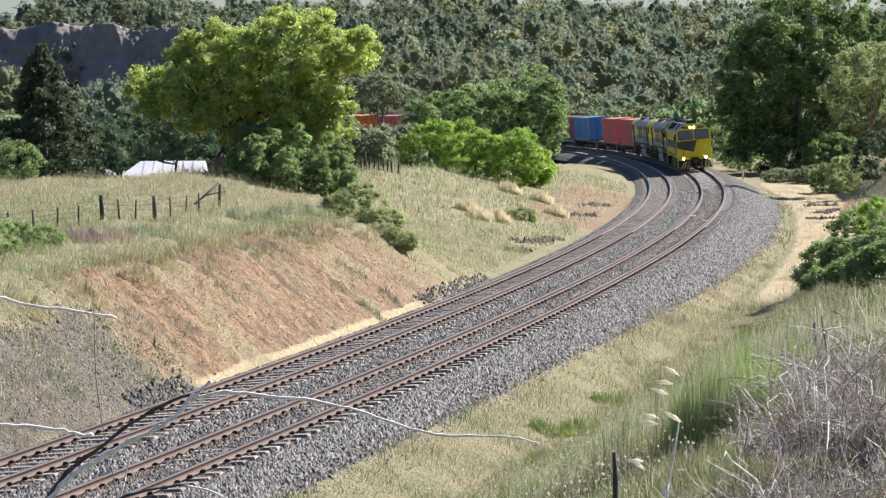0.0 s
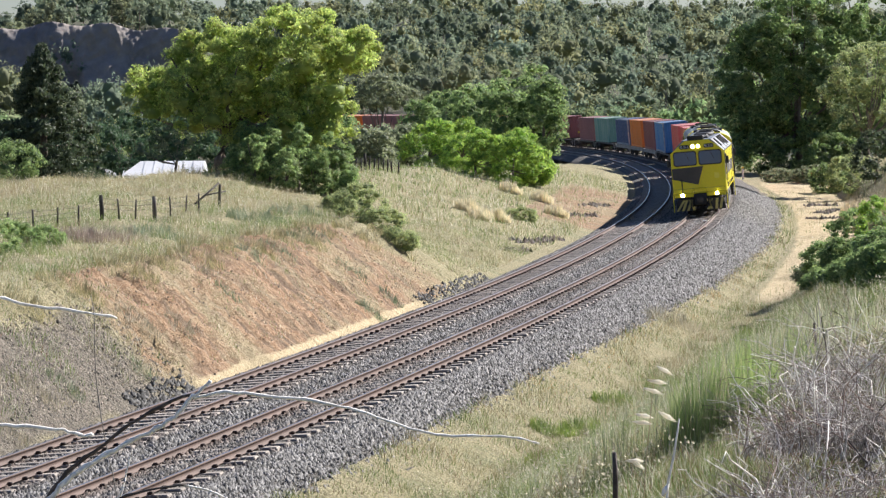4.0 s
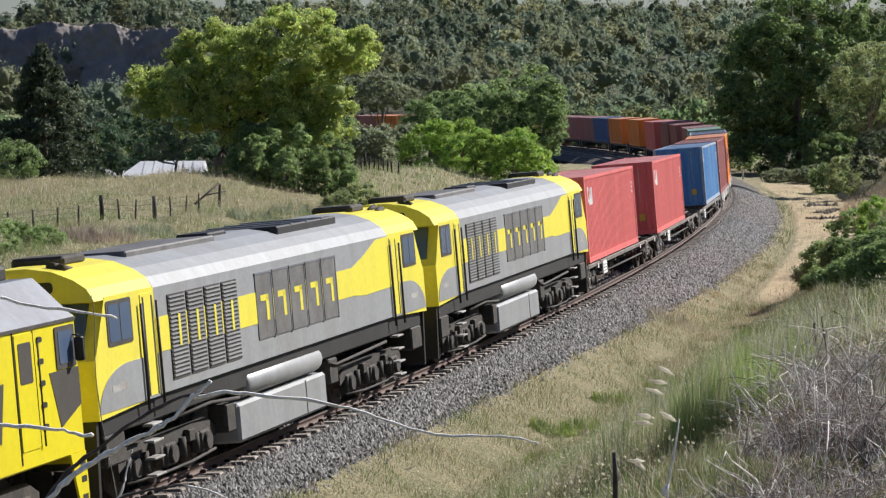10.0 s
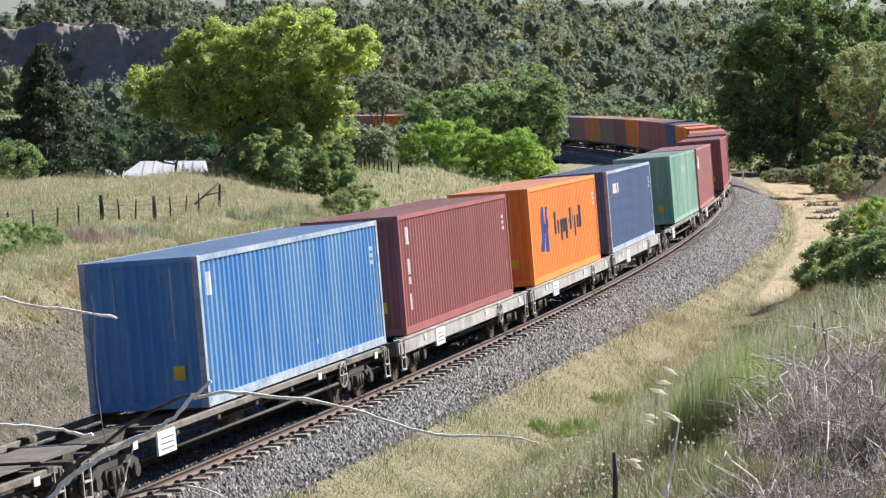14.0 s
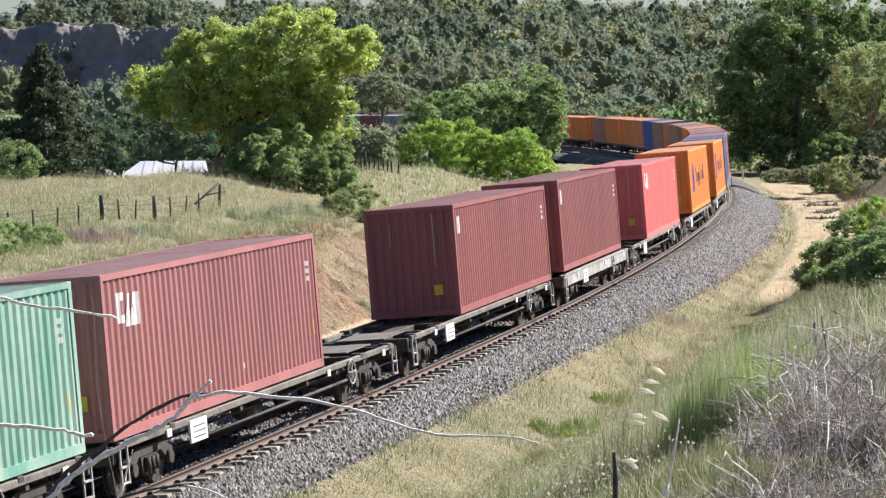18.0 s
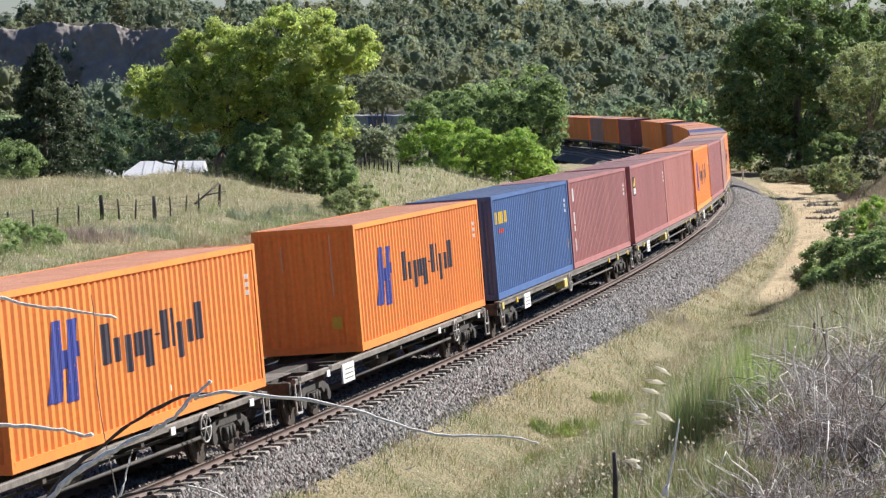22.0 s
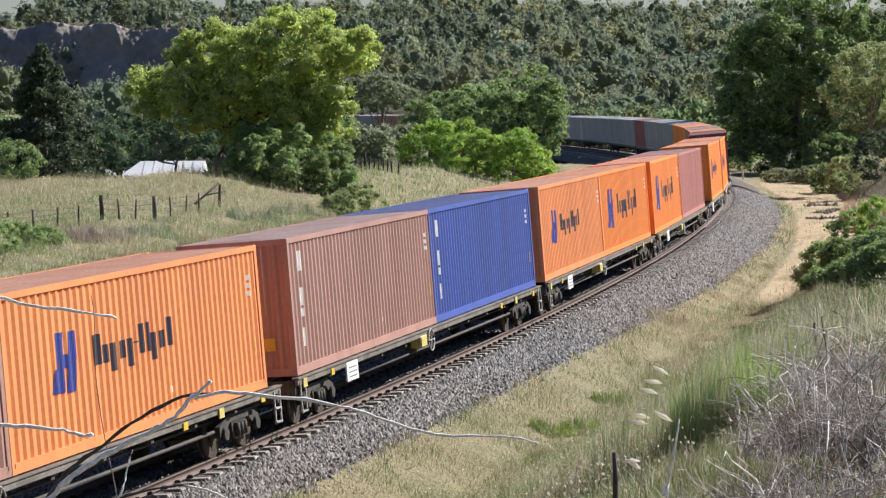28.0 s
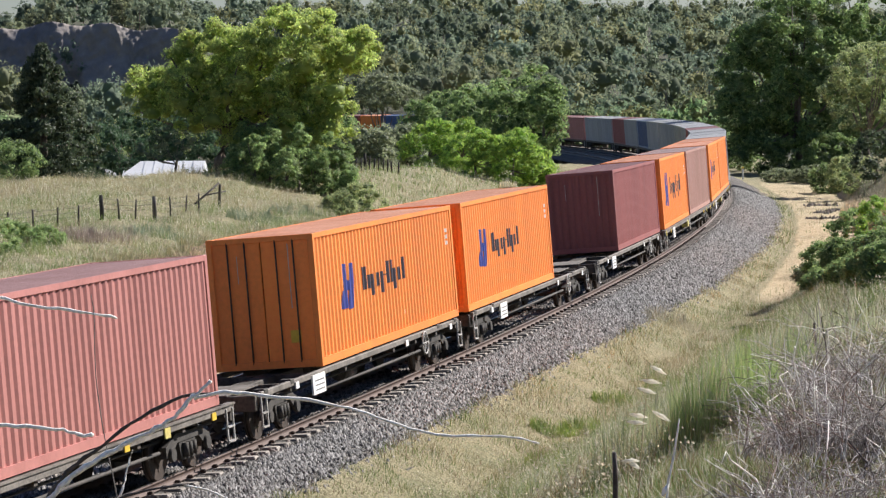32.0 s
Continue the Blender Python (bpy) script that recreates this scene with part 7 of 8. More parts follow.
def turf_tone(rng, p, s, t, green=0.0):
    n = len(p)
    g = np.clip(0.48 + green + 0.55 * fbm(p[:, 0], p[:, 1], 9.0, 1.0) + 0.5 * fbm(p[:, 0], p[:, 1], 2.5, 3.0) + rng.normal(0, 0.22, n), 0, 1)[:, None]
    far_off = np.hypot(p[:, 0], p[:, 1])
    # the field below the fence is greener, its crest bleached
    g = np.clip(g + (np.where(t < -9.5, np.interp(far_off, [70, 82, 96, 108, 118, 128, 145], [0.12, 0.34, 0.22, -0.30, -0.5, -0.1, 0.2]), 0.0) + 0.30 * fbm(p[:, 0], p[:, 1], 13.0, 2.2))[:, None], 0, 1)
    g = np.clip(g + (np.where((t > 2.5) & (t < 8.0), 0.14 + 0.5 * fbm(p[:, 0], p[:, 1], 1.8, 6.5), 0.0))[:, None], 0, 1)
    c = STRAW * (1 - g) + GREEN * 1.15 * g
    r = ((rng.random(n) < np.where(t > 0, 0.18, 0.10) + 0.12 * fbm(p[:, 0], p[:, 1], 6.0, 5.0)))[:, None]
    c = np.where(r, RUSSET, c)
    rim = ((t > 2.6) & (t < stone_edge(s) + 1.2) & (s > 15) & (s < 75) & (rng.random(n) < 0.22 * np.clip(0.6 + fbm(p[:, 0], p[:, 1], 5.0, 2.0), 0, 1.4)))[:, None]
    c = np.where(rim, np.array((0.62, 0.40, 0.16)), c)
    q = (rng.random(n) < 0.24)[:, None]
    c = np.where(q, PALE, c)
    # the slope above the line is duller, brown and green
    return np.where((t > 0)[:, None], c * np.array((0.80, 0.81, 0.78)), c)


def meadow():
    rng = np.random.default_rng(41)
    for name, count, d0, d1, h0, h1, w0, w1, green in (("near_grass", 70000, 13, 34, 0.10, 0.42, 0.004, 0.009, 0.30), ("slope_grass", 150000, 34, 66, 0.10, 0.42, 0.006, 0.013, 0.30), ("bank_grass", 330000, 66, 125, 0.12, 0.46, 0.007, 0.017, 0.20), ("far_grass", 130000, 125, 215, 0.2, 0.6, 0.014, 0.036, 0.36)):
        p, s, t = turf_points(rng, count, d0, d1)
        n = len(p)
        tall = np.clip(0.75 + 0.5 * fbm(p[:, 0], p[:, 1], 5.0, 7.0), 0.3, 1.4)
        verge = np.where((t > 2) & (t < 5.0), 0.75, 1.0) * np.where((t < -5.6) & (t > -10) & (s < 50), np.where(s < 15, 0.75, 0.45), 1.0)
        blades(name, p, rng.uniform(h0, h1, n) * tall * verge, rng.uniform(w0, w1, n), turf_tone(rng, p, s, t, green), "dry summer grass, straw and green mixed", 42, lean=1.1 if d0 < 60 else 1.0, simple=d0 > 60)


meadow()


def tuft(name, label, x, y, radius, count, h0, h1, w, c0, c1, seed, group="", lean=0.3):
    """A clump of upright stems."""
    rng = np.random.default_rng(seed)
    a, r = rng.uniform(0, 6.283, count), radius * np.sqrt(rng.random(count))
    px, py = x + r * np.cos(a), y + r * np.sin(a)
    z = ground_z(px, py)
    ob = thing(name, label, "grass clump", Matrix.Translation((x, y, gz(x, y))), group)
    k = rng.random(count)[:, None]
    hh = rng.uniform(h0, h1, count) * (1.1 - 0.5 * (r / radius) ** 2)
    p = np.stack([px - x, py - y, z - gz(x, y)], -1)
    blades("tuft", p, hh, np.full(count, w), np.array(c0) * (1 - k) + np.array(c1) * k, "", seed, lean, parent=ob)
    if name == "rush_clump":
        q = slice(0, count // 5)
        blades("dry_stem", p[q] * 1.25, hh[q] * 1.05, np.full(len(p[q]), w * 0.7), np.array((0.62, 0.55, 0.36)) * (0.6 + 0.6 * k[q]), "", seed + 1, lean, parent=ob)["label"] = "bleached dry stems"
    return ob


G1, G2 = (0.16, 0.27, 0.045), (0.30, 0.36, 0.10)
tuft("rush_clump", "tall bright green clump of rushes on the slope", 3.55, 33.8, 0.75, 2000, 0.35, 1.25, 0.008, (0.25, 0.39, 0.10), (0.50, 0.56, 0.28), 201)
tuft("rush_clump", "tall bright green clump of rushes on the slope", 4.4, 35.2, 0.6, 1300, 0.5, 1.2, 0.009, (0.20, 0.31, 0.09), (0.42, 0.46, 0.24), 202)
tuft("rush_clump", "dull green clump of tall stems on the slope", 2.5, 34.6, 0.7, 420, 0.4, 1.15, 0.008, (0.24, 0.32, 0.15), (0.50, 0.48, 0.30), 203)
for i, (x, y, r, n, h) in enumerate(((3.0, 44, 1.3, 1500, 0.9), (4.6, 50, 1.6, 1700, 0.9), (5.6, 40, 0.9, 900, 1.0), (1.6, 38, 0.8, 700, 0.8), (7.4, 58, 1.6, 1400, 0.9), (6.2, 47, 0.9, 800, 1.0), (0.9, 42, 0.7, 500, 0.7))):
    tuft("tall_grass", "tall pale green grass on the slope", x, y, r * 1.2, int(n * 0.6), h * 0.3, h, 0.008, (0.32, 0.38, 0.20), (0.68, 0.66, 0.48), 210 + i, "tall grass on the slope")
for i, (px, d) in enumerate(((850, 136), (880, 137), (830, 138), (905, 160), (985, 150), (960, 158))):
    tuft("pale_tussock", "pale bleached tussock of dry grass", at_px(px, d), d, 0.7, 900, 0.35, 0.85, 0.026, (0.70, 0.62, 0.40), (0.85, 0.80, 0.62), 230 + i, "bleached tussocks", 0.5)
for i, (px, d) in enumerate(((1545, 150), (1565, 146), (1520, 158))):
    tuft("pale_tussock", "tall bleached grass on the slope by the trees", at_px(px, d), d, 1.1, 1200, 0.7, 1.6, 0.03, (0.62, 0.52, 0.34), (0.80, 0.72, 0.52), 240 + i, "bleached tussocks", 0.4)
for i, (px, d, c) in enumerate(((170, 84, RUSSET), (130, 83, RUSSET), (200, 86, STRAW), (1185, 88, STRAW), (270, 88, GREEN), (450, 98, GREEN), (520, 104, GREEN))):
    tuft("tussock", "coarse grass tussock at the edge of the bank", at_px(px, d), d, 1.1, 750, 0.2, 0.65, 0.013, tuple(c * 0.6 + 0.07), tuple(c * 0.7 + 0.24), 250 + i, "coarse tussocks", 0.9)
for i, (px, d, r, n, c) in enumerate(((401, 79.5, 0.6, 420, GREEN), (318, 73.6, 0.8, 520, STRAW), (621, 92.3, 0.9, 520, GREEN), (655, 88.8, 0.8, 700, GREEN), (690, 92.5, 0.6, 420, GREEN), (560, 94.5, 0.8, 500, GREEN), (490, 88.5, 0.9, 520, GREEN), (350, 80.5, 0.9, 520, STRAW), (240, 71.5, 0.9, 560, STRAW), (440, 85.5, 0.8, 460, GREEN), (530, 93.0, 0.8, 480, GREEN), (60, 62.0, 0.8, 520, STRAW), (110, 63.5, 0.7, 420, GREEN), (20, 58.8, 0.8, 560, STRAW), (250, 68.0, 0.5, 260, GREEN))):
    tuft("grass_clump", "low dry grass growing on the cut bank", at_px(px, d), d, r * 0.7, int(n * 0.6), 0.10, 0.36, 0.012, tuple(c * 0.6 + 0.08), tuple(c * 0.7 + 0.22), 270 + i, "grass on the bank", 0.8)


def seed_heads():
    """Bleached seed heads that stand over the grass of the near slope."""
    rng = np.random.default_rng(77)
    p, s, t = turf_points(rng, 12000, 27, 70, -0.02, 0.172)
    k = (t > 3) & (rng.random(len(p)) < np.clip(0.35 + 0.8 * fbm(p[:, 0], p[:, 1], 4.0, 6.0), 0.03, 1))
    p = p[k]
    h = rng.uniform(0.15, 0.5, len(p))
    cl = np.concatenate([p + np.stack([0 * h, 0 * h, h], -1), np.full((len(p), 3), 0.012)], 1)
    v, f, tone = leaf_cloud(rng, cl, 2, 0.045, droop=0.6)
    tagged(new("seed_heads", soup("seed_heads", v, f, M["grass"], np.stack([tone * 0.62, tone * 0.57, tone * 0.44], 1))), "bleached grass seed heads on the slope", "grass", kind="stuff")


seed_heads()
for i, (x, y, r, n) in enumerate(((3.2, 56, 0.7, 700), (1.9, 48, 0.6, 600), (4.6, 60, 0.8, 700), (2.6, 63, 0.6, 500), (5.4, 66, 0.8, 700), (0.9, 52, 0.5, 420), (3.8, 47.5, 0.7, 600), (6.6, 62, 0.9, 700), (1.2, 40.5, 0.5, 450), (2.2, 42.5, 0.5, 450), (7.6, 70, 0.8, 600), (6.0, 72, 0.6, 420), (0.4, 47, 0.5, 420), (1.6, 53, 0.5, 420), (2.3, 58, 0.6, 460), (3.4, 64, 0.6, 460), (0.2, 43, 0.4, 360), (1.0, 45, 0.5, 380), (2.7, 52, 0.5, 420), (4.4, 69, 0.6, 420))):
    tuft("green_weed", "low dark green weeds among the dry grass", x, y, r, int(n * 1.3), 0.14, 0.46, 0.012, (0.14, 0.22, 0.05), (0.32, 0.40, 0.12), 400 + i, "green weeds on the slope", 0.9)
for i, (s_, d_) in enumerate(((20, -9.6), (23, -10.0), (26.5, -9.7), (29, -10.1), (32, -9.6), (35, -9.9), (38, -9.5), (41, -9.7), (44, -9.0), (46.5, -8.2), (15, -9.4), (11, -9.2))):
    q = at(s_, d_)
    tuft("tussock", "dull grey-green tussock along the top of the bank", q.x, q.y, 0.95, 620, 0.12, 0.55, 0.012, (0.24, 0.24, 0.11), (0.58, 0.50, 0.29), 430 + i, "coarse tussocks", 1.0)


# ---- fence, house and small things ----
def fence(name, label, posts, wires=3):
    """Posts (bearing, distance, height over the ground, thickness) with wires strung between."""
    ob = thing(name, label, "fence", Matrix())
    tops = []
    for px, d, h, r in posts:
        x = at_px(px, d)
        z = gz(x, d)
        lean = random.uniform(-0.03, 0.03)
        part("post", Shape().tube([(x, d, z - 0.3), (x + lean, d, z + h * 0.5), (x + lean * 2, d, z + h)], [r, r * 0.95, r * 0.85], 7), M["post_wood"], ob)
        tops.append((x, d, z, h))
    for k in range(wires):
        f = 0.45 + 0.22 * k
        part("wire", Shape().tube([(x, d, z + h * f) for x, d, z, h in tops], 0.006, 4, False), M["grime_light"], ob, "thin fence wire")
    return ob


random.seed(3)
fence("field_fence", "old wooden post and wire fence in long grass", [(-40, 84, 0.7, 0.035), (13, 85.5, 0.72, 0.035), (58, 87, 0.72, 0.035), (101, 88.5, 0.72, 0.035), (138, 90, 0.7, 0.035), (181, 91.5, 0.85, 0.08), (211, 92.5, 0.72, 0.035), (239, 93.5, 0.7, 0.035), (274, 95, 0.86, 0.08), (302, 96.5, 0.75, 0.03), (328, 98, 0.7, 0.03), (352, 99.5, 0.75, 0.035), (388, 103, 0.9, 0.06)])
x, d = at_px(388, 103), 103
brace = thing("fence_brace", "slanting timber brace of the fence corner", "fence", Matrix.Translation((x, d, gz(x, d))))
part("stay", Shape().tube([(-0.9, -0.8, 0.15), (0.0, 0.0, 0.95)], 0.04, 6), M["post_wood"], brace)
part("rail", Shape().tube([(-0.5, -0.4, 0.5), (0.25, 0.2, 0.62)], 0.03, 6), M["post_wood"], brace)
fence("mound_fence", "row of dark fence posts on the mound", [(632, 150, 0.75, 0.05), (640, 150.4, 0.75, 0.05), (648, 150.8, 0.95, 0.09), (655, 151.2, 0.75, 0.05), (663, 151.6, 0.75, 0.05), (671, 152, 0.75, 0.05), (679, 152.4, 0.72, 0.05), (687, 152.8, 0.72, 0.05), (695, 153.2, 0.7, 0.05), (706, 153.6, 0.72, 0.06)])


def house(px, d):
    x = at_px(px, d)
    z = gz(x, d)
    ob = thing("house", "white-roofed farm building behind the field", "building", Matrix.Translation((x, d, z)))
    top, eave, hw, dp = 1.3 - z, 0.2 - z, 2.5, 2.6
    for y0, y1, x0, x1 in ((-dp, -dp + 0.15, -hw, hw), (dp - 0.15, dp, -hw, hw), (-dp + 0.15, dp - 0.15, -hw, -hw + 0.15), (-dp + 0.15, dp - 0.15, hw - 0.15, hw)):
        part("wall", Shape().box(x0, x1, y0, y1, -0.4, eave), M["wall_pale"], ob, "pale painted wall")
    r = Shape()
    r.add([(-hw - 0.3, -dp - 0.3, eave), (hw + 0.1, -dp - 0.3, eave), (hw + 0.1, 0, top), (-hw + 1.1, 0, top), (-hw - 0.3, dp + 0.3, eave), (hw + 0.1, dp + 0.3, eave)], [(0, 1, 2, 3), (5, 4, 3, 2), (0, 3, 4), (1, 5, 2), (0, 4, 5, 1)])
    part("roof", r, M["roof_white"], ob, "sunlit white metal roof")
    for q in np.arange(-hw + 0.2, hw, 0.6):
        part("roof_seam", Shape().add([(q, -dp - 0.3, eave + 0.03), (q + 0.05, -dp - 0.3, eave + 0.03), (q + 0.05, -0.02 if q > -hw + 1.1 else -dp * 0.5, (top if q > -hw + 1.1 else (top + eave) / 2) + 0.03), (q, -0.02 if q > -hw + 1.1 else -dp * 0.5, (top if q > -hw + 1.1 else (top + eave) / 2) + 0.03)], [(0, 1, 2, 3)]), M["roof_white"], ob)
    part("window", Shape().box(0.3, 1.3, -dp - 0.03, -dp + 0.01, eave - 1.3, eave - 0.4), M["glass"], ob)
    part("door", Shape().box(-1.2, -0.4, -dp - 0.04, -dp + 0.01, -0.3, eave - 0.35), M["roof_dark"], ob)


house(290, 165)
x, d = at_px(176, 152), 152
shed = thing("shed", "low dark shed with a rounded roof", "building", Matrix.Translation((x, d, gz(x, d))))
zt = 1.35 - gz(x, d)
part("roof", Shape().prism([(0.95 * math.cos(a), zt - 0.55 + 0.55 * math.sin(a)) for a in np.linspace(0, math.pi, 12)], "y", -1.2, 1.2), M["roof_dark"], shed)
part("wall", Shape().box(-0.9, 0.9, -1.15, 1.15, -0.3, zt - 0.55), M["roof_dark"], shed)
x, d = at_px(1316, 238), 238
mk = thing("marker_post", "short white trackside marker post", "marker post", Matrix.Translation((x, d, gz(x, d))))
part("post", Shape().box(-0.07, 0.07, -0.05, 0.05, -0.2, 1.0, 0.01), M["white"], mk)
part("cap", Shape().box(-0.09, 0.09, -0.07, 0.07, 1.0, 1.15, 0.02), M["sticker_yellow"], mk, "yellow cap")
for px, py, d, h in ((1087, 0, 24.5, 0.62), (1443, 0, 40, 0.7)):
    x = at_px(px, d)
    ps = thing("stump_post", "short charred fence post in the grass", "post", Matrix.Translation((x, d, gz(x, d))), "charred posts")
    part("post", Shape().tube([(0, 0, -0.2), (0.01, 0, h * 0.6), (0.0, 0, h)], [0.028, 0.026, 0.02], 7), M["dark_wood"], ps)
for s, o in ((96.0, -0.55), (89.0, 0.5)):
    p = track_place(s, o, -0.14)
    sc = thing("paper_scrap", "crumpled white scrap lying on the sleepers", "litter", Matrix.Translation(p), "scraps on the track")
    part("sheet", Shape().prism([(-0.16, -0.12), (0.14, -0.15), (0.18, 0.1), (0.0, 0.16), (-0.17, 0.1)], "z", 0.0, 0.05), M["white"], sc)


# ---- dead branches close to the camera ----
def dead_shrub():
    x0, y0 = -1.75, 9.5
    z0 = gz(x0, y0)
    ob = thing("dead_shrub", "bare dead shrub with bleached white branches", "shrub", Matrix.Translation((x0, y0, z0)))

    def branch(pts, r0, r1, m, lab="bleached bare branch"):
        q = [Vector(p) - Vector((x0, y0, z0)) for p in pts]
        fine = []
        for i in range(len(q) - 1):
            for k in range(4):
                t = k / 4
                a, b, c, d = q[max(i - 1, 0)], q[i], q[i + 1], q[min(i + 2, len(q) - 1)]
                fine.append(0.5 * (2 * b + (c - a) * t + (2 * a - 5 * b + 4 * c - d) * t * t + (3 * b - a - 3 * c + d) * t ** 3))
        fine.append(q[-1])
        n = len(fine)
        rad = [0.8 * (r0 + (r1 - r0) * i / (n - 1)) + random.uniform(-0.16, 0.30) * r0 * (0.4 + 0.6 * (i % 3 == 0)) for i in range(n)]
        fine = [f + Vector((random.uniform(-1, 1), 0, random.uniform(-1, 1))) * 0.35 * r0 if 0 < i < n - 1 else f for i, f in enumerate(fine)]
        part("branch", Shape().tube(fine, [max(0.0015, r) for r in rad], 7), M[m], ob, lab)
    foot = (x0, y0, z0 - 0.1)

    def stem(top, r, m):
        part("stem", Shape().tube([Vector(p) - Vector((x0, y0, z0)) for p in (foot, top)], [r * 1.2, r], 7), M[m], ob)
    branch([foot, (-1.74, 9.6, 6.5), (-1.76, 9.9, 6.85), (-1.75, 10.0, 7.01), (-1.54, 10.0, 6.98), (-1.37, 10.0, 6.96), (-1.23, 10.0, 6.93)], 0.012, 0.006, "dead_wood")
    branch([foot, (-1.72, 9.5, 6.4), (-1.68, 9.5, 6.6), (-1.6, 9.5, 6.6), (-1.47, 9.5, 6.59), (-1.37, 9.5, 6.58), (-1.31, 9.5, 6.56), (-1.26, 9.5, 6.56)], 0.013, 0.006, "dead_wood")
    stem((-1.52, 9.2, 6.2), 0.012, "dead_wood")
    branch([(-1.52, 9.2, 6.2), (-1.4, 9.2, 6.35), (-1.34, 9.2, 6.42), (-1.25, 9.2, 6.49), (-1.15, 9.2, 6.55), (-1.03, 9.2, 6.61), (-0.94, 9.2, 6.66), (-0.89, 9.2, 6.72), (-0.85, 9.2, 6.75), (-0.81, 9.2, 6.79)], 0.013, 0.006, "dead_wood")
    branch([(-0.87, 9.2, 6.73), (-0.76, 9.2, 6.75), (-0.66, 9.2, 6.74), (-0.48, 9.2, 6.72), (-0.33, 9.2, 6.69), (-0.21, 9.2, 6.65), (-0.09, 9.2, 6.61), (0.03, 9.2, 6.59), (0.16, 9.2, 6.59), (0.26, 9.2, 6.58), (0.33, 9.2, 6.56)], 0.008, 0.0035, "dead_wood")
    # branch in shade: its shade is put into the dark wood colour
    stem((-1.55, 9.6, 6.15), 0.014, "dark_wood")
    branch([(-1.55, 9.6, 6.15), (-1.47, 9.6, 6.28), (-1.37, 9.6, 6.41), (-1.24, 9.6, 6.51), (-1.1, 9.6, 6.61), (-0.95, 9.6, 6.68), (-0.79, 9.6, 6.7)], 0.013, 0.005, "dark_wood", "dark bare branch")
    branch([(-1.28, 9.4, 6.2), (-1.19, 9.4, 6.31), (-1.15, 9.4, 6.37), (-1.13, 9.4, 6.45), (-1.11, 9.4, 6.52)], 0.006, 0.003, "dead_wood")
    stem((-1.34, 9.3, 6.2), 0.009, "dark_wood")
    branch([(-1.34, 9.3, 6.2), (-1.19, 9.3, 6.34), (-1.05, 9.3, 6.39), (-0.91, 9.3, 6.41)], 0.007, 0.005, "dark_wood", "dark bare branch")
    branch([(-0.92, 9.3, 6.408), (-0.84, 9.3, 6.39), (-0.77, 9.3, 6.36), (-0.7, 9.3, 6.31)], 0.005, 0.003, "dead_wood")
    stem((-1.21, 9.8, 6.15), 0.004, "dark_wood")
    branch([(-1.21, 9.8, 6.15), (-1.22, 9.8, 6.3), (-1.27, 9.8, 6.58), (-1.29, 9.8, 6.79), (-1.29, 9.8, 6.96), (-1.3, 9.8, 7.04)], 0.003, 0.0016, "grey_wood", "thin upright twig")


random.seed(8)
dead_shrub()


def bramble(x, y, w, h, count, seed, label):
    """A tangle of dead arching canes and thin twigs."""
    rng = random.Random(seed)
    z = gz(x, y)
    ob = thing("dead_bramble", label, "shrub", Matrix.Translation((x, y, z)), "dead brambles on the slope")
    v, f, tone, n0 = [], [], [], 0
    for i in range(count):
        a, r = rng.uniform(0, 6.283), w * math.sqrt(rng.random())
        p = Vector((r * math.cos(a), r * math.sin(a) * 0.8, -0.05))
        d = Vector((rng.uniform(-1, 1), rng.uniform(-1, 1), rng.uniform(0.6, 2.2))).normalized()
        ln = h * rng.uniform(0.35, 1.15)
        rad = rng.choice((0.0022, 0.003, 0.004, 0.0055))
        pts = []
        steps = 7
        for k in range(steps):
            pts.append(p.copy())
            p = p + d * ln / steps
            d = (d + Vector((rng.uniform(-0.5, 0.5), rng.uniform(-0.5, 0.5), rng.uniform(-0.55, 0.2)))).normalized()
            p.z = max(p.z, 0.0)
        q = Shape().tube(pts, [rad * (1 - 0.09 * k) for k in range(steps)], 4, False)
        v += q.v
        f += [tuple(j + n0 for j in g) for g in q.f]
        n0 = len(v)
        c = rng.choice(((0.30, 0.26, 0.24), (0.46, 0.42, 0.40), (0.17, 0.14, 0.12), (0.88, 0.85, 0.81), (0.26, 0.19, 0.15), (0.56, 0.52, 0.49)))
        tone += [c] * len(q.v)
    tagged(part("thicket", soup("thicket", v, f, M["twig"], tone), None, ob), kind="stuff")
    for i in range(9):
        a = rng.uniform(0, 6.283)
        p0 = Vector((w * 0.7 * math.cos(a), w * 0.5 * math.sin(a), -0.05))
        p2 = p0 + Vector((rng.uniform(-0.5, 0.5), rng.uniform(-0.4, 0.4), h * rng.uniform(0.35, 0.8)))
        p1 = (p0 + p2) / 2 + Vector((rng.uniform(-0.2, 0.2), 0, h * 0.3))
        part("cane", Shape().tube([p0, (p0 * 0.5 + p1 * 0.5) + Vector((0, 0, 0.1)), p1, (p1 + p2) / 2 + Vector((0, 0, 0.06)), p2], [0.007, 0.006, 0.0055, 0.004, 0.002], 6), M["dead_wood" if i % 3 else "dark_wood"], ob, "bleached dead cane" if i % 3 else "dark dead cane")
    return ob


for i, (px, d, w, h, n) in enumerate(((1530, 15.5, 0.7, 0.75, 800), (1400, 16.5, 0.65, 0.42, 700), (1270, 17.0, 0.55, 0.42, 650), (1560, 19.5, 0.8, 1.0, 760), (1490, 21, 0.8, 0.7, 620), (1590, 25, 1.0, 1.3, 420), (1195, 16.0, 0.42, 0.30, 300), (1520, 30, 1.1, 1.1, 300))):
    bramble(at_px(px, d), d, w, h, n, 300 + i, "grey tangle of dead bramble canes on the slope")

# wild oats: a stem with drooping husks, stirred by the wind
OATS = []


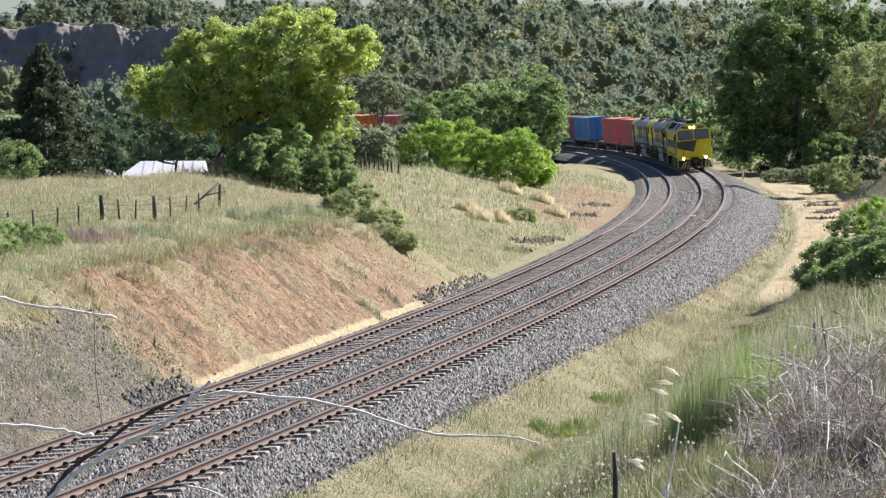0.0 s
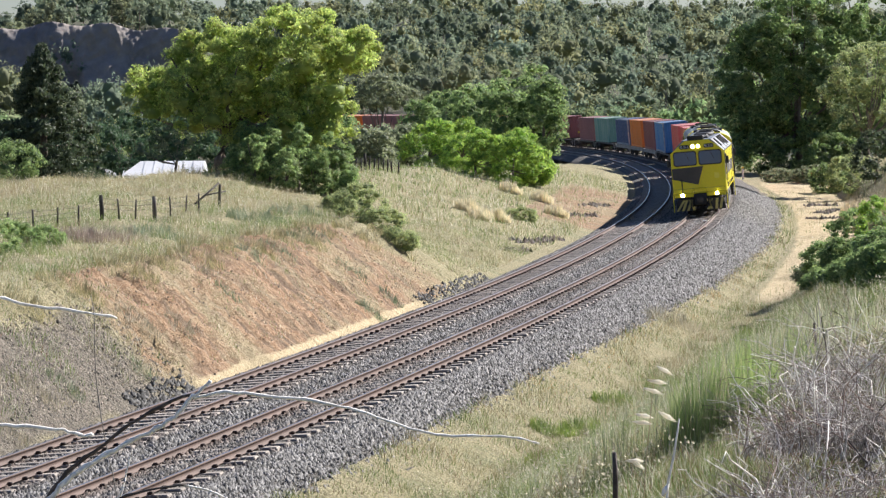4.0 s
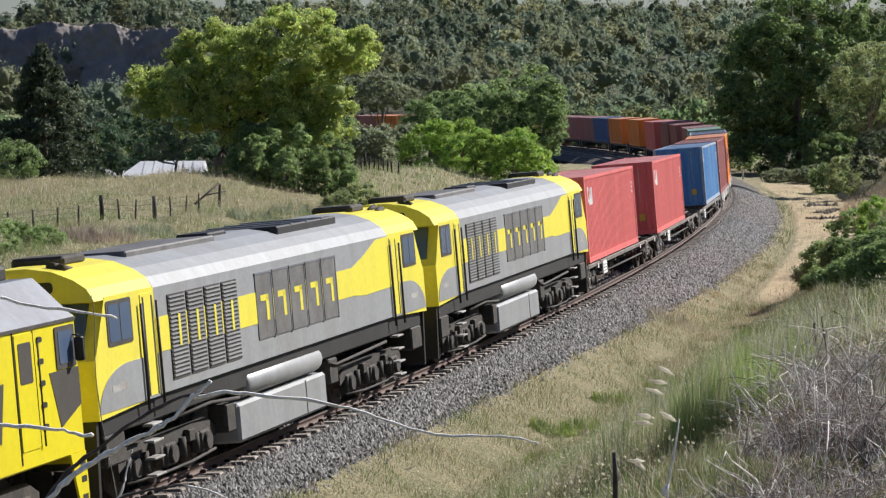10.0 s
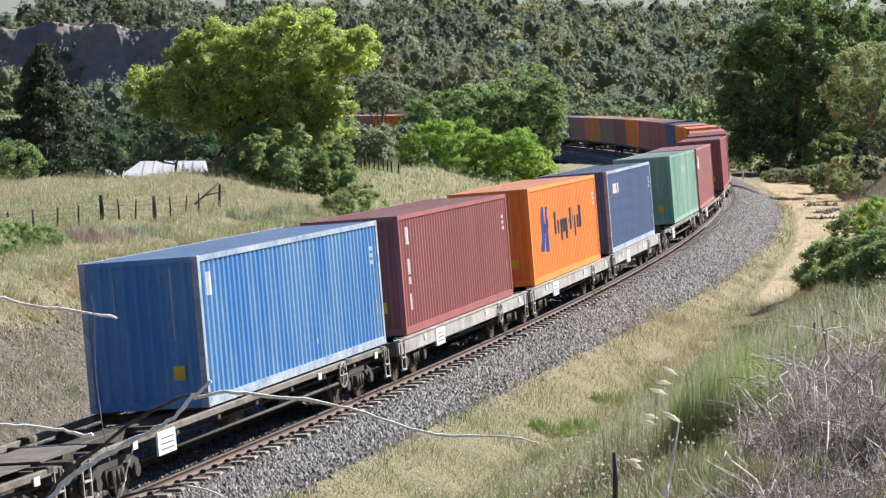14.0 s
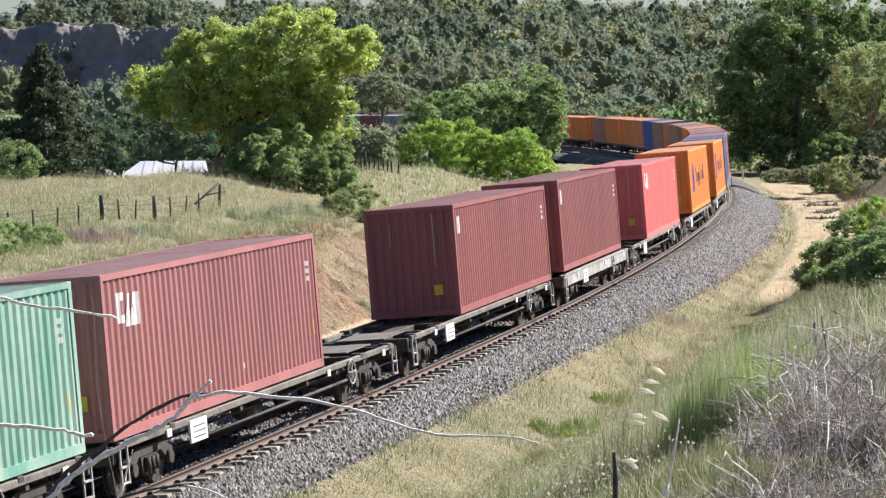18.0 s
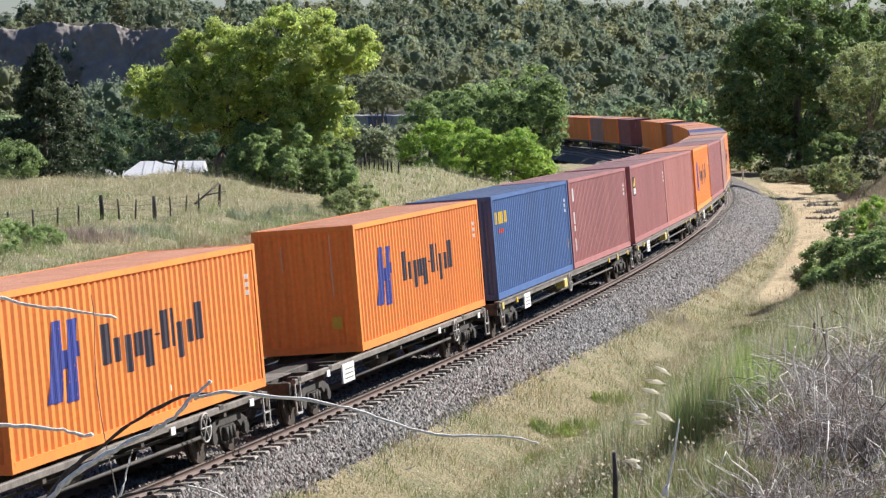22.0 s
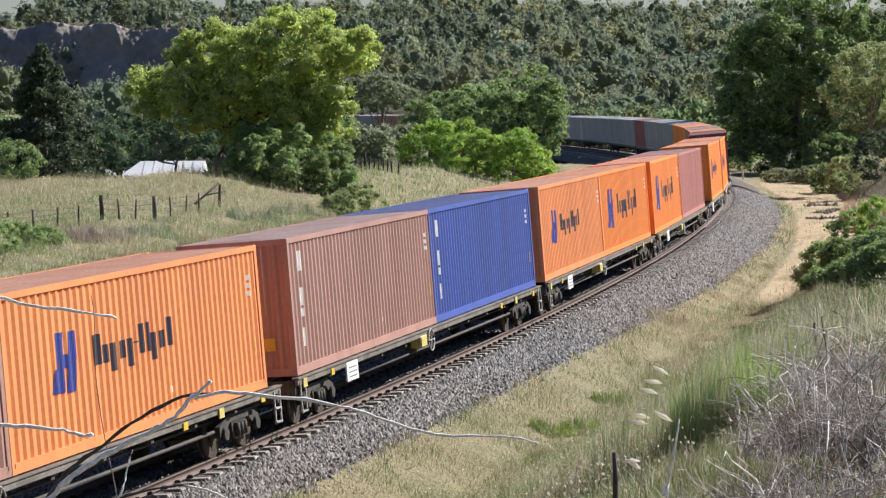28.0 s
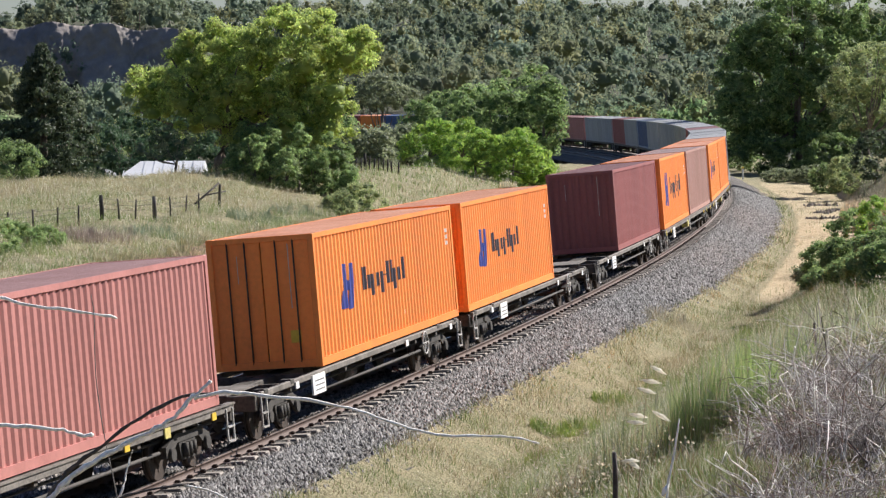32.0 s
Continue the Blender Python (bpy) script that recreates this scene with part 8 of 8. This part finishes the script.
def in_view(px, py, d):
    """A place d metres ahead at that bearing and slant."""
    return Vector((at_px(px, d), d, EYE_Z + d * math.tan(-0.07393 + (441 - py) / 4717.7)))


def wild_oat(d, foot, top, husks, seed):
    """A thin stem with papery husks hanging from hair-thin stalks."""
    rng = random.Random(seed)
    o = in_view(*foot, d)
    o.z = gz(o.x, d)
    ob = thing("wild_oat", "dry wild oat stem with pale drooping husks", "grass", Matrix.Translation(o), "wild oats")
    t = in_view(*top, d) - o
    part("stem", Shape().tube([(0, 0, -0.05), (t.x * 0.3, 0, t.z * 0.5), (t.x * 0.7, 0, t.z * 0.85), t], [0.0022, 0.0018, 0.0013, 0.0006], 5), M["straw_stem"], ob)
    for px, py in husks:
        q = in_view(px, py, d) - o
        a = rng.uniform(-0.62, -0.05)
        e = Vector((math.cos(a), rng.uniform(-0.3, 0.3), math.sin(a))) * 0.022
        side = Vector((0, 0, 1)).cross(e).normalized() * 0.0015
        part("husk", Shape().tube([q - e, q - e * 0.5, q, q + e * 0.5, q + e], [0.001, 0.0042, 0.0052, 0.0034, 0.0004], 6).tube([q - e * 0.7 + side, q + e * 0.25 + side * 4 + Vector((0, 0, 0.004)), q + e * 1.15 + side * 5], [0.0012, 0.0026, 0.0003], 5), M["husk"], ob, "pale papery husk")
        f = min(0.97, max(0.3, (q.z + 0.03) / t.z))
        part("stalk", Shape().tube([(t.x * f ** 1.6, 0, t.z * f), q - e + Vector((-0.01, 0, 0.012)), q - e], 0.0006, 4, False), M["straw_stem"], ob)
    OATS.append((ob, Matrix.Translation(o), seed))


wild_oat(6.0, (1100, 1000), (1160, 640), [(1176, 659), (1161, 679), (1154, 695), (1139, 739), (1179, 740), (1135, 751)], 1)
wild_oat(6.2, (1096, 1010), (1118, 795), [(1120, 818), (1124, 824)], 2)
# a bleached broken stalk among the canes
o = in_view(1181, 866, 7.5)
o.z = gz(o.x, o.y)
stalk = thing("dead_stalk", "bleached broken stalk standing in dead grass", "stalk", Matrix.Translation(o))
part("stalk", Shape().tube([(0, 0, -0.05), in_view(1181, 866, 7.5) - o, in_view(1192, 815, 7.5) - o, in_view(1199, 772, 7.5) - o, in_view(1203, 745, 7.5) - o], [0.004, 0.0042, 0.0034, 0.0028, 0.0015], 6), M["dead_wood"], stalk)
part("knot", Shape().tube([in_view(1172, 880, 7.5) - o, in_view(1178, 870, 7.5) - o, in_view(1184, 858, 7.5) - o], [0.003, 0.009, 0.003], 7), M["dead_wood"], stalk)


def white_moth():
    """A small pale moth that flits past close by."""
    ob = thing("moth", "small white moth flitting past the dead branches", "insect")
    part("body", Shape().tube([(-0.012, 0, 0), (-0.004, 0, 0.001), (0.006, 0, 0.001), (0.013, 0, 0)], [0.001, 0.003, 0.0028, 0.001], 6), M["grey_wood"], ob)
    for h in (1, -1):
        part("wing", Shape().prism([(0.010, 0.0), (0.016, h * 0.030), (0.004, h * 0.036), (-0.006, h * 0.024), (-0.016, h * 0.022), (-0.012, 0.0)], "z", 0.0, 0.0006), M["husk"], ob, "white wing", pose(0, h * 0.002, 0.002, 35 * h, 0, 0))
    return ob


MOTH = white_moth()


# ---- motion along the line ----
def motions():
    times = [i * 0.5 for i in range(65)]
    for ob, u, half, shift, lift in MOVERS:
        walk(ob, [(t, vehicle_pose(u, t, half, shift, lift)) for t in times])

    # wheels of the locomotives and of the wagons that pass close by
    WHEELS_TO = -60.0
    frames = int(32.0 * FPS)
    for ob, u, half, shift, lift in MOVERS:
        if u > WHEELS_TO or ob.get("category") == "shipping container":
            continue
        for w in ob.children_recursive:
            if w.name.startswith("wheelset"):
                r = w.matrix_basis.translation.z
                base = Matrix.Translation(w.matrix_basis.translation)
                walk(w, [(i / FPS, base @ Matrix.Rotation((travelled(i / FPS) - travelled(0)) / r, 4, "Y")) for i in range(frames + 1)])
    flit = [(0.0, -60, 960), (6.7, -60, 960), (6.85, -15, 745), (7.0, 100, 755), (7.2, 55, 805), (7.4, -40, 860), (7.6, -60, 960), (32.0, -60, 960)]
    walk(MOTH, [(t, Matrix.Translation(in_view(px, py, 5.5)) @ pose(0, 0, 0, 50, 25, 140)) for t, px, py in flit])
    for ob, m, k in OATS:
        rows = []
        for i in range(65):
            t = i * 0.5
            a = 0.45 * math.sin(1.9 * t + k) + 0.3 * math.sin(0.83 * t + 2 * k)
            rows.append((t, m @ pose(0, 0, 0, 0, a, 0)))
        walk(ob, rows)


motions()
